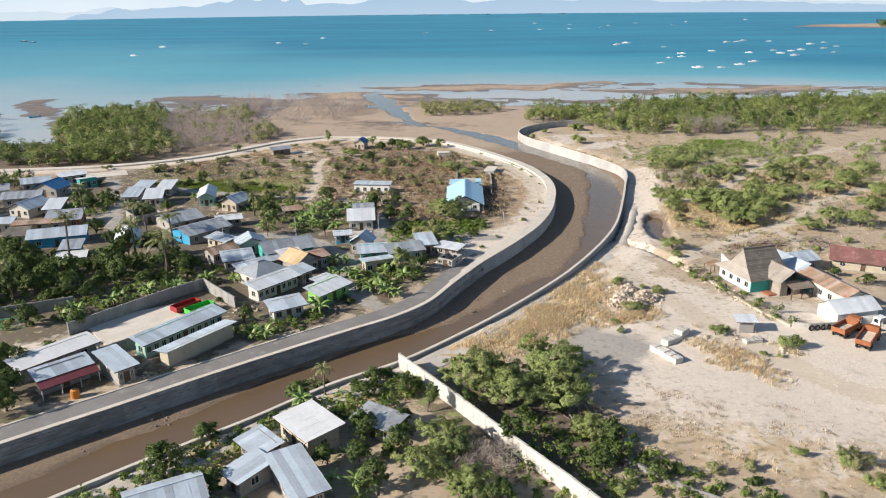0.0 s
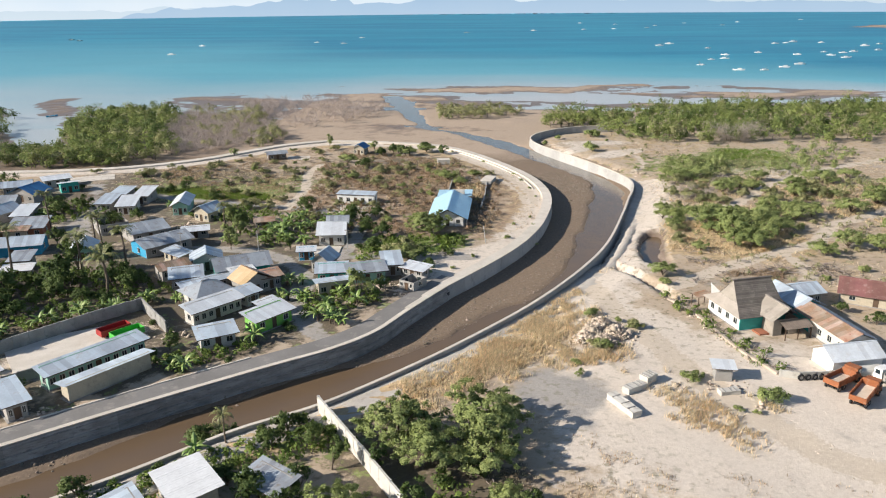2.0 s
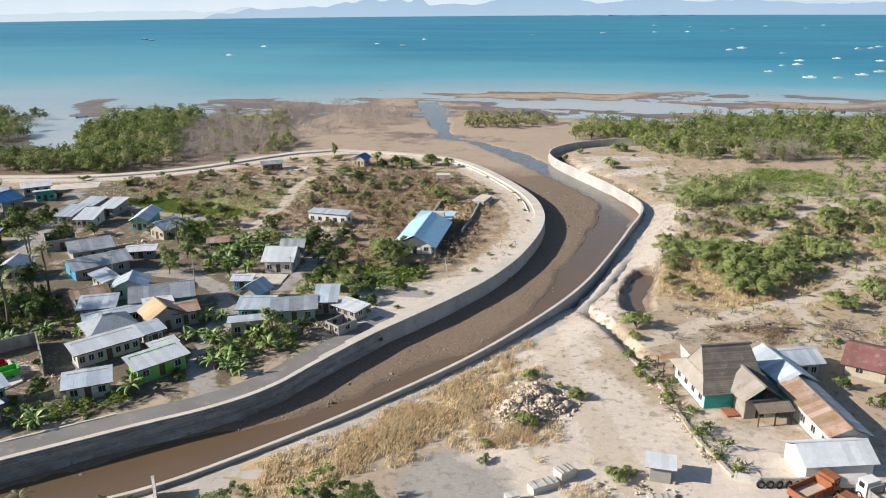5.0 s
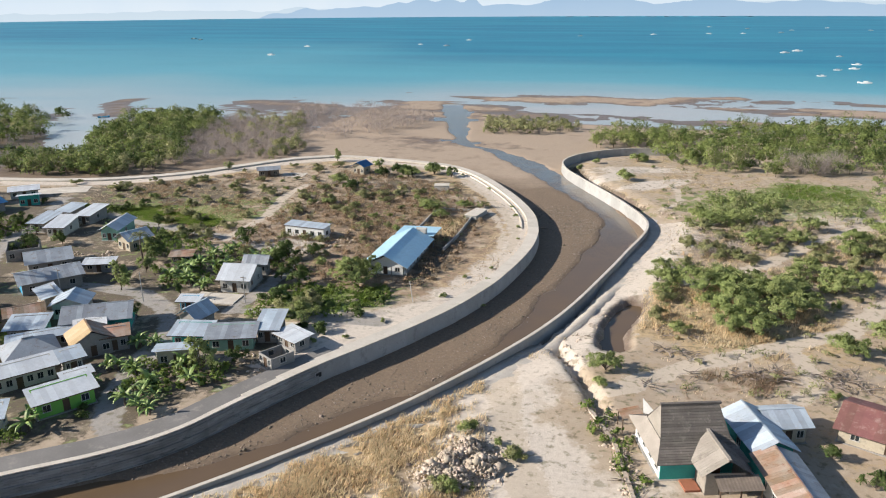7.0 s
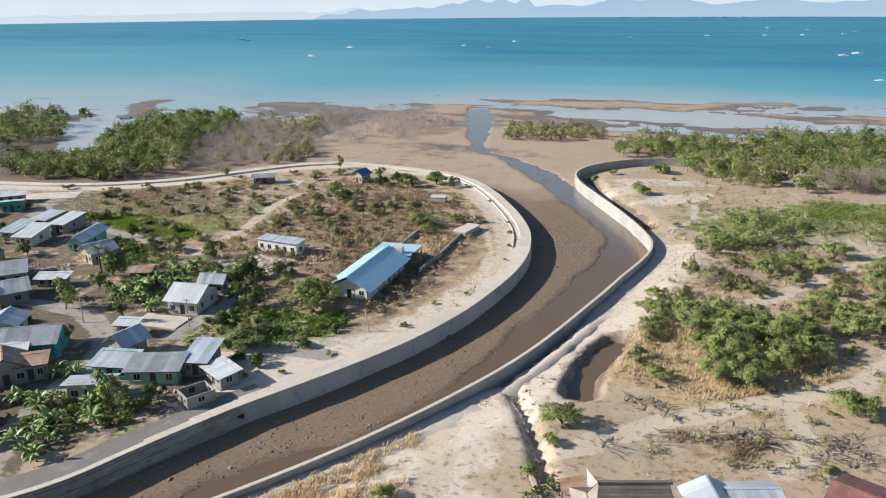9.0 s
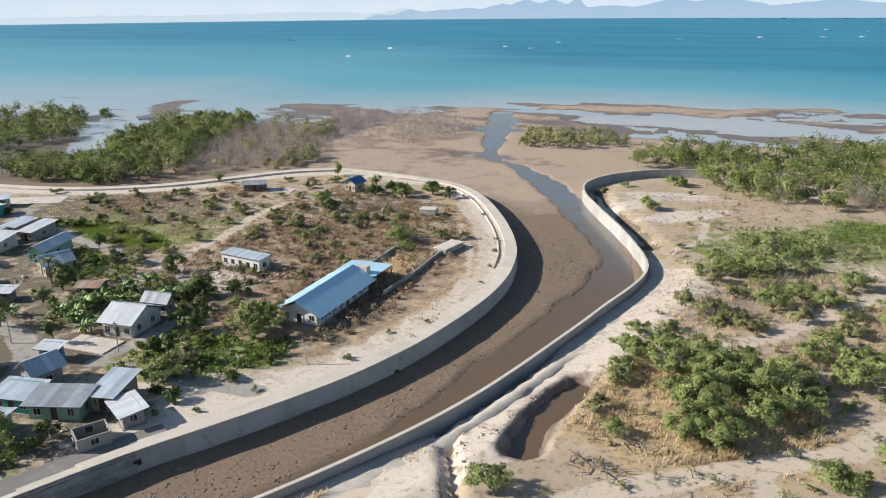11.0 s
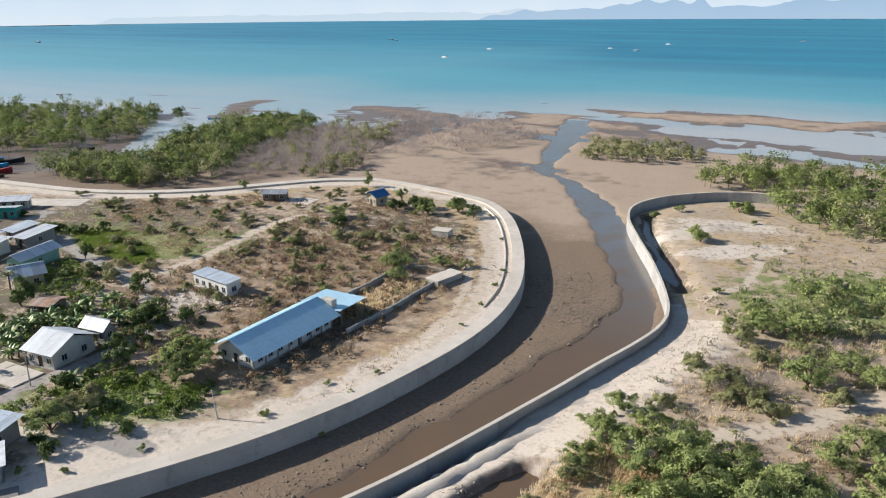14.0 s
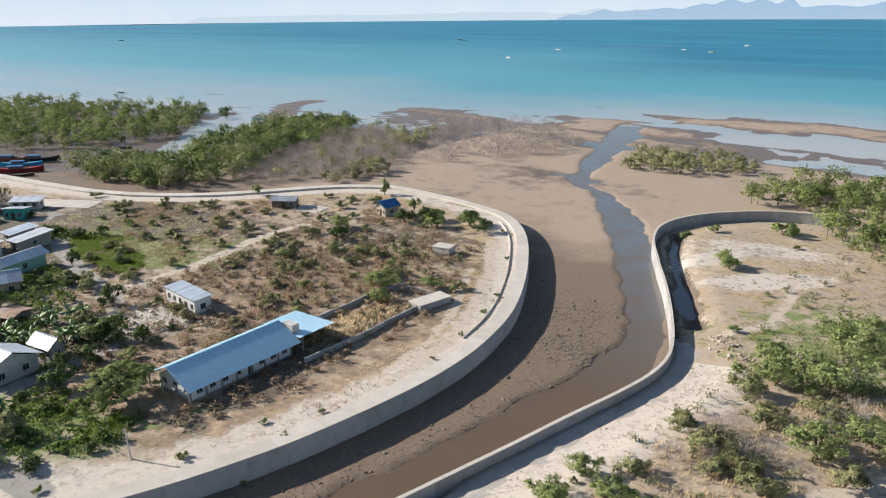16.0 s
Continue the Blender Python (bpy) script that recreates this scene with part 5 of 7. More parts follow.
    slope(lean, (0.2, -10.2, 2.05), (1, 0, 0), (0, 2.0, 0.75), 5.2, 2.14, M_GREYWOOD, 0.4)
    for px in (0.4, 2.8, 5.2):
        part("post", Shape().box(px - 0.07, px + 0.07, -10.0, -9.86, -0.2, 2.05), M_WOOD, hs)
    # open lean-to of striped sheets at the back corner, and the white end of a broken gable
    back = part("back_roof", Shape().box(-6.6, -3.4, 8.0, 8.1, 2.0, 2.1), M_WOOD, hs)
    slope(back, (-6.4, 8.1, 2.1), (0, -1, 0), (2.8, 0, 0.5), 2.6, 2.84, M_RUST, 0.5)
    for px, py in ((-6.3, 7.9), (-6.3, 5.7), (-3.7, 7.9)):
        part("post", Shape().box(px - 0.06, px + 0.06, py - 0.06, py + 0.06, -0.2, 2.1), M_WOOD, hs)
    part("gable_end", Shape().poly([(-3.4, 6.3, 2.4), (-1.6, 5.2, 2.4), (-3.6, 6.5, 4.6)]).poly([(-3.6, 6.6, 4.6), (-1.6, 5.3, 2.4), (-3.4, 6.4, 2.4)]).box(-3.5, -1.6, 5.1, 5.25, 0, 2.4), M_WHITE, hs)


tall_house()
# long rusted house by the tall one, its front towards the yard
rl = house(74.2, 134.8, 13.8, 5.8, -76, 2.6, 1.2, "gx", M_PLASTER, M_RUST, "long white house under striped rusty sheets", front=(0, 5), side=(0, 1), rm2=ZD)
tagged(rl, group="houses of the village")
part("painted_wall", Shape().box(-6.4, -2.8, -2.50, -2.46, 0.2, 2.6), M_TEAL, rl, "teal painted wall")
house(72.4, 124.8, 9.2, 5.8, 15, 2.1, 1.6, "gx", M_WHITE, ZB, "white garage under a bright metal gable roof", name="garage", category="garage", front=(0, 0), side=(0, 0), back=(0, 0))
# guard booth on a heap
bh = thing("site_hut", "small grey site hut under one sheet", "hut", pose(52.2, 118.9, height(52.2, 118.9), 0, 0, -4))
part("cabin", Shape().box(-1.2, 1.2, -1.0, 1.0, 0, 2.1), M_GREYPLASTER, bh)
rf = part("roof", Shape().box(-1.8, 1.8, -1.45, -1.35, 2.1, 2.2), M_WOOD, bh)
slope(rf, (-1.8, -1.5, 2.2), (1, 0, 0), (0, 3.0, 0.25), 3.6, 3.01, ZB)


def yard_wall(name, line, h, t, mat, label, category="wall", step=2.6):
    w = thing(name, label, category)
    rng = random.Random(len(label))
    for a, b in zip(line, line[1:]):
        a, b = Vector(a), Vector(b)
        n = max(1, round((b - a).length / step))
        d = (b - a).normalized()
        for i in range(n):
            p, q = a.lerp(b, i / n), a.lerp(b, (i + 1) / n)
            mid = (p + q) / 2
            z = height(mid.x, mid.y)
            ln = (q - p).length / 2
            s = Shape().box(-ln + 0.01, ln - 0.01, -t / 2, t / 2, -0.5, h + rng.uniform(-0.03, 0.03)).box(-ln - 0.02 + 0.04, -ln + 0.24, -t / 2 - 0.04, t / 2 + 0.04, -0.5, h + 0.06)
            part("wall_panel", s, mat, w, m=pose(mid.x, mid.y, z, 0, 0, math.degrees(math.atan2(d.y, d.x))))
    return w


yard_wall("boundary_wall", [(-6.0, 105.4), (5.3, 89.5), (16.6, 73.7), (22, 66)], 2.5, 0.3, M_WHITEWALL, "long weathered white boundary wall")
yard_wall("compound_wall", [(-64, 116.2), (-48, 138.8), (-38.7, 128.7)], 2.3, 0.22, M_BLOCKWALL, "grey block wall round a paved compound")
yard_wall("compound_wall", [(-84, 122), (-69.2, 128.7)], 2.2, 0.22, M_BLOCKWALL, "grey block wall behind the sandy yard")
yard_wall("compound_wall", [(-55, 108.5), (-50.4, 113.2)], 1.7, 0.22, M_BLOCKWALL, "low grey wall between the long sheds")
yard_wall("plot_wall", [(2.1, 216), (2.1, 226.4), (2.0, 241.8), (3.8, 246.9)], 0.9, 0.25, M_CONCRETE, "low grey block wall in dry grass")
yard_wall("plot_wall", [(12.2, 213), (12.8, 226), (12.8, 240.6)], 0.9, 0.25, M_CONCRETE, "low grey wall beside the dusty track")
yard_wall("plot_wall", [(3.8, 246.9), (10.7, 247.5)], 0.6, 0.25, M_CONCRETE, "low plot wall end")
yard_wall("yard_wall", [(50.2, 150.8), (54.1, 142.4), (57.2, 129.2), (60.8, 120.4)], 0.35, 0.5, M_ROCK, "low rough stone wall with weeds along it", step=1.3)
yard_wall("yard_wall", [(60.8, 120.0), (63.4, 119.4), (75.0, 121.4)], 1.1, 0.25, M_WHITEWALL, "pale low wall in front of the garage")
yard_wall("yard_wall", [(22, 82), (31, 74), (44, 66)], 0.8, 0.25, M_BLOCKWALL, "low grey wall among bushes")
slab = thing("cistern", "pale flat-topped concrete cistern", "cistern", pose(13.2, 243.4, height(13.2, 243.4), 0, 0, -12))
part("basin", Shape().box(-1.6, 1.6, -3.6, 3.6, -0.3, 1.1), M_CONCRETE, slab)
part("lid", Shape().box(-1.75, 1.75, -3.75, 3.75, 1.1, 1.25), M_COPING, slab)
# paved yards
for px, py, w, d, rot, nm in ((-23.0, 174.8, 9, 5.2, 5, "pale concrete yard before the white house"), (-22, 208.5, 12, 8, -8, "rubble-strewn slab before the white shed"),
                              (-57, 278.4, 8, 7, 10, "broken floor slabs beside the shack"), (-6.5, 165.5, 9, 3, 12, "dusty concrete yard"), (-118.5, 240.5, 20, 8, 28, "broad pale paving above the boat landing")):
    s = Shape()
    rng = random.Random(int(px))
    nx, ny = int(w / 2), int(d / 1.8)
    for i in range(nx):
        for j in range(ny):
            s.box(-w / 2 + i * w / nx, -w / 2 + (i + 1) * w / nx - 0.03, -d / 2 + j * d / ny, -d / 2 + (j + 1) * d / ny - 0.03, -0.5, 0.12 + rng.uniform(0, 0.05))
    ob = new("yard_slab", s.mesh("yard_slab", M_COPING))
    ob.matrix_basis = pose(px, py, height(px, py), 0, 0, rot)
    tagged(ob, nm, "paving", kind="structure")

# ---- vegetation ----


def unit(a):
    return a / (np.linalg.norm(a, axis=1, keepdims=True) + 1e-9)


def leaf_quads(rng, blobs, per_blob, size, aspect=0.6):
    """Leaves in tufts on the shells of ellipsoid clumps: vertices, normals that lean out of each tuft, and a tone for each tuft."""
    b = np.array(blobs)
    mid = b[:, :3].mean(0) - np.array([0, 0, 0.35 * b[:, 3].mean()])
    k = max(6, per_blob // 6)
    per = max(3, per_blob // k)
    c, rad = np.repeat(b[:, :3], k, 0), np.repeat(b[:, 3:], k, 0)
    d = unit(rng.normal(size=(len(c), 3)))
    d[:, 2] = np.where(d[:, 2] < -0.5, -d[:, 2], d[:, 2])
    tc = c + d * rad * np.sqrt(rng.uniform(0.06, 1.5, (len(c), 1)))
    spread = rad * rng.uniform(0.14, 0.42, (len(c), 1))
    tone = np.clip(rng.normal(0.5, 0.2, len(c)), 0, 1)
    lean = unit(unit(tc - mid) * 0.75 + d * 0.3 + rng.normal(size=(len(c), 3)) * 0.22)
    tc, spread, lean, tone = (np.repeat(q, per, 0) for q in (tc, spread, lean, tone))
    n = len(tc)
    e = rng.normal(size=(n, 3)) * 0.62
    p = tc + e * spread
    nrm = unit(lean * 0.6 + rng.normal(size=(n, 3)) * 0.6 + np.array([0, 0, 0.2]))
    u = unit(np.cross(nrm, rng.normal(size=(n, 3))))
    v = np.cross(nrm, u)
    s = size * rng.uniform(0.55, 1.35, (n, 1))
    bend, side = nrm * s * 0.15, v * s * aspect * 1.15
    verts = np.stack([p - u * s, p + u * s * 0.6 - side - bend, p + u * s * 0.6 + side - bend], 1)
    sn = unit(lean * 0.8 + nrm * 0.45 + np.array([0, 0, 0.12]))
    return verts.reshape(-1, 3), np.repeat(sn, 3, 0), np.repeat(tone, 3)


def leaf_mesh(name, v, n, mat, corners=3, tone=None):
    me = array_mesh(name, v, np.arange(len(v)).reshape(-1, corners), mat, corners)
    me.polygons.foreach_set("use_smooth", np.ones(len(v) // corners, bool))
    me.normals_split_custom_set_from_vertices(n.tolist())
    if tone is not None:
        me.attributes.new("tone", "FLOAT", "POINT").data.foreach_set("value", tone.astype(np.float32))
    return me


def crown_blobs(rng, r, h0, h1, n, flat=0.6, full=False, dome=False):
    """Clumps gathered into a few uneven lobes, with gaps between them."""
    lobes = []
    for i in range(max(3, n // 6)):
        a, q = rng.uniform(0, 2 * math.pi), r * math.sqrt(rng.uniform(0.0, 1)) * 0.74
        lobes.append((q * math.cos(a), q * math.sin(a), rng.uniform(0.6, 1.0) * (1 - 0.4 * (q / r) ** 2), r * rng.uniform(0.26, 0.5)))
    out = []
    for i in range(n):
        cx, cy, top, lr = lobes[i % len(lobes)]
        a, q = rng.uniform(0, 2 * math.pi), math.sqrt(rng.uniform(0, 1))
        b = r * 1.12 / math.sqrt(n) * rng.uniform(0.65, 1.4)
        lo = 0.15 if full or dome else 0.4
        z = h0 + (h1 - h0) * top * (1 - 0.3 * q * q) * (lo + (1 - lo) * math.sqrt(rng.uniform(0, 1)))
        out.append((cx + lr * q * math.cos(a), cy + lr * q * math.sin(a), max(z, b * flat * 0.55), b, b, b * flat * rng.uniform(0.8, 1.25)))
    return out


def trunk_shape(rng, r, h0, h1, limbs, thick, blobs):
    s = Shape()
    lean = Vector((rng.uniform(-0.3, 0.3), rng.uniform(-0.3, 0.3), 0))
    fork = Vector((0, 0, h0 * 0.55)) + lean
    s.tube([(0, 0, -0.4), tuple(fork * 0.5), tuple(fork)], [thick * 1.25, thick, thick * 0.8], 6)
    for i in range(limbs):
        b = blobs[i % len(blobs)]
        end = Vector(b[:3])
        mid = fork.lerp(end, 0.5) + Vector((rng.uniform(-.3, .3), rng.uniform(-.3, .3), 0.15 * (h1 - h0)))
        s.tube([tuple(fork), tuple(mid), tuple(end)], [thick * 0.6, thick * 0.4, thick * 0.12], 5)
    return s


def tree_proto(seed, r, h0, h1, blobs, leaves, size, leaf_mat, label, category="tree", limbs=6, thick=0.16, flat=0.6, name="tree", full=False):
    rng = np.random.default_rng(seed)
    bl = crown_blobs(rng, r, h0, h1, blobs, flat, full)
    t = thing(name, label, category)
    part("trunk", trunk_shape(rng, r, h0, h1, limbs, thick, bl), M_BARK, t)
    v, n, tone = leaf_quads(rng, bl, leaves, size)
    part("crown", leaf_mesh("crown", v, n, leaf_mat, 3, tone), None, t)
    return t


PROTO = {
    "acacia": [tree_proto(s, 3.4, 0.5, 4.0, 60, 170, 0.105, M_LEAF_B, "spreading light-green acacia on sandy ground", limbs=9, flat=0.75) for s in (1, 2, 3)],
    "bush": [tree_proto(s, 1.8, 0.1, 2.0, 28, 170, 0.095, M_LEAF_B, "low light-green bush on sandy ground", "bush", 5, 0.06, 0.75, "bush", True) for s in (4, 5, 6)],
    "olive": [tree_proto(s, 2.3, 0.2, 2.7, 34, 175, 0.10, M_LEAF_D, "dusty olive-green thorn bush", "bush", 7, 0.07, 0.7, "bush", True) for s in (7, 8)],
    "broad": [tree_proto(s, 2.7, 0.7, 4.9, 30, 95, 0.18, M_LEAF_C, "dense dark-green broadleaf tree", limbs=8, flat=0.9, full=True) for s in (9, 10, 12)],
    "tall": [tree_proto(s, 2.0, 1.6, 8.4, 18, 95, 0.22, M_LEAF_C, "tall slender tree with a ragged crown", limbs=9, thick=0.15, flat=1.1, full=True) for s in (13, 14)],
    "big": [tree_proto(s, 5.4, 0.5, 6.6, 150, 220, 0.12, M_LEAF_B, "large spreading light-green tree beside the yard", limbs=14, thick=0.3, flat=0.65) for s in (15, 16)],
    "lime": [tree_proto(s, 2.6, 1.0, 6.2, 30, 110, 0.165, M_LEAF_B, "slender light-green tree beside the lane", limbs=9, thick=0.13, flat=0.95, full=True) for s in (21, 22)],
    "shrub": [tree_proto(s, 1.6, 0.1, 1.9, 10, 95, 0.18, M_LEAF_C, "dense dark-green shrub between the houses", "bush", 4, 0.05, 0.8, "bush", True) for s in (17, 18)],
}
for lst in PROTO.values():
    for o in lst:
        o.matrix_basis = pose(0, -400, -30)
PLACED = []


def plant(kind, x, y, s=1.0, zs=None):
    i = len(PLACED)
    src = PROTO[kind][i % len(PROTO[kind])]
    r = random.Random(i * 7 + 1)
    k = s * r.uniform(0.92, 1.1)
    m = pose(x, y, height(x, y), 0, 0, r.uniform(0, 360)) @ Matrix.Diagonal((k, k * r.uniform(0.88, 1.1), (zs or k) * r.uniform(0.92, 1.08), 1))
    ob = copy_thing(src, Matrix())
    ob.matrix_basis = m
    PLACED.append(ob)
    return ob


for kind, spots in {
    "acacia": [(-36.8, 269.4, 1.0), (-17.0, 284.0, 1.0), (-11.8, 290.6, .95), (-21.5, 289, .8), (0.6, 244.5, 1.0), (4.6, 238.5, .7), (-3.2, 250, .6), (8.5, 250.5, .7), (-30, 246, .6), (73, 190.5, 1.45), (79.5, 198, 1.4), (68, 200, 1.2), (71.6, 183.5, 1.2), (59.5, 206, .8), (61, 198, .8), (84, 203, 1.1), (90, 217.5, 1.1), (94.5, 212, 1.0), (101, 231, 1.2), (61.2, 213, .7), (65.7, 210.6, .7), (74.3, 198.9, 1.5), (70.6, 205, 1.2), (77.5, 204.5, 1.2), (75.5, 184, 1.35), (69.5, 192, 1.1), (81, 191, 1.3), (85, 195.6, 1.2), (88, 213, .9), (93, 206, 1.1), (62, 203.5, .9),
               (89.6, 178, 1.0), (97, 184, 1.1), (103, 181.5, 1.2), (98, 209.5, 1.2), (110, 214, 1.2), (120, 223, 1.2), (123, 209, 1.3), (126, 255, 1.1), (113, 196, 1.2),
               (91.6, 238, 1.0), (82, 233, 1.1), (87, 240, 1.0), (78, 253.5, 1.1), (72.7, 249.6, 1.0), (104, 240, 1.2), (115, 248, 1.2), (133, 240, 1.2), (140, 226, 1.3),
               (-1.5, 168.3, 1.0), (51.8, 163.4, .8), (104, 164, 1.1), (112, 172, 1.2), (124, 186, 1.3), (70, 258, .9), (96, 250, 1.0)],
    "bush": [(33.5, 318.5, 1.0), (39, 324, 1.0), (53.6, 332, 1.9), (50.5, 298, 1.9), (62, 265.4, .6), (63.6, 211, .7), (51, 158.5, .7), (47, 117.2, .85), (48.4, 118.6, .7), (56.7, 112.6, 1.2), (52, 109.5, .45), (54.5, 109.0, .4), (35.2, 128.6, 1.0), (30.8, 122, .5),
             (42.0, 136.6, .7), (35.4, 141.6, .9), (39.6, 139, .5), (38.0, 129, .5), (26.4, 189.5, .35), (31, 118.5, .5), (56, 144, .45), (59, 322, .6), (74.5, 101, .6), (83, 96, .8), (50.6, 80, .9), (58, 76, .8),
             (84.0, 163, .6), (93, 168, .8), (106, 152, 1.0), (26, 197, .4), (27.6, 226, .3), (21, 197.5, .35), (23.5, 246, .4), (8, 164, .4), (12, 172, .35), (19.6, 186, .45), (25.2, 204, .35), (21, 254, .4), (10.5, 274, .35), (-2, 291, .4), (3.5, 161, .4), (25.8, 236, .35)],
    "olive": [(75.6, 225, 1.0), (72.5, 222.5, .9), (70.5, 228, .9), (85.7, 229, 1.2), (81.2, 244, 1.3), (-52.6, 208, 1.1), (-51, 210.6, 1.0), (-46, 208.6, 1.1), (-99, 247, 1.3), (-96, 258.6, .7), (-82, 264.5, .8), (-79, 247, .7), (-45, 217.2, .8), (-3.2, 175, 1.3), (-4.5, 170.4, 1.5), (42, 137, .7), (34.8, 128.5, .7), (70.4, 243.7, 1.3), (75, 238, 1.1), (66, 229, 1.2), (71.8, 227.2, 1.3), (82, 270.4, 1.1), (78, 222, 1.1), (75.4, 256, 1.0), (94, 226, 1.3), (101, 222, 1.2), (88, 258, 1.1), (65, 217, .9),
              (108, 232, 1.3), (-90.6, 243.5, 1.0), (-80, 262, .8), (-91, 254, .8), (-118.6, 250, .8), (-22.8, 254.5, 1.2), (-2, 250, 1.0), (-30, 247, 1.0), (-8, 262, .9), (-22, 244, .8), (13, 252.5, .9), (-48, 242, .8), (-18, 258, .8), (60, 186, .9), (61, 195, .9)],
    "broad": [(24, 85, .7), (20.6, 79, .8), (23, 81, .7), (27.5, 77, .6), (-62.8, 96.5, 1.1), (-60.5, 91.6, 1.1), (-66.5, 102, 1.0), (-70.5, 98.5, 1.2), (-73.5, 94, 1.3), (-72, 90, 1.2), (-20, 99, 1.0), (-17.3, 100, .8), (-34.7, 207.5, .9), (-21.4, 198.2, .8), (-15.7, 187.8, .75), (-15.1, 193.4, .7), (-48.3, 191.4, .9), (-82, 226, .6), (-79, 230, .6), (80.5, 146.5, .5), (97, 138, .9), (84, 141, .6), (102, 152, 1.0), (-10.9, 186, .9), (-5, 176, .6), (-11.5, 177, .7), (-18.7, 284, 1.0), (-11.6, 291, .9), (-23.5, 288, .9), (-27, 283, .8), (-5, 287.5, .8), 
              (-9.3, 85, .9), (-4, 88, .7), (-3.5, 82, .8), (-13, 79.6, .7), (-35, 83, .9), (-33, 78, .8), (-29, 84, .7), (-9, 100, .7), (-5, 97, .8), (-60, 112, .5), (-52, 106, .7), (-74, 134, 1.3), (-80, 137, 1.4), (-86, 142, 1.5), (-78, 144, 1.3),
              (-72, 150, 1.4), (-66, 144, 1.2), (-92, 150, 1.4), (-98, 155, 1.3), (-60, 150, 1.1), (-88, 132, 1.3), (-96, 140, 1.4), (-54, 148, .9), (-104, 203, 1.1), (-99, 198, 1.1), (-98, 206, 1.0), (-20, 200, .9), (-15, 202, .7), (-77, 196, .8), (-30, 262, .9),
              (-64, 215, .7), (-70, 108, .8), (-75, 103, 1.0), (-78, 96, 1.1)],
    "tall": [(-29.5, 173, .6), (-71, 157, 1.2), (-64, 158, 1.0), (5, 92, .6), (-1, 92, .7), (10, 84, .8), (16, 80, .6)],
    "lime": [(-31.6, 293.2, .7), (-51.3, 302.6, .75), (-82.2, 280.4, .7), (-44, 174, 1.05), (-32.1, 163, .55), (-51, 194, .8), (-21.6, 197, .6), (-8.5, 146.5, 1.0), (-45.5, 184, .8)],
    "big": [(0.5, 189.8, 1.02), (6.5, 97.5, 1.0), (17, 101.8, 1.12), (11, 94.5, .9), (18.5, 93, .8), (21, 86.5, .55), (1.5, 82.5, .7), (5.3, 74, .7), (-1, 77, .6)],
    "shrub": [(-92, 223, 1.2), (-88.5, 224, 1.3), (-85, 226, 1.1), (-60.5, 204.4, 1.0), (-57, 207, 1.1), (-52, 208.4, 1.1), (-63, 203, .9), (-55, 205, 1.0), (-100, 247, .8), (-111, 228, .9), (-17.3, 131, .6), (-18.6, 132.8, .6), (-19.8, 134.6, .7), (-13, 140, .8), (-14.2, 177, .8), (-26, 92, .8), (-29, 88.6, .9), (-33, 85, .9), (-38, 80, 1), (-22, 90, .8), (-12, 98.5, .9), (-7.5, 102, 1.0), (-3, 100, .9), (0, 97, .8), (20, 88, 1.0), (17, 92, 1.1), (13, 90, .9), (22, 84, .9), (26, 80, .8), (30, 78, .8), (38, 76, .7),
              (-24, 118.5, .5), (-37, 120, .7), (-33, 119, .7), (6.5, 174, .9), (9, 180, .7), (-5, 182, .9), (-12, 181, .8), (0, 176, .9), (3, 165, 1.0), (-1, 166, .8), (7.5, 182.5, .8), (-15, 194, .7), (8, 186, .6), (-16, 208, .6)],
}.items():
    for x, y, s in spots:
        plant(kind, x, y, s)


def in_village(x, y):
    return all((x - r[0]) ** 2 + (y - r[1]) ** 2 > (0.62 * max(r[2], r[3])) ** 2 for r in HOUSES)


def scatter(poly, n, gap, seed, grid=None):
    """Random places in a polygon, at least gap apart."""
    rng = np.random.default_rng(seed)
    a = np.array(poly)
    lo, hi = a.min(0), a.max(0)
    pts = rng.uniform(lo, hi, (n * 8, 2))
    pts = pts[inside(pts[:, 0], pts[:, 1], poly)]
    keep, cells = [], {}
    for x, y in pts:
        c = (int(x // gap), int(y // gap))
        if all((x - u) ** 2 + (y - v) ** 2 > gap * gap for i in (-1, 0, 1) for j in (-1, 0, 1) for u, v in cells.get((c[0] + i, c[1] + j), ())):
            cells.setdefault(c, []).append((x, y))
            keep.append((x, y))
        if len(keep) >= n:
            break
    return np.array(keep)


rv = random.Random(77)
for kinds, poly, n, gap in (("shrub shrub broad", [(-60, 104), (-26, 124), (-8, 136), (4, 150), (6, 162), (-30, 172), (-60, 182), (-100, 200), (-125, 210), (-110, 160), (-80, 118)], 56, 4.2),
                            ("broad tall broad", [(-112, 128), (-88, 116), (-60, 136), (-50, 146), (-62, 160), (-88, 158), (-112, 152)], 40, 3.6),
                            ("olive bush olive", [(-96, 238), (-45, 205), (-10, 186), (0, 200), (2, 240), (-20, 290), (-60, 296), (-100, 252)], 95, 4.2),
                            ("shrub broad", [(-40, 72), (-20, 90), (-6, 102), (14, 74), (-10, 62)], 26, 3.2),
                            ("bush acacia olive", [(60, 180), (84, 168), (130, 200), (128, 262), (84, 248), (72, 220)], 34, 4.6),
                            ("bush olive", [(18, 70), (40, 66), (60, 70), (64, 80), (30, 84)], 14, 4.0)):
    for x, y in scatter(poly, n, gap, 300 + n):
        if in_village(x, y) and min(distance(np.array([x]), np.array([y]), p)[0] - w for p, w in PATHS + GREY_LANES) > 0.8 and abs(x - 5.3) + abs(y - 204) * 0.4 > 11:
            k = rv.choice(kinds.split())
            plant(k, x, y, rv.uniform(0.45, 0.95) * (0.75 if k in ("tall", "broad") and y > 200 else 1))


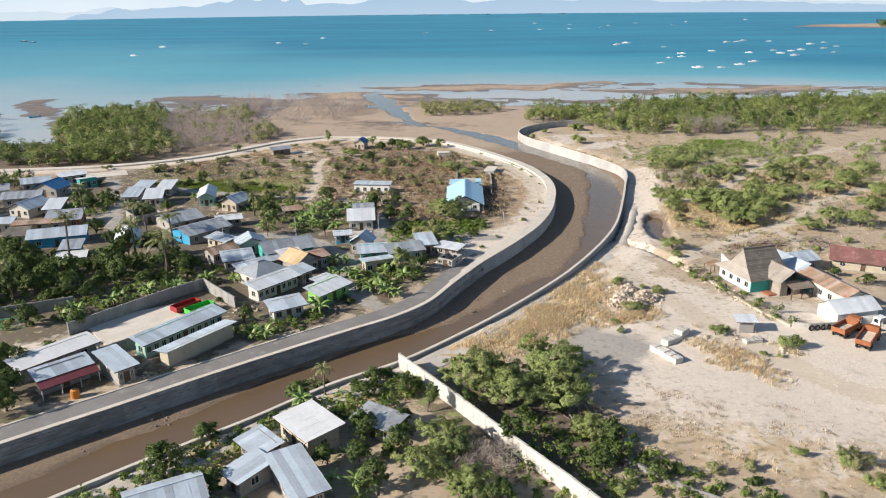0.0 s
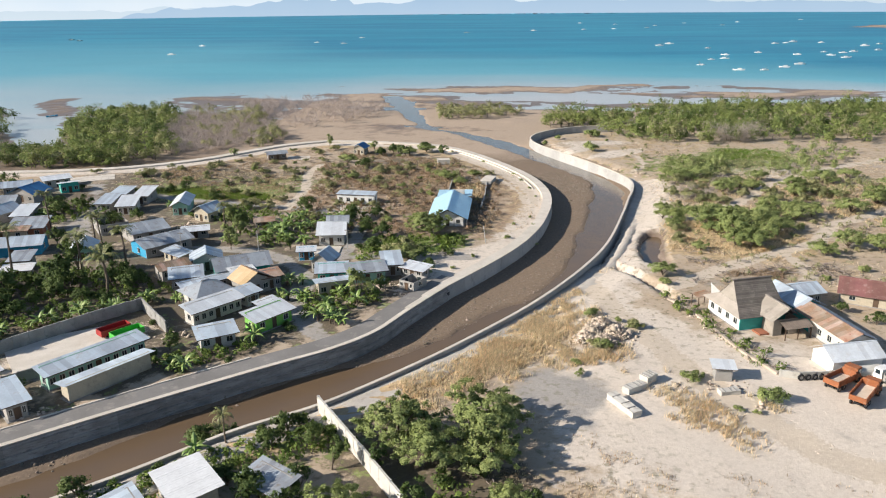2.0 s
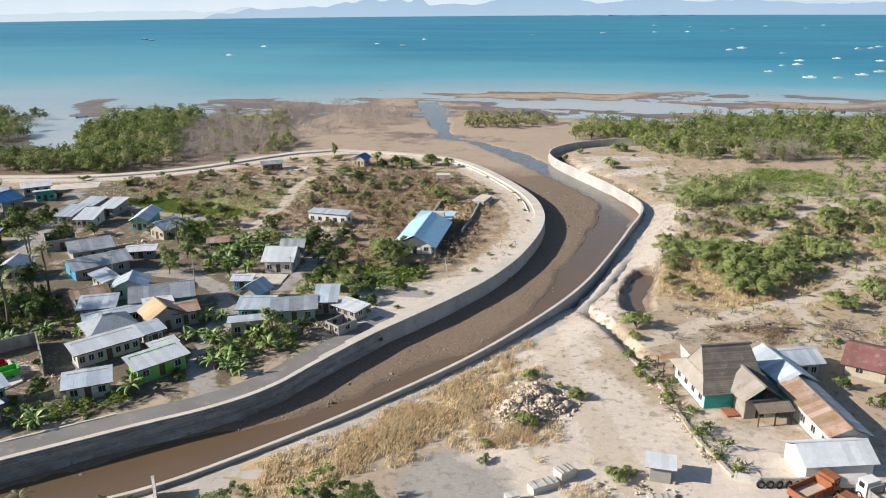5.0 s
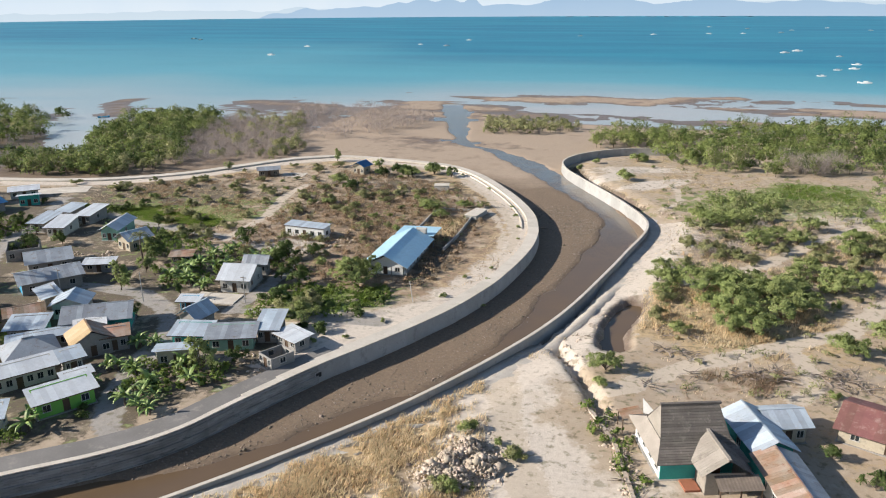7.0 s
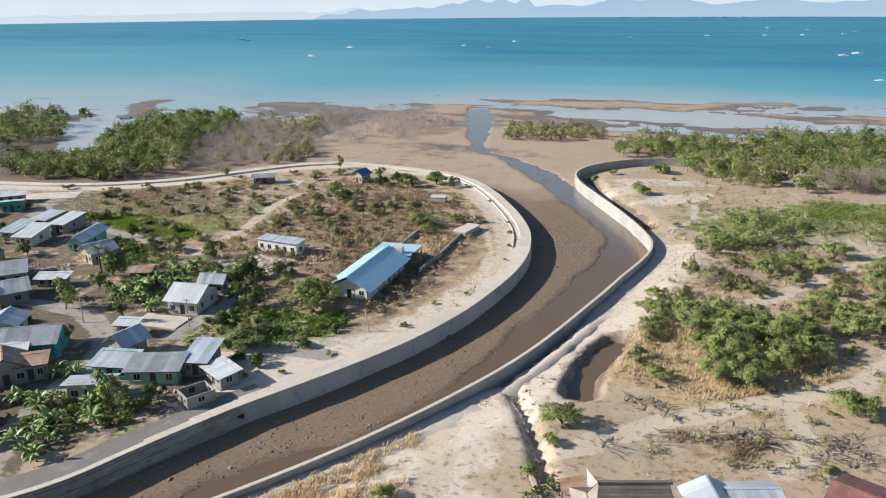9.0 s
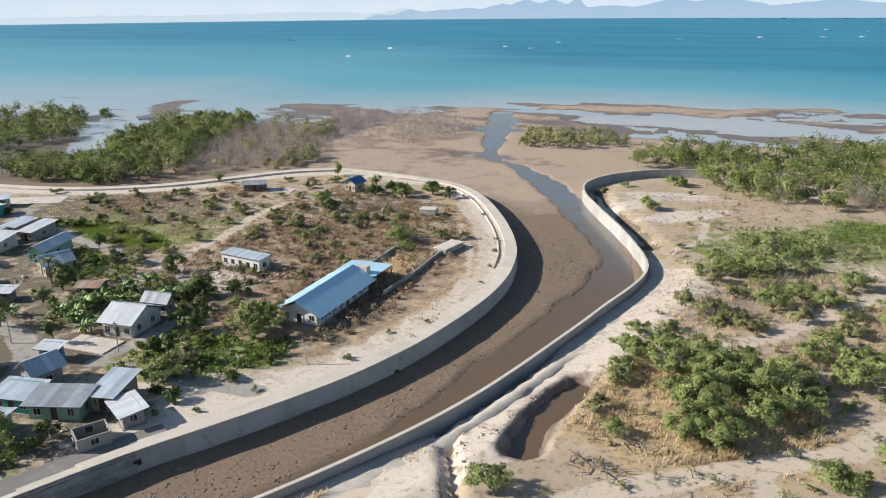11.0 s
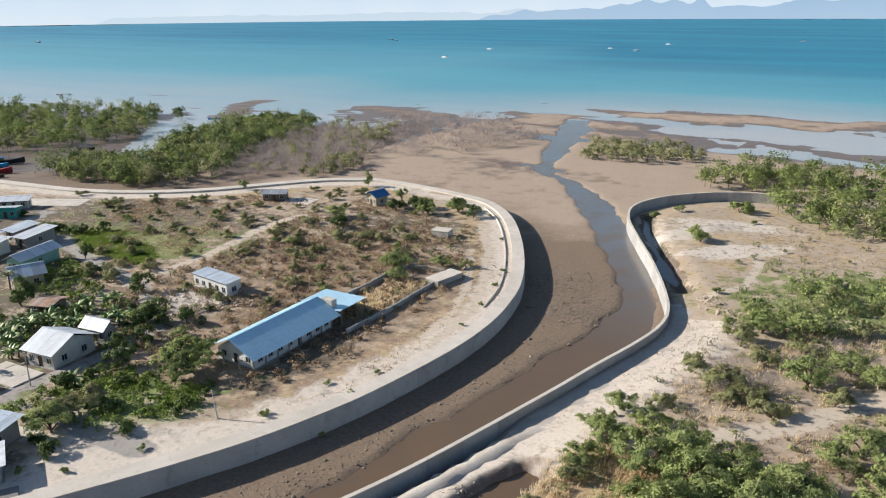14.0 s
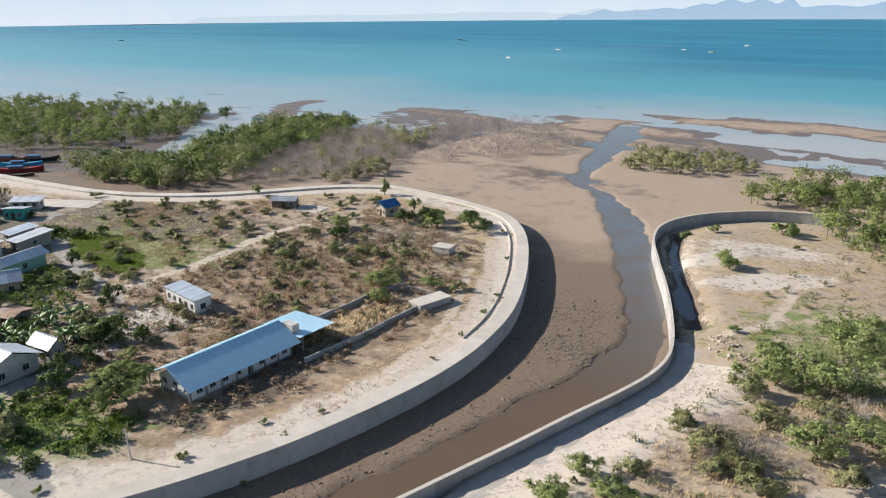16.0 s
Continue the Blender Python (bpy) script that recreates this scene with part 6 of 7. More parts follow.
def thicket(name, label, regions, seed, mat, radius, tall, per, size, category="thicket", blobs=5, dome=False):
    """A wood of many small-leaved crowns as one mesh."""
    rng = np.random.default_rng(seed)
    allv, alln, allt, trunks = [], [], [], Shape()
    for k, (poly, n, gap) in enumerate(regions):
        pts = scatter(poly, n, gap, seed + k)
        zs = heights(pts[:, 0], pts[:, 1])
        for (x, y), z in zip(pts, zs):
            big = rng.uniform(0.6, 1.35)
            r = radius * big
            h = tall * big * rng.uniform(0.8, 1.15)
            bl = [(bx + x, by + y, bz + z, b1, b2, b3) for bx, by, bz, b1, b2, b3 in crown_blobs(rng, r, 0.2, h, blobs, 0.85, True, dome)]
            v, nn, tone = leaf_quads(rng, bl, per, size)
            allv.append(v)
            alln.append(nn)
            allt.append(np.clip(tone * 0.75 + rng.uniform(0, 0.25), 0, 1))
            trunks.tube([(x, y, z - 0.4), (x + rng.uniform(-.4, .4), y + rng.uniform(-.4, .4), z + h * 0.7)], [0.1, 0.04], 4)
    ob = tagged(new(name, leaf_mesh(name, np.concatenate(allv), np.concatenate(alln), mat, 3, np.concatenate(allt))), label, category, kind="stuff")
    part("stems", trunks, M_BARK, ob)
    return ob


FIELD_SCRUB = [(-38, 207), (-14, 190), (-4, 190), (-3, 214), (12, 216), (16, 240), (0, 276), (-30, 272), (-44, 262), (-40, 236)]
MANG_A = [(-175, 272), (-152, 267), (-123, 274), (-111, 292), (-120, 307), (-142, 345), (-146, 386), (-172, 414), (-202, 408), (-192, 357), (-180, 330), (-154, 302), (-166, 299), (-183, 294)]
DRY = [(-110, 292), (-88, 312), (-78, 334), (-112, 392), (-156, 414), (-150, 380), (-142, 345), (-122, 308)]
MANG_B = [(-240, 276), (-221, 289), (-212, 306), (-209, 328), (-214, 342), (-254, 384), (-274, 400), (-323, 382), (-420, 345), (-440, 270), (-300, 262)]
MANG_C = [(60, 356), (62, 334), (92, 314), (121, 322), (147, 318), (192, 330), (250, 330), (300, 372), (250, 428), (131, 430), (84, 410), (74, 380)]
MANG_E = [(36, 362), (53, 366), (72, 372), (74, 400), (50, 398), (38, 385)]
CLUMP_D = [(-14, 388), (9, 392), (26, 406), (18, 424), (-20, 420)]
thicket("mangrove_thicket", "dense green mangrove thicket along the tidal flats",
        [(MANG_A, 170, 4.4), (MANG_B, 330, 4.6), (MANG_C, 330, 5.0), (MANG_E, 34, 4.2)], 50, M_LEAF_A, 4.1, 7.2, 60, 0.30, blobs=9, dome=True)
thicket("mangrove_thicket", "pale olive mangrove crowns among the green ones", [(MANG_A, 70, 6.4), (MANG_B, 70, 7.4), (MANG_C, 90, 7.6), (MANG_E, 20, 6)], 56, M_LEAF_D, 3.4, 6.4, 60, 0.28, blobs=8, dome=True)
thicket("mangrove_thicket", "darker mangrove crowns along the water", [(MANG_A, 60, 7), (MANG_B, 90, 8), (MANG_C, 90, 8), ([(-262, 400), (-235, 385), (-245, 395), (-262, 408)], 12, 4)], 58, M_LEAF_C, 3.4, 8.6, 60, 0.29, blobs=8, dome=True)
thicket("mangrove_thicket", "sparse olive mangrove clump on the sand bar", [(CLUMP_D, 56, 3.6), ([(-132, 395), (-120, 370), (-100, 380), (-118, 412)], 14, 4), ([(-84, 312), (-76, 320), (-80, 338), (-92, 340)], 12, 3.6), (DRY, 34, 8), ([(-175, 272), (-123, 274), (-112, 290), (-150, 282)], 26, 4)], 60, M_LEAF_D, 2.7, 5.4, 80, 0.26, blobs=6, dome=True)
thicket("scrub", "pale green scrub on the dry plain",
        [([(72, 277), (80, 266), (92, 268), (95, 281), (84, 284)], 20, 3.0), ([(66, 250), (82, 249), (84, 258), (72, 259)], 14, 3.0), ([(98, 262), (118, 258), (150, 300), (124, 316), (118, 284)], 34, 4.6), ([(110, 160), (150, 170), (230, 260), (190, 310), (150, 290), (128, 235)], 170, 5.4),
         ([(64, 332), (84, 318), (74, 352)], 24, 3.6), ([(150, 170), (250, 150), (340, 330), (230, 325)], 150, 7)], 70, M_LEAF_B, 2.4, 2.9, 70, 0.22, "scrub", dome=True)
thicket("scrub", "olive hedge of scrub beside the track", [([(70, 262), (84, 262), (112, 274), (125, 290), (108, 280), (82, 270)], 34, 3.2), ([(100, 225), (130, 232), (128, 250), (105, 244)], 30, 4)], 76, M_LEAF_D, 1.9, 2.4, 70, 0.18, "scrub", dome=True)
thicket("headland_wood", "green wood on the far headland", [([(780, 1500), (960, 1470), (1290, 1560), (1290, 1640), (940, 1600)], 260, 9)], 80, M_LEAF_C, 9, 10, 50, 1.3)
thicket("village_wood", "dark trees behind the village", [([(-108, 120), (-88, 118), (-84, 150), (-100, 160), (-130, 165), (-150, 130)], 60, 4.5), ([(-190, 170), (-128, 180), (-132, 235), (-190, 235)], 50, 6)], 84, M_LEAF_C, 2.8, 5.0, 80, 0.32)


thicket("field_scrub", "low russet and olive scrub over the field", [(FIELD_SCRUB, 240, 2.4), ([(9.8, 191), (14, 190), (17.5, 206), (16, 222), (13.5, 222), (10.5, 212)], 20, 2.4)], 150, M_REDSCRUB, 1.3, 0.7, 40, 0.15, "scrub", 5)
thicket("field_scrub", "low olive scrub on the plain", [(FIELD_SCRUB, 100, 4.0), ([(60, 160), (100, 160), (140, 210), (130, 260), (70, 262), (60, 210)], 240, 2.6), ([(60, 262), (110, 262), (120, 310), (64, 330)], 40, 4.0)], 156, M_LEAF_D, 1.0, 1.0, 34, 0.15, "scrub", 4)
thicket("undergrowth", "green undergrowth and weeds between the houses",
        [([(-14, 168), (4, 172), (10, 184), (0, 186), (-12, 185)], 100, 1.8), ([(-36, 176), (-22, 188), (-17, 202), (-28, 205), (-42, 196), (-46, 184)], 70, 2.0), ([(-17, 136), (-4, 145), (-6, 150), (-20, 147)], 70, 1.4),
         ([(-68, 122), (-47, 141), (-43, 145), (-60, 158), (-108, 158), (-112, 122), (-86, 116)], 420, 2.0), ([(-42, 72), (-22, 91), (-5, 104), (0, 98), (-10, 90), (-30, 74)], 200, 1.5),
         ([(12, 92), (24, 84), (46, 70), (30, 64), (8, 78)], 150, 1.8), ([(-66, 212), (-48, 206), (-38, 200), (-50, 194), (-64, 200)], 150, 1.5), ([(-96, 220), (-84, 222), (-80, 229), (-94, 228)], 60, 1.6), ([(-106, 188), (-94, 192), (-96, 210), (-108, 208)], 70, 1.6), ([(-37, 118), (-24, 126), (-20, 124), (-30, 115)], 50, 1.4), ([(49.2, 151.5), (51.8, 151.8), (55, 144), (58.5, 134), (62, 123), (60, 121), (56.4, 132), (52.6, 142)], 20, 1.6)],
        140, M_LEAF_E, 1.1, 1.0, 34, 0.2, "undergrowth", 4)


def bare_scrub(name, label, regions, seed, tall, twigs, spread=0.75, thick=1.0):
    """Leafless shrubs: sprays of thin grey twigs, as one mesh."""
    rng = np.random.default_rng(seed)
    vs = []
    for k, (poly, n, gap) in enumerate(regions):
        pts = scatter(poly, n, gap, seed + k)
        zs = heights(pts[:, 0], pts[:, 1])
        for (x, y), z in zip(pts, zs):
            h = tall * rng.uniform(0.6, 1.3)
            r = h * spread * 0.7
            stems = 5
            m = twigs + stems
            d = unit(rng.normal(size=(m, 3)))
            mid = np.array([x, y, z + h * 0.58]) + d * np.array([r, r, h * 0.42]) * np.sqrt(rng.uniform(0.05, 1, (m, 1)))
            way = unit(d * 0.7 + np.array([0, 0, 0.6]) + rng.normal(size=(m, 3)) * 0.45)
            half = h * rng.uniform(0.07, 0.17, (m, 1))
            base, tip = mid - way * half, mid + way * half
            base[:stems] = np.array([x, y, z - 0.1]) + rng.normal(0, 0.12, (stems, 3)) * np.array([1, 1, 0])
            w = unit(np.cross(way, rng.normal(size=(m, 3)))) * rng.uniform(0.012, 0.03, (m, 1)) * thick
            vs.append(np.stack([base - w, base + w, tip + w * 0.4, tip - w * 0.4], 1))
    v = np.concatenate(vs).reshape(-1, 3)
    tagged(new(name, array_mesh(name, v, np.arange(len(v)).reshape(-1, 4), M_DEAD)), label, "bare scrub", kind="stuff")


DEAD_T = [(-85, 352), (-50, 385), (-50, 420), (-80, 460), (-140, 440), (-120, 405)]
bare_scrub("bare_mangrove", "leafless grey mangrove scrub on the flats", [(DRY, 520, 2.2), ([(-150, 398), (-118, 408), (-128, 420), (-150, 414)], 12, 4)], 90, 3.9, 150, 0.9)
bare_scrub("bare_bush", "pale leafless bushes beside the white boundary wall", [([(2.5, 76), (9.5, 76), (9.5, 82), (4, 82.5)], 9, 1.8)], 99, 3.4, 330, 0.9)
bare_scrub("bare_bush", "dry leafless bushes on the sandy plain", [([(68, 222), (76, 222), (78, 232), (70, 233)], 7, 2.4), ([(78, 236), (88, 238), (84, 248)], 6, 2.6)], 103, 2.8, 260, 1.0)
bare_scrub("bare_tree", "scattered bare grey trees on the pale sand", [(DEAD_T, 90, 4.6)], 97, 5.2, 120, 1.0, 3.2)
bare_scrub("bare_tree", "bare grey trees among the green wood", [([(100, 320), (112, 316), (124, 326), (114, 336), (102, 334)], 26, 3)], 94, 6.6, 260, 0.9)


def grass(name, label, mat, spots, seed, blade=0.5, per=8):
    rng = np.random.default_rng(seed)
    pts = np.array(spots)
    zs = heights(pts[:, 0], pts[:, 1])
    n = len(pts) * per
    c = np.repeat(np.column_stack([pts, zs]), per, 0)
    a = rng.normal(0.6, 0.9, n)          # the sea wind lays the blades over
    h = blade * rng.uniform(0.5, 1.4, n)
    b = c + np.column_stack([rng.normal(0, 0.28, n), rng.normal(0, 0.28, n), np.full(n, -0.05)])
    w = np.column_stack([-np.sin(a), np.cos(a), np.zeros(n)]) * (0.03 + 0.035 * rng.random((n, 1)))
    lean = np.column_stack([np.cos(a), np.sin(a), np.zeros(n)]) * (h * rng.uniform(0.1, 0.7, n))[:, None]
    up = np.column_stack([np.zeros(n), np.zeros(n), h])
    v = np.stack([b + w, b - w, b + lean * 0.5 + up * 0.75 - w * 0.6, b + lean + up], 1).reshape(-1, 3)
    nn = np.repeat(np.column_stack([-np.cos(a) * 0.45, -np.sin(a) * 0.45, np.full(n, 0.8)]), 4, 0)
    tagged(new(name, leaf_mesh(name, v, nn, mat, 4)), label, "grass", kind="stuff")


def clumped(poly, n, seed, thr=0.5, scale=0.09, away=0.0):
    rng = np.random.default_rng(seed)
    a = np.array(poly)
    p = rng.uniform(a.min(0), a.max(0), (n * 5, 2))
    p = p[inside(p[:, 0], p[:, 1], poly)]
    edge = np.clip(distance(p[:, 0], p[:, 1], poly + poly[:1]) / 4.0, 0, 1)
    dens = np.clip((rough_noise(p[:, 0], p[:, 1], scale, seed) * 0.6 + rough_noise(p[:, 0], p[:, 1], 0.35, seed + 5) * 0.4 - thr) * 7, 0, 1) * edge
    p = p[rng.random(len(p)) < dens]
    for line, w in PATHS + GREY_LANES:
        p = p[distance(p[:, 0], p[:, 1], line) > w + 0.3]
    p = p[np.minimum(distance(p[:, 0], p[:, 1], LEFT_BANK), distance(p[:, 0], p[:, 1], RIGHT_BANK)) > 0.9]
    return [tuple(q) for q in p[:n]]


RB = [(3, 114), (13, 126.5), (25, 144), (33, 158), (36, 152), (34, 140), (26, 124), (15, 110), (6, 103)]
FIELD = [(-40, 205), (-12, 182), (14, 190), (20, 235), (0, 280), (-50, 300), (-100, 255), (-80, 222)]
grass("dry_grass", "golden dry grass on the river bank", M_DRYGRASS,
      clumped(RB, 3600, 101, 0.41) + clumped([(1, 111), (14, 127.5), (24, 142), (27, 136), (16, 113), (8, 101)], 1100, 123, 0.38) + clumped([(18, 114), (34, 121), (43, 138), (37, 147), (28, 141), (21, 129)], 1500, 109, 0.45) + clumped([(36.5, 121), (44, 122), (55, 104), (52, 96), (42, 105)], 420, 102, 0.42) + clumped([(24, 120), (40, 122), (42, 136), (30, 138)], 500, 103, 0.52) + clumped([(47, 112), (52, 106), (59, 109), (57, 114), (50, 116)], 260, 122, 0.4)
      + clumped([(56, 180), (78, 172), (92, 186), (84, 210), (64, 210), (57, 200)], 2200, 104, 0.36) + clumped([(60, 214), (130, 200), (140, 250), (80, 262)], 1800, 108, 0.44) + clumped([(36, 163), (40, 158), (47, 174), (44, 182)], 120, 105, 0.55)
      + clumped([(3, 214), (12, 214), (12, 240), (4, 244)], 700, 106, 0.4) + clumped([(14, 246), (22, 240), (10, 262), (-8, 284), (-14, 280)], 500, 107, 0.48), 110, 0.65)
grass("dry_scrub", "russet dry scrub over the open field", M_REDSCRUB, clumped(FIELD, 5200, 111, 0.46) + clumped([(60, 160), (84, 160), (88, 172), (66, 168)], 500, 112, 0.5)
      + clumped([(64, 206), (120, 200), (130, 240), (80, 250)], 900, 114, 0.52), 120, 0.5)
grass("green_grass", "green grass and weeds", M_GREENGRASS, clumped([(-88, 226), (-78, 232), (-68, 235), (-48, 223), (-50, 217), (-67, 217)], 2600, 115, 0.36) + clumped([(-14, 172), (10, 178), (8, 190), (-10, 188)], 900, 116, 0.42)
      + clumped([(92, 282), (120, 282), (122, 308), (96, 304)], 900, 117, 0.35) + clumped([(60, 262), (100, 262), (96, 300), (70, 310)], 700, 118, 0.55)
      + clumped([(50, 151), (52, 150), (60, 128), (61, 121), (58, 122)], 300, 119, 0.3) + clumped([(-40, 84), (-28, 86), (-8, 104), (-2, 96), (-24, 80)], 600, 121, 0.4), 130, 0.5)


LITTER = (clumped(FIELD, 1500, 141, 0.36) + clumped([(60, 150), (140, 170), (150, 290), (60, 330), (58, 200)], 5000, 142, 0.36) + clumped([(20, 186), (31, 205), (29, 245), (0, 285), (-4, 278), (20, 235)], 900, 143, 0.42)
          + clumped([(-100, 205), (-40, 200), (-50, 262), (-110, 252)], 2200, 144, 0.36) + clumped([(14, 110), (50, 96), (80, 90), (60, 72), (20, 80)], 1600, 145, 0.46))
grass("dry_litter", "sparse straw and dry weeds on bare soil", M_DRYGRASS, LITTER[::2], 146, 0.3, 5)
grass("brown_weeds", "sparse brown weeds on bare soil", M_REDSCRUB, LITTER[1::2], 147, 0.34, 5)


def palm_proto(seed, h, fronds, length, mat, label, name="palm", category="palm tree", trunk=0.16, droop=1.0):
    rng = np.random.default_rng(seed)
    t = thing(name, label, category)
    top = Vector((rng.uniform(-.5, .5), rng.uniform(-.5, .5), h))
    if h > 0.8:
        mid = top * 0.5 + Vector((rng.uniform(-.3, .3), rng.uniform(-.3, .3), 0))
        part("trunk", Shape().tube([(0, 0, -0.4), tuple(mid), tuple(top)], [trunk * 1.3, trunk, trunk * 0.8], 7), M_BARK, t)
    for i in range(fronds):
        a = 2 * math.pi * (i + rng.uniform(-.3, .3)) / fronds
        el = rng.uniform(0.1, 1.15)
        d = Vector((math.cos(a), math.sin(a), 0))
        w = Vector((-math.sin(a), math.cos(a), 0))
        s = Shape()
        k = 7
        L = length * rng.uniform(0.8, 1.15)
        pts = []
        for j in range(k + 1):
            q = j / k
            ang = el - droop * 1.7 * q * q
            p = (pts[-1][0] if pts else top) + (d * math.cos(ang) + Vector((0, 0, math.sin(ang)))) * (L / k if j else 0)
            pts.append((p, ang))
        for j in range(k):
            p0, p1 = pts[j][0], pts[j + 1][0]
            q = (j + 0.5) / k
            wid = length * (0.17 if category == "palm tree" else 0.14) * math.sin(math.pi * min(0.97, q * 0.85 + 0.12))
            for sgn in (-1, 1):
                out = w * sgn * wid - Vector((0, 0, wid * 0.45))
                n = 3 if category == "palm tree" else 1
                for m in range(n):
                    a0, a1 = p0.lerp(p1, m / n), p0.lerp(p1, (m + (0.62 if n > 1 else 1.0)) / n)
                    tip = a1 + out + (p1 - p0) * 0.5 if n > 1 else a1 + out
                    s.poly([a0, a1, tip, tip - (a1 - a0) * 0.8] if n > 1 else [a0, a1, a1 + out, a0 + out])
        part("frond" if category == "palm tree" else "leaf", s, mat, t)
    return t


PALMS = [palm_proto(s, h, 16, 2.7, M_PALM, "tall coconut palm rising over the roofs") for s, h in ((201, 8.5), (202, 7.0), (203, 5.5))]
BANANAS = [palm_proto(s, 1.3, 9, 2.1, M_BANANA, "banana plant with broad drooping leaves", "banana_plant", "banana plant", 0.13, 0.8) for s in (211, 212, 213)]
for o in PALMS + BANANAS:
    o.matrix_basis = pose(0, -410, -30)


def put(src, x, y, s, rot):
    copy_thing(src, Matrix()).matrix_basis = pose(x, y, height(x, y), 0, 0, rot) @ Matrix.Diagonal((s, s, s, 1))


for i, (x, y, s) in enumerate([(-80, 148.5, 1.1), (-67.4, 152.6, 1.1), (-57.2, 143.2, 1.25), (-70, 166, .9), (-76, 173, .9), (-52, 192, .8), (-84, 131, .7), (-16.2, 96.8, .55), (-18, 99.5, .5), (-95, 186, .9), (-62, 160, 1.0)]):
    put(PALMS[i % 3], x, y, s * 1.25, i * 67)
rb = random.Random(9)
BAN = [(-22.5, 138.2, 6), (-22.7, 153.2, 6), (-38, 187.4, 5), (-36.6, 190, 4), (-35, 196, 5), (-34.5, 201, 5), (-12.5, 134.4, 2), (-10, 134.6, 3), (-12.7, 147, 2), (-39, 182, 3), (-46.5, 179, 3), (-22, 127.5, 2), (-31, 116, 4), (-13.5, 140.5, 2), (-11, 138.4, 2), (-9.5, 142, 1), (-27, 178, 3), (-33, 181, 5), (-36, 186, 5), (-30, 190, 6), (-26, 195, 5), (-22, 198, 3),
       (-62, 130, 4), (-57, 134, 5), (-53, 137.5, 5), (-48, 141.5, 5), (-43, 143, 2), (-68, 124, 4), (-12, 178, 2), (-104, 196, 3), (-36, 80, 3), (-25, 70, 3), (-10, 74, 3), (-20, 93.4, 3), (-90, 200, 2), (30, 70, 3), (-74, 208, 3), (-18.5, 143.8, 3), (-22, 144, 3)]
for x, y, n in BAN:
    for i in range(n):
        put(BANANAS[rb.randrange(3)], x + rb.uniform(-1.6, 1.6), y + rb.uniform(-1.3, 1.3), rb.uniform(0.7, 1.2), rb.uniform(0, 360))
for lst in [*PROTO.values(), PALMS, BANANAS]:
    for o in lst:
        for c in [*o.children_recursive, o]:
            bpy.data.objects.remove(c)

# ---- loose things ----


def wheel(parent, x, y, r, w=0.28):
    s = Shape()
    k = 14
    prof = [(-w / 2, r * 0.86), (-w / 2 + 0.05, r), (w / 2 - 0.05, r), (w / 2, r * 0.86), (w / 2, r * 0.55), (-w / 2, r * 0.55)]
    n = len(prof)
    for i in range(k):
        a = 2 * math.pi * i / k
        s.v += [(x + o, y + q * math.cos(a), r + q * math.sin(a)) for o, q in prof]
    for i in range(k):
        for j in range(n):
            s.f.append((i * n + j, i * n + (j + 1) % n, ((i + 1) % k) * n + (j + 1) % n, ((i + 1) % k) * n + j))
    tyre = part("tyre", s, M_RUBBER, parent)
    h = Shape()
    for i in range(k):
        a, b = 2 * math.pi * i / k, 2 * math.pi * (i + 1) / k
        for o in (-w * 0.3, w * 0.3):
            h.poly([(x + o, y, r), (x + o, y + r * .56 * math.cos(a), r + r * .56 * math.sin(a)), (x + o, y + r * .56 * math.cos(b), r + r * .56 * math.sin(b))])
    part("rim", h, M_GREYPLASTER, tyre)


def dump_truck(x, y, rot, tilt, label, cab_mat, bed_mat):
    t = thing("dump_truck", label, "truck", pose(x, y, height(x, y), 0, 0, rot))
    part("chassis", Shape().box(-0.45, 0.45, -3.2, 3.0, 0.55, 0.8), M_DARK, t)
    cab = Shape()
    cab.prism([(-1.05, 1.7), (1.05, 1.7), (1.05, 3.3), (-1.05, 3.3)], 0.6, 1.5)
    cab.prism([(-1.0, 1.75), (1.0, 1.75), (0.95, 3.05), (-0.95, 3.05)], 1.5, 2.45)
    cb = part("cab", cab, cab_mat, t)
    part("windscreen", Shape().box(-0.85, 0.85, 3.05, 3.09, 1.6, 2.3), M_GLASS, cb)
    part("side_window", Shape().box(-1.03, -1.0, 2.1, 2.8, 1.6, 2.25).box(1.0, 1.03, 2.1, 2.8, 1.6, 2.25), M_GLASS, cb)
    part("bumper", Shape().box(-1.1, 1.1, 3.3, 3.42, 0.5, 0.8), M_DARK, cb)
    bed = Shape()
    m = pose(0, -3.2, 0.95, tilt, 0, 0)
    bed.box(-1.15, 1.15, 0, 4.6, 0, 0.12, m).box(-1.15, -1.05, 0, 4.6, 0.12, 0.95, m).box(1.05, 1.15, 0, 4.6, 0.12, 0.95, m)
    bed.box(-1.05, 1.05, 4.5, 4.6, 0.12, 1.25, m).box(-1.05, 1.05, 0, 0.1, 0.12, 0.85, m)
    for i in range(5):
        yy = 0.4 + i * 0.95
        bed.box(-1.22, -1.15, yy, yy + 0.12, 0, 0.95, m).box(1.15, 1.22, yy, yy + 0.12, 0, 0.95, m)
    bd = part("bed", bed, bed_mat, t)
    part("load", Shape().box(-1.04, 1.04, 0.1, 4.5, 0.12, 0.22, m), M_ROCK, bd)
    for sx in (-0.95, 0.95):
        for sy in (2.5, -1.3, -2.4):
            wheel(t, sx, sy, 0.48)


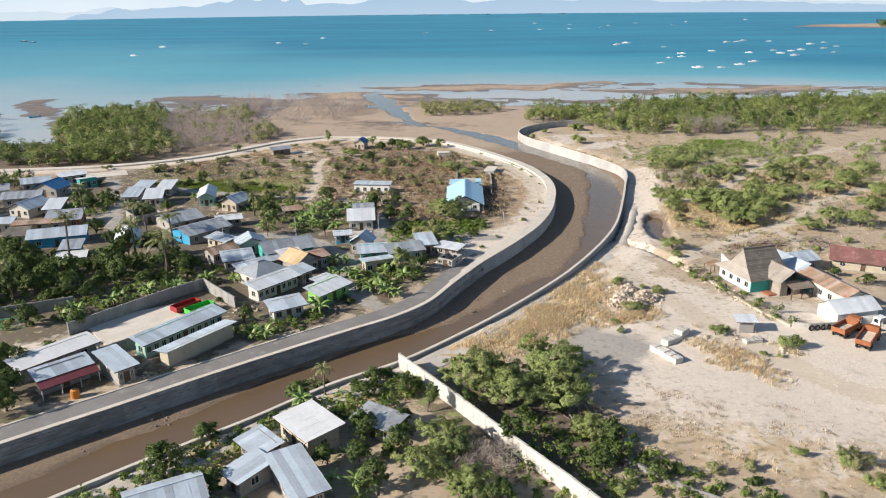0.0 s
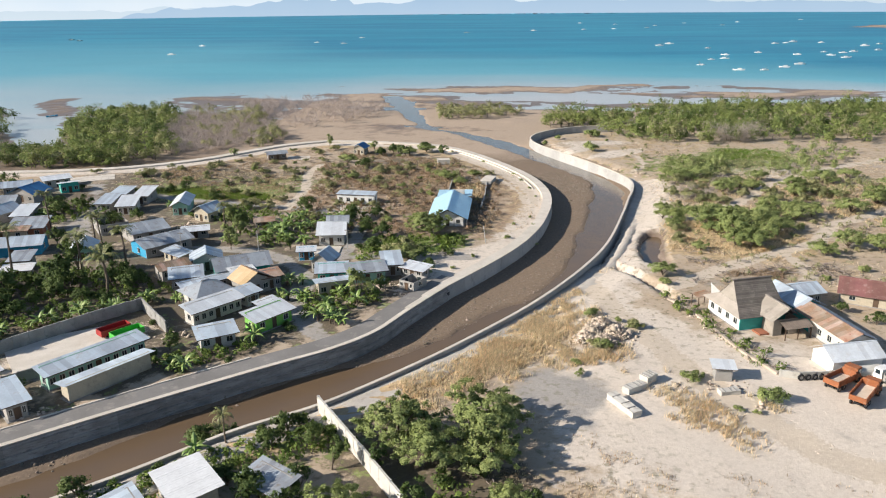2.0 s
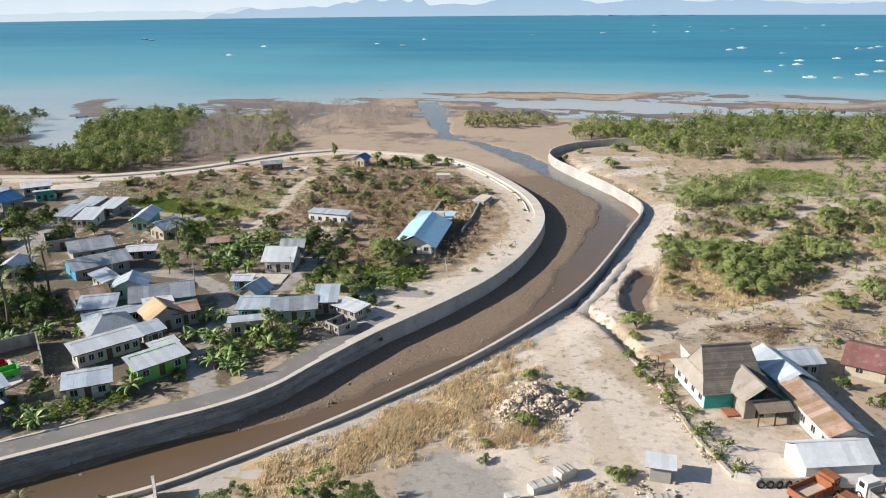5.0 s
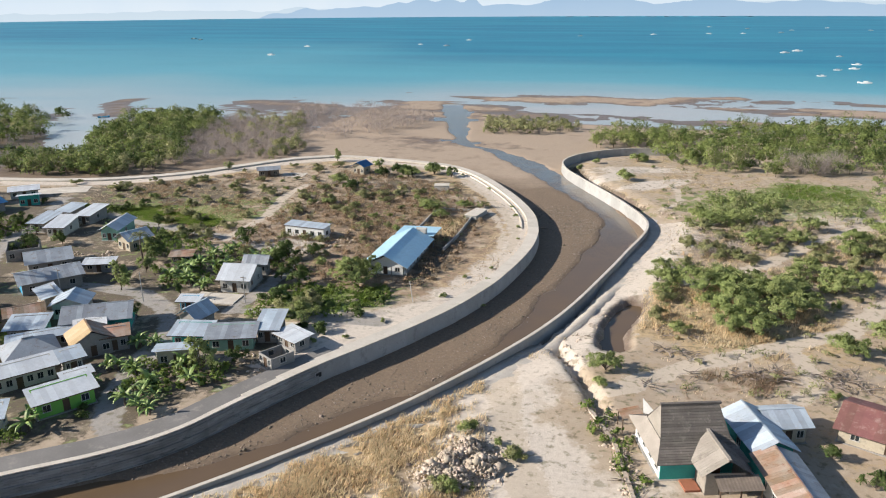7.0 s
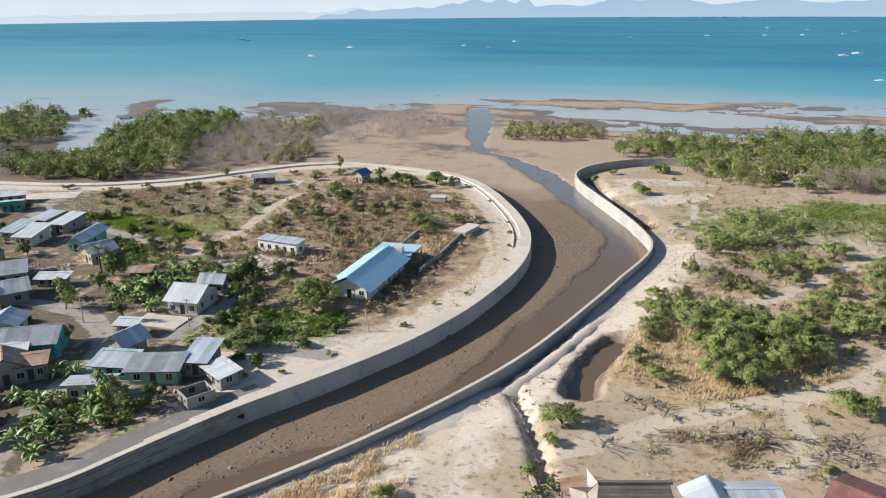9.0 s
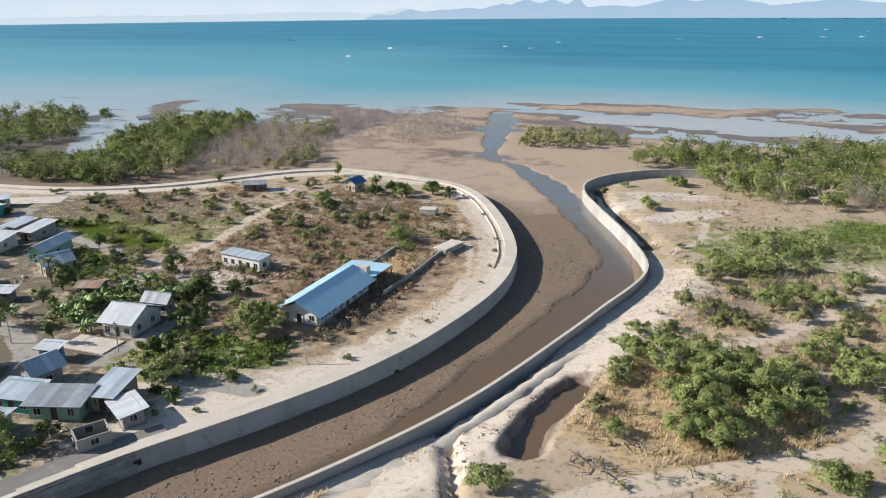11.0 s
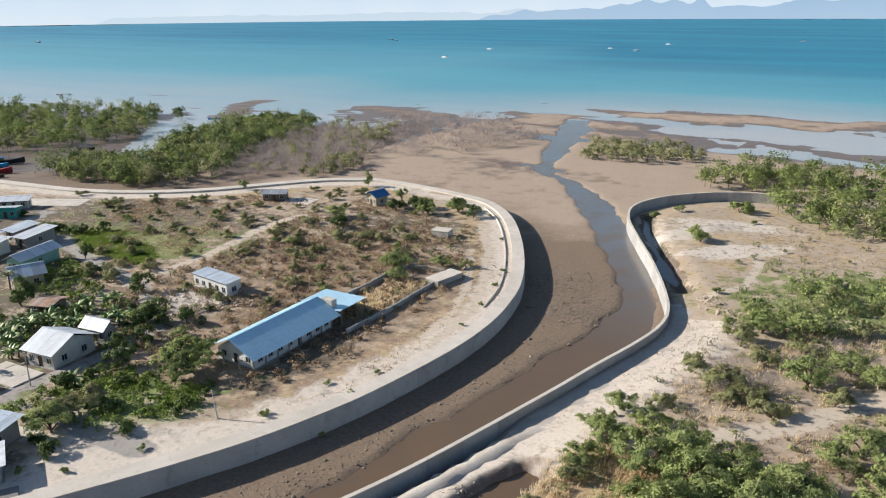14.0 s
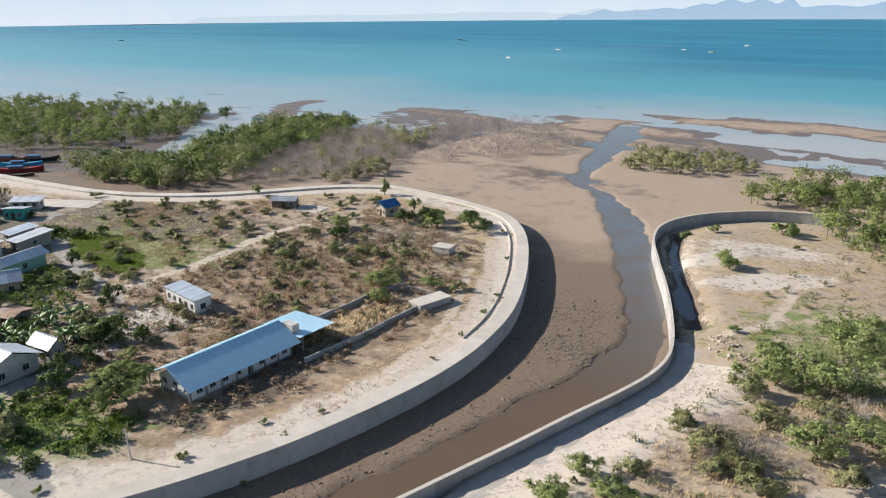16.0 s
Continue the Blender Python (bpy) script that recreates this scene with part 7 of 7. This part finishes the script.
dump_truck(70.6, 114.0, -42 + 360, 8, "orange tipper truck with a rusty open bed", M_ORANGE, M_ORANGE)
dump_truck(69.2, 118.2, -52 + 360, 0, "old orange tipper truck beside the wall", M_ORANGE, M_ORANGE)
dump_truck(76.4, 117.4, 30, 0, "white truck cab and chassis in the yard", M_WHITE, M_GREYPLASTER)
tk = thing("tank_trailer", "pale cylindrical tank trailer behind the trucks", "trailer", pose(73.2, 120.2, height(73.2, 120.2), 0, 0, 14))
part("tank", Shape().tube([(-2.4, 0, 1.4), (-2.2, 0, 1.4), (2.2, 0, 1.4), (2.4, 0, 1.4)], [0.5, 0.8, 0.8, 0.5], 14), M_WHITEWALL, tk)
part("chassis", Shape().box(-2.4, 2.4, -0.5, 0.5, 0.5, 0.72), M_RUST, tk)
for sy in (-0.6, 0.6):
    wheel(part("axle", Shape().box(-1.6, -1.4, -0.6, 0.6, 0.4, 0.5), M_DARK, tk), -1.5, sy, 0.45)
for i in range(8):
    ty = thing("tyre", "worn black tyre leaning against the pale wall", "tyre", pose(63.6 + i * 1.05, 118.9 + i * 0.2, height(63.6 + i * 1.05, 118.9 + i * .2), 0, 0, 100 + i * 7), group="tyres along the wall")
    wheel(ty, 0, 0, 0.52)


def beam(x, y, ln, w, h, rot, seed):
    """A cast concrete culvert beam with chipped ends and two openings."""
    rng = random.Random(seed)
    t = thing("concrete_beam", "broken white ribbed concrete culvert block on sand", "concrete block", pose(x, y, height(x, y), 2, 1, rot))
    bm = bmesh.new()
    bmesh.ops.create_cube(bm, size=1.0)
    bmesh.ops.subdivide_edges(bm, edges=bm.edges, cuts=3, use_grid_fill=True)
    for v in bm.verts:
        v.co.x *= ln
        v.co.y *= w
        v.co.z = (v.co.z + 0.4) * h
        v.co += Vector((rng.uniform(-.06, .06), rng.uniform(-.06, .06), rng.uniform(-.05, .05)))
    me = bpy.data.meshes.new("block")
    bm.to_mesh(me)
    bm.free()
    me.materials.append(M_PLASTER)
    part("block", me, None, t)
    for k in (-0.3, 0.05, 0.28):
        part("rib", Shape().box(ln * k - 0.08, ln * k + 0.08, -w * 0.46, w * 0.46, h * 0.84, h * 0.97), M_GREYPLASTER, t)


beam(36.4, 109.3, 5.8, 1.5, 1.1, -60, 1)
beam(38.6, 114.4, 3.6, 1.4, 1.0, 38, 2)
beam(41.0, 117.0, 2.4, 1.5, 1.5, 44, 3)
beam(52.0, 114.4, 3.0, 1.2, 0.7, 15, 4)


def stones(name, label, centres, n, size, mat, seed, spread, hill, category="rubble", kind="stuff"):
    """A heap or scatter of broken stones: squashed, jittered octahedra in one mesh."""
    rng = np.random.default_rng(seed)
    oct_v = np.array([(1, 0, 0), (0, 1, 0), (-1, 0, 0), (0, -1, 0), (0, 0, 1), (0, 0, -1)], float)
    tri = np.array([(0, 1, 4), (1, 2, 4), (2, 3, 4), (3, 0, 4), (1, 0, 5), (2, 1, 5), (3, 2, 5), (0, 3, 5)])
    c = np.array(centres)
    p = c[rng.integers(0, len(c), n)] + rng.normal(0, 1, (n, 2)) * spread
    z = heights(p[:, 0], p[:, 1])
    if hill:
        d2 = np.min([((p - q) ** 2).sum(1) for q in c], 0)
        z = z + hill * np.exp(-d2 / (2 * spread * spread)) * rng.uniform(0.5, 1, n)
    s = size * rng.lognormal(0, 0.5, (n, 1, 1))
    v = oct_v[None] * rng.uniform(0.5, 1.2, (n, 6, 1)) * s * np.array([1, 1, 0.7])
    a = rng.uniform(0, 6.28, n)
    rot = np.zeros((n, 3, 3))
    rot[:, 0, 0] = rot[:, 1, 1] = np.cos(a)
    rot[:, 0, 1], rot[:, 1, 0], rot[:, 2, 2] = -np.sin(a), np.sin(a), 1
    v = np.einsum("nij,nkj->nki", rot, v) + np.column_stack([p, z])[:, None]
    f = (tri[None] + (np.arange(n) * 6)[:, None, None]).reshape(-1, 3)
    return tagged(new(name, array_mesh(name, v.reshape(-1, 3), f, mat, 3)), label, category, kind=kind)


stones("rubble_heap", "heap of pale broken stones with weeds", [(33.2, 130.4), (36.0, 130.0), (38.4, 133.6), (36.2, 136.6), (34.6, 133.4)], 3200, 0.18, M_ROCK, 1, 1.5, 1.8)
stones("rubble", "white stone chips beside the site hut", [(51.5, 114.5), (54, 117), (45.5, 115.5), (50, 116)], 60, 0.2, M_ROCK, 2, 1.0, 0.3)
stones("boulder", "grey boulders under a bush", [(56, 111.5), (55, 110)], 14, 0.4, M_ROCK, 3, 0.8, 0.3)
stones("rubble", "stones along the rough yard wall", [(50.2, 150.8), (52, 146.5), (54.1, 142.4), (55, 138), (56.2, 133.5), (57.2, 129.2), (59, 125)], 260, 0.17, M_ROCK, 4, 0.9, 0.2)
stones("rubble", "broken spoil beside the drain", [(42.5, 175), (44, 171), (46, 166.5), (48, 161), (47, 176), (48.5, 181), (50, 187)], 300, 0.13, M_ROCK, 5, 1.0, 0.3)
stones("rubble", "spoil heaps on the sandy bank", [(63, 259), (61, 262), (66, 255)], 260, 0.15, M_ROCK, 6, 1.2, 0.5)
stones("rubble", "rubble round the white shed", [(-26, 211), (-20, 209), (-16, 212), (-12, 214)], 260, 0.26, M_ROCK, 7, 1.6, 0.2)
stones("rubble", "rubble in the village yards", [(0, 150), (-4, 152.5), (-13, 144), (-44.3, 100.8), (-36, 128), (-70, 190), (-62, 192), (-57, 279)], 420, 0.2, M_ROCK, 8, 1.5, 0.2)
bed_line = [(p[0], p[1]) for p in STREAM if 120 < p[1] < 268]
bed = []
for (bx, by) in bed_line:
    bed += [(bx - 5.5, by + 3.0), (bx - 9, by + 5.0), (bx - 3.5, by + 2)]
stones("river_cobbles", "scattered brown cobbles on the river bed", bed, 7000, 0.10, M_COBBLE, 9, 2.2, 0, "cobbles")
stones("river_cobbles", "thick gravel bar on the river bed", [(26, 262), (34, 262), (40, 252), (36, 246), (42, 246), (31, 255)], 4200, 0.11, M_COBBLE, 10, 3.4, 0, "cobbles")
stones("river_cobbles", "stones at the foot of the flood wall", [(-40, 96), (-30, 104.5), (-20, 113), (-34, 91), (-27, 96), (-44, 84)], 900, 0.12, M_COBBLE, 11, 2.0, 0, "cobbles")


def deadwood(x, y, n, r, seed):
    rng = random.Random(seed)
    t = thing("brush_pile", "pile of grey dead branches on bare soil", "dead wood", pose(x, y, height(x, y)))
    for i in range(n):
        a, b = rng.uniform(0, 6.28), rng.uniform(0, 6.28)
        q = r * math.sqrt(rng.random())
        p = Vector((math.cos(b) * q, math.sin(b) * q, 0.1))
        ln = rng.uniform(0.8, 2.6)
        d = Vector((math.cos(a), math.sin(a), rng.uniform(0, 0.5)))
        mid = p + d * ln * 0.5 + Vector((rng.uniform(-.3, .3), rng.uniform(-.3, .3), rng.uniform(0, .3)))
        w = rng.uniform(0.03, 0.1)
        part("branch", Shape().tube([tuple(p), tuple(mid), tuple(p + d * ln)], [w, w * 0.8, w * 0.3], 5), M_GREYWOOD if i % 3 else M_DEAD, t)


for i, (x, y, n, r) in enumerate([(72.9, 167.6, 30, 2.8), (75.6, 167.0, 24, 2.4), (87.2, 170.6, 26, 2.2), (87, 166.4, 24, 2.0), (60, 172.6, 18, 2.0), (51.6, 148.6, 12, 1.2), (53.4, 144.6, 14, 1.2), (56.6, 135.4, 14, 1.3), (59.0, 128.4, 16, 1.2), (61.6, 122.8, 14, 1.2), (77.4, 168.6, 22, 2.2), (84.6, 168.4, 26, 2.4), (64.5, 164.4, 12, 2.0), (57.9, 160.4, 12, 1.4), (60.5, 180, 16, 2.2), (63.5, 171.4, 18, 2.2), (55.6, 139.8, 12, 1.4),
                                  (58.0, 131, 14, 1.4), (60.4, 126, 12, 1.2), (90, 166, 16, 2.4), (76, 186, 12, 2), (-50, 277, 10, 2), (-75, 236, 16, 4), (-66, 238, 14, 4), (20, 92, 14, 3), (66, 178, 10, 2)]):
    deadwood(x, y, n, r, i)


def skip_bin(x, y, rot, mat, label):
    t = thing("cargo_bed", label, "cargo bed", pose(x, y, height(x, y), 0, 0, rot))
    s = Shape().box(-2.6, 2.6, -1.1, 1.1, 0.5, 0.62).box(-2.6, 2.6, -1.1, -1.02, 0.62, 1.5).box(-2.6, 2.6, 1.02, 1.1, 0.62, 1.5).box(-2.6, -2.52, -1.02, 1.02, 0.62, 1.5).box(2.52, 2.6, -1.02, 1.02, 0.62, 1.5)
    part("box_body", s, mat, t)
    for i in range(6):
        for sy in (-1.16, 1.1):
            part("rib", Shape().box(-2.4 + i * 0.93, -2.3 + i * 0.93, sy, sy + 0.06, 0.5, 1.5), mat, t)
    for px in (-1.6, 1.6):
        part("skid", Shape().box(px - 0.15, px + 0.15, -1, 1, 0, 0.5), M_DARK, t)


skip_bin(-47.6, 127.6, 52, M_RED, "red open truck bed parked in the compound")
skip_bin(-44.6, 126.4, 52, M_GREENPAINT, "bright green open truck bed in the compound")
g = thing("goal", "green metal goal frame on the sandy yard", "goal", pose(-76, 119.1, height(-76, 119.1), 0, 0, 18))
for px in (-1.4, 1.4):
    part("post", Shape().tube([(px, 0, 0), (px, 0, 2.0)], [0.06, 0.06], 6), M_TEAL, g)
part("crossbar", Shape().tube([(-1.4, 0, 2.0), (1.4, 0, 2.0)], [0.06, 0.06], 6), M_TEAL, g)
tank = thing("water_tank", "round orange plastic water tank by the porch", "water tank", pose(-52.6, 95.6, height(-52.6, 95.6)))
part("tank", Shape().tube([(0, 0, 0), (0, 0, 0.15), (0, 0, 1.2), (0, 0, 1.4)], [0.6, 0.65, 0.65, 0.3], 14), M_TARP, tank)
part("lid", Shape().tube([(0, 0, 1.4), (0, 0, 1.5)], [0.25, 0.22], 10), M_DARK, tank)


def pole(x, y, h, lean, label, category="utility pole"):
    t = thing("utility_pole", label, category, pose(x, y, height(x, y)))
    part("shaft", Shape().tube([(0, 0, -0.3), (lean, 0, h)], [0.11, 0.07], 7), M_CONCRETE, t)
    part("cross_arm", Shape().box(lean - 0.6, lean + 0.6, -0.04, 0.04, h - 0.5, h - 0.38), M_GREYWOOD, t)


pole(14.6, 182.2, 4.2, -0.6, "leaning pale concrete pole by the flood wall")
pole(-16.7, 174.4, 5.5, 0.1, "pale utility pole beside the lane")
pole(-52.9, 167.9, 6.0, 0, "pale utility pole among the houses")
pole(-36, 170, 6.0, 0, "pale utility pole at the lane corner")


def boat(name, x, y, ln, rot, hull, label, z=None, mast=True, outrig=True, category="boat"):
    t = thing(name, label, category, pose(x, y, SEA if z is None else z, 0, 0, rot), group="boats at anchor" if z is None else "")
    w = ln * 0.11
    s = Shape()
    secs = []
    for i in range(9):
        q = i / 8 * 2 - 1
        b = w * max(0.06, (1 - abs(q) ** 2.4))
        top = ln * (0.075 + 0.05 * q * q)
        secs.append([(q * ln / 2, -b, top), (q * ln / 2, -b * 0.7, 0.05), (q * ln / 2 * 0.95, 0, -0.25), (q * ln / 2, b * 0.7, 0.05), (q * ln / 2, b, top)])
    for a in secs:
        s.v += a
    for k in range(len(secs) - 1):
        n = k * 5
        for q in range(4):
            s.f.append((n + q, n + q + 1, n + 6 + q, n + 5 + q))
        s.f.append((n + 4, n, n + 5, n + 9))
    part("hull", s, hull, t)
    if z is None or ln > 12:
        k = 1.0 if z is None else 0.55
        part("cabin", Shape().box(-ln * 0.22, ln * 0.1 * k, -w * 0.6, w * 0.6, ln * 0.07, ln * (0.08 + 0.09 * k)), M_WHITE if z is None else M_GREYWOOD, t)
        part("cabin_roof", Shape().box(-ln * 0.26, ln * 0.14 * k, -w * 0.75, w * 0.75, ln * (0.08 + 0.09 * k), ln * (0.09 + 0.09 * k)), M_WHITE if z is None else M_BLUEROOF, t)
    if mast:
        part("mast", Shape().tube([(ln * 0.18, 0, 0.2), (ln * 0.18, 0, ln * 0.42)], [0.09, 0.05], 5), M_GREYWOOD, t)
    if outrig:
        for sy in (-1, 1):
            part("outrigger", Shape().tube([(-ln * 0.38, sy * ln * 0.24, 0.1), (0, sy * ln * 0.25, 0.05), (ln * 0.38, sy * ln * 0.24, 0.15)], [0.08, 0.12, 0.06], 5), M_WHITE, t)
        for px in (-ln * 0.2, ln * 0.2):
            part("cross_boom", Shape().tube([(px, -ln * 0.24, 0.12), (px, 0, ln * 0.1), (px, ln * 0.24, 0.12)], [0.06, 0.07, 0.06], 5), M_WHITE, t)


rbt = random.Random(31)
SPOTS = [(203, 1000), (222, 1037), (249, 947), (187, 714), (211, 774), (240, 837), (227, 788), (206, 664), (283, 870), (353, 1032), (370, 1044), (388, 1070), (313, 839), (251, 690), (416, 1051), (352, 872), (342, 827), (367, 861),
         (385, 878), (343, 793), (226, 663), (274, 720), (450, 933), (-63, 1408), (59, 1486), (155, 1522), (214, 1538), (284, 1583), (412, 1847), (545, 1899), (738, 2042), (320, 1700), (250, 1800), (180, 1900), (460, 1700),
         (-372, 871), (-404, 1038), (-264, 1117), (-222, 1245), (-216, 1082), (420, 900), (440, 980), (400, 830), (470, 1010)]
for i, (x, y) in enumerate(SPOTS):
    far = math.hypot(x, y)
    boat("boat", x, y, rbt.uniform(6.5, 9.5) * (1.5 if i < 2 else 1) * (0.9 + far / 5000), rbt.choice((0, 8, -10, 170, 20, 185)) + rbt.uniform(-8, 8),
         M_WHITE, "white outrigger boat at anchor on calm water", mast=i % 3 != 1)
for x, y, ln in ((-703, 1228, 11), (-1248, 912, 15), (-673, 1200, 10), (-412, 427, 7)):
    boat("boat", x, y, ln, rbt.uniform(-10, 10), M_DARK, "low dark boat on the open sea", mast=False, outrig=False)
boat("fishing_boat", -226, 397.5, 6, 50, M_BLUEWALL, "blue fishing boat aground on the sand spit", z=height(-226, 397.5) + 0.3)
for x, y, ln, rot, m, lb in ((-188, 259, 16, 52, M_RED, "red wooden fishing boat beached on the mud"), (-198, 264, 15, 48, M_BLUEWALL, "blue wooden fishing boat beached on the mud"),
                             (-212, 266, 16, 40, M_ORANGE, "brown wooden fishing boat beached on the mud"), (-205, 273, 17, 46, M_DARK, "dark wooden fishing boat beached on the mud"),
                             (-202.6, 307, 9, 20, M_DARK, "small dark boat aground beside the creek"), (-180, 256, 8, 60, M_WOOD, "small brown canoe beached on the mud")):
    boat("fishing_boat", x, y, ln, rot, m, lb, z=height(x, y) + 0.3, outrig=False)
for x, y, ln, rot in ((31.4, 244.8, 1.8, 20), (26.4, 256.1, 1.2, 60), (20.6, 272.6, 1.4, -20)):
    lg = thing("driftwood", "grey driftwood log on the river bed", "driftwood", pose(x, y, height(x, y) + 0.12, 0, 0, rot))
    part("log", Shape().tube([(-ln / 2, 0, 0), (0, 0.1, 0.08), (ln / 2, -0.1, 0.05)], [0.16, 0.14, 0.06], 7), M_GREYWOOD, lg)
    part("branch", Shape().tube([(0, 0.1, 0.08), (0.2, 0.5, 0.4)], [0.06, 0.02], 5), M_GREYWOOD, lg)
stones("gravel", "loose gravel over the sandy yard", [(40, 100), (48, 104), (56, 98), (62, 106), (66, 98), (50, 92), (44, 122), (40, 134), (44, 142), (52, 126)], 900, 0.06, M_ROCK, 12, 4.5, 0, "gravel")
stones("gravel", "loose stones on the right bank", [(47, 186), (51, 198), (54, 208), (58, 222), (61, 236), (62, 248), (58, 262), (42, 168)], 1500, 0.08, M_ROCK, 13, 2.6, 0, "gravel")


# stormwater outlet in the face of the flood wall, and the pale floor of the walled compound
i_out = min(range(len(LEFT_BANK)), key=lambda i: (LEFT_BANK[i][0] - 7.6) ** 2 + (LEFT_BANK[i][1] - 152.4) ** 2)
ox, oy = LEFT_BANK[i_out]
rx, ry = LEFT_BANK[i_out + 1][0] - ox, LEFT_BANK[i_out + 1][1] - oy
outlet = thing("drain_outlet", "square dark drain outlet framed in the flood wall", "drain", pose(ox, oy, -1.1, 0, 0, math.degrees(math.atan2(ry, rx))))
part("frame", Shape().box(-0.62, 0.62, -0.22, 0.1, -0.5, -0.42).box(-0.62, 0.62, -0.22, 0.1, 0.42, 0.5).box(-0.62, -0.54, -0.22, 0.1, -0.42, 0.42).box(0.54, 0.62, -0.22, 0.1, -0.42, 0.42), M_CONCRETE, outlet)
# solid black block stands in for the shade inside the outlet
part("opening", Shape().box(-0.54, 0.54, -0.19, 0.1, -0.42, 0.42), M_DARK, outlet)
floor_pts = [(-47.8, 132.2), (-40.6, 126.4), (-42.4, 120.6), (-48.6, 116.4), (-54.3, 110.6), (-59.8, 116.6), (-64, 121.5)]
zf = max(height(x, y) for x, y in floor_pts) + 0.06
sf = Shape()
sf.v += [(x, y, zf - 0.6) for x, y in floor_pts] + [(x, y, zf) for x, y in floor_pts]
kf = len(floor_pts)
sf.f += [tuple(range(kf, 2 * kf))[::-1]] + [(i, kf + i, kf + (i + 1) % kf, (i + 1) % kf) for i in range(kf)]
tagged(new("compound_floor", sf.mesh("compound_floor", M_COPING)), "pale dusty concrete floor inside the walled compound", "floor", kind="structure")
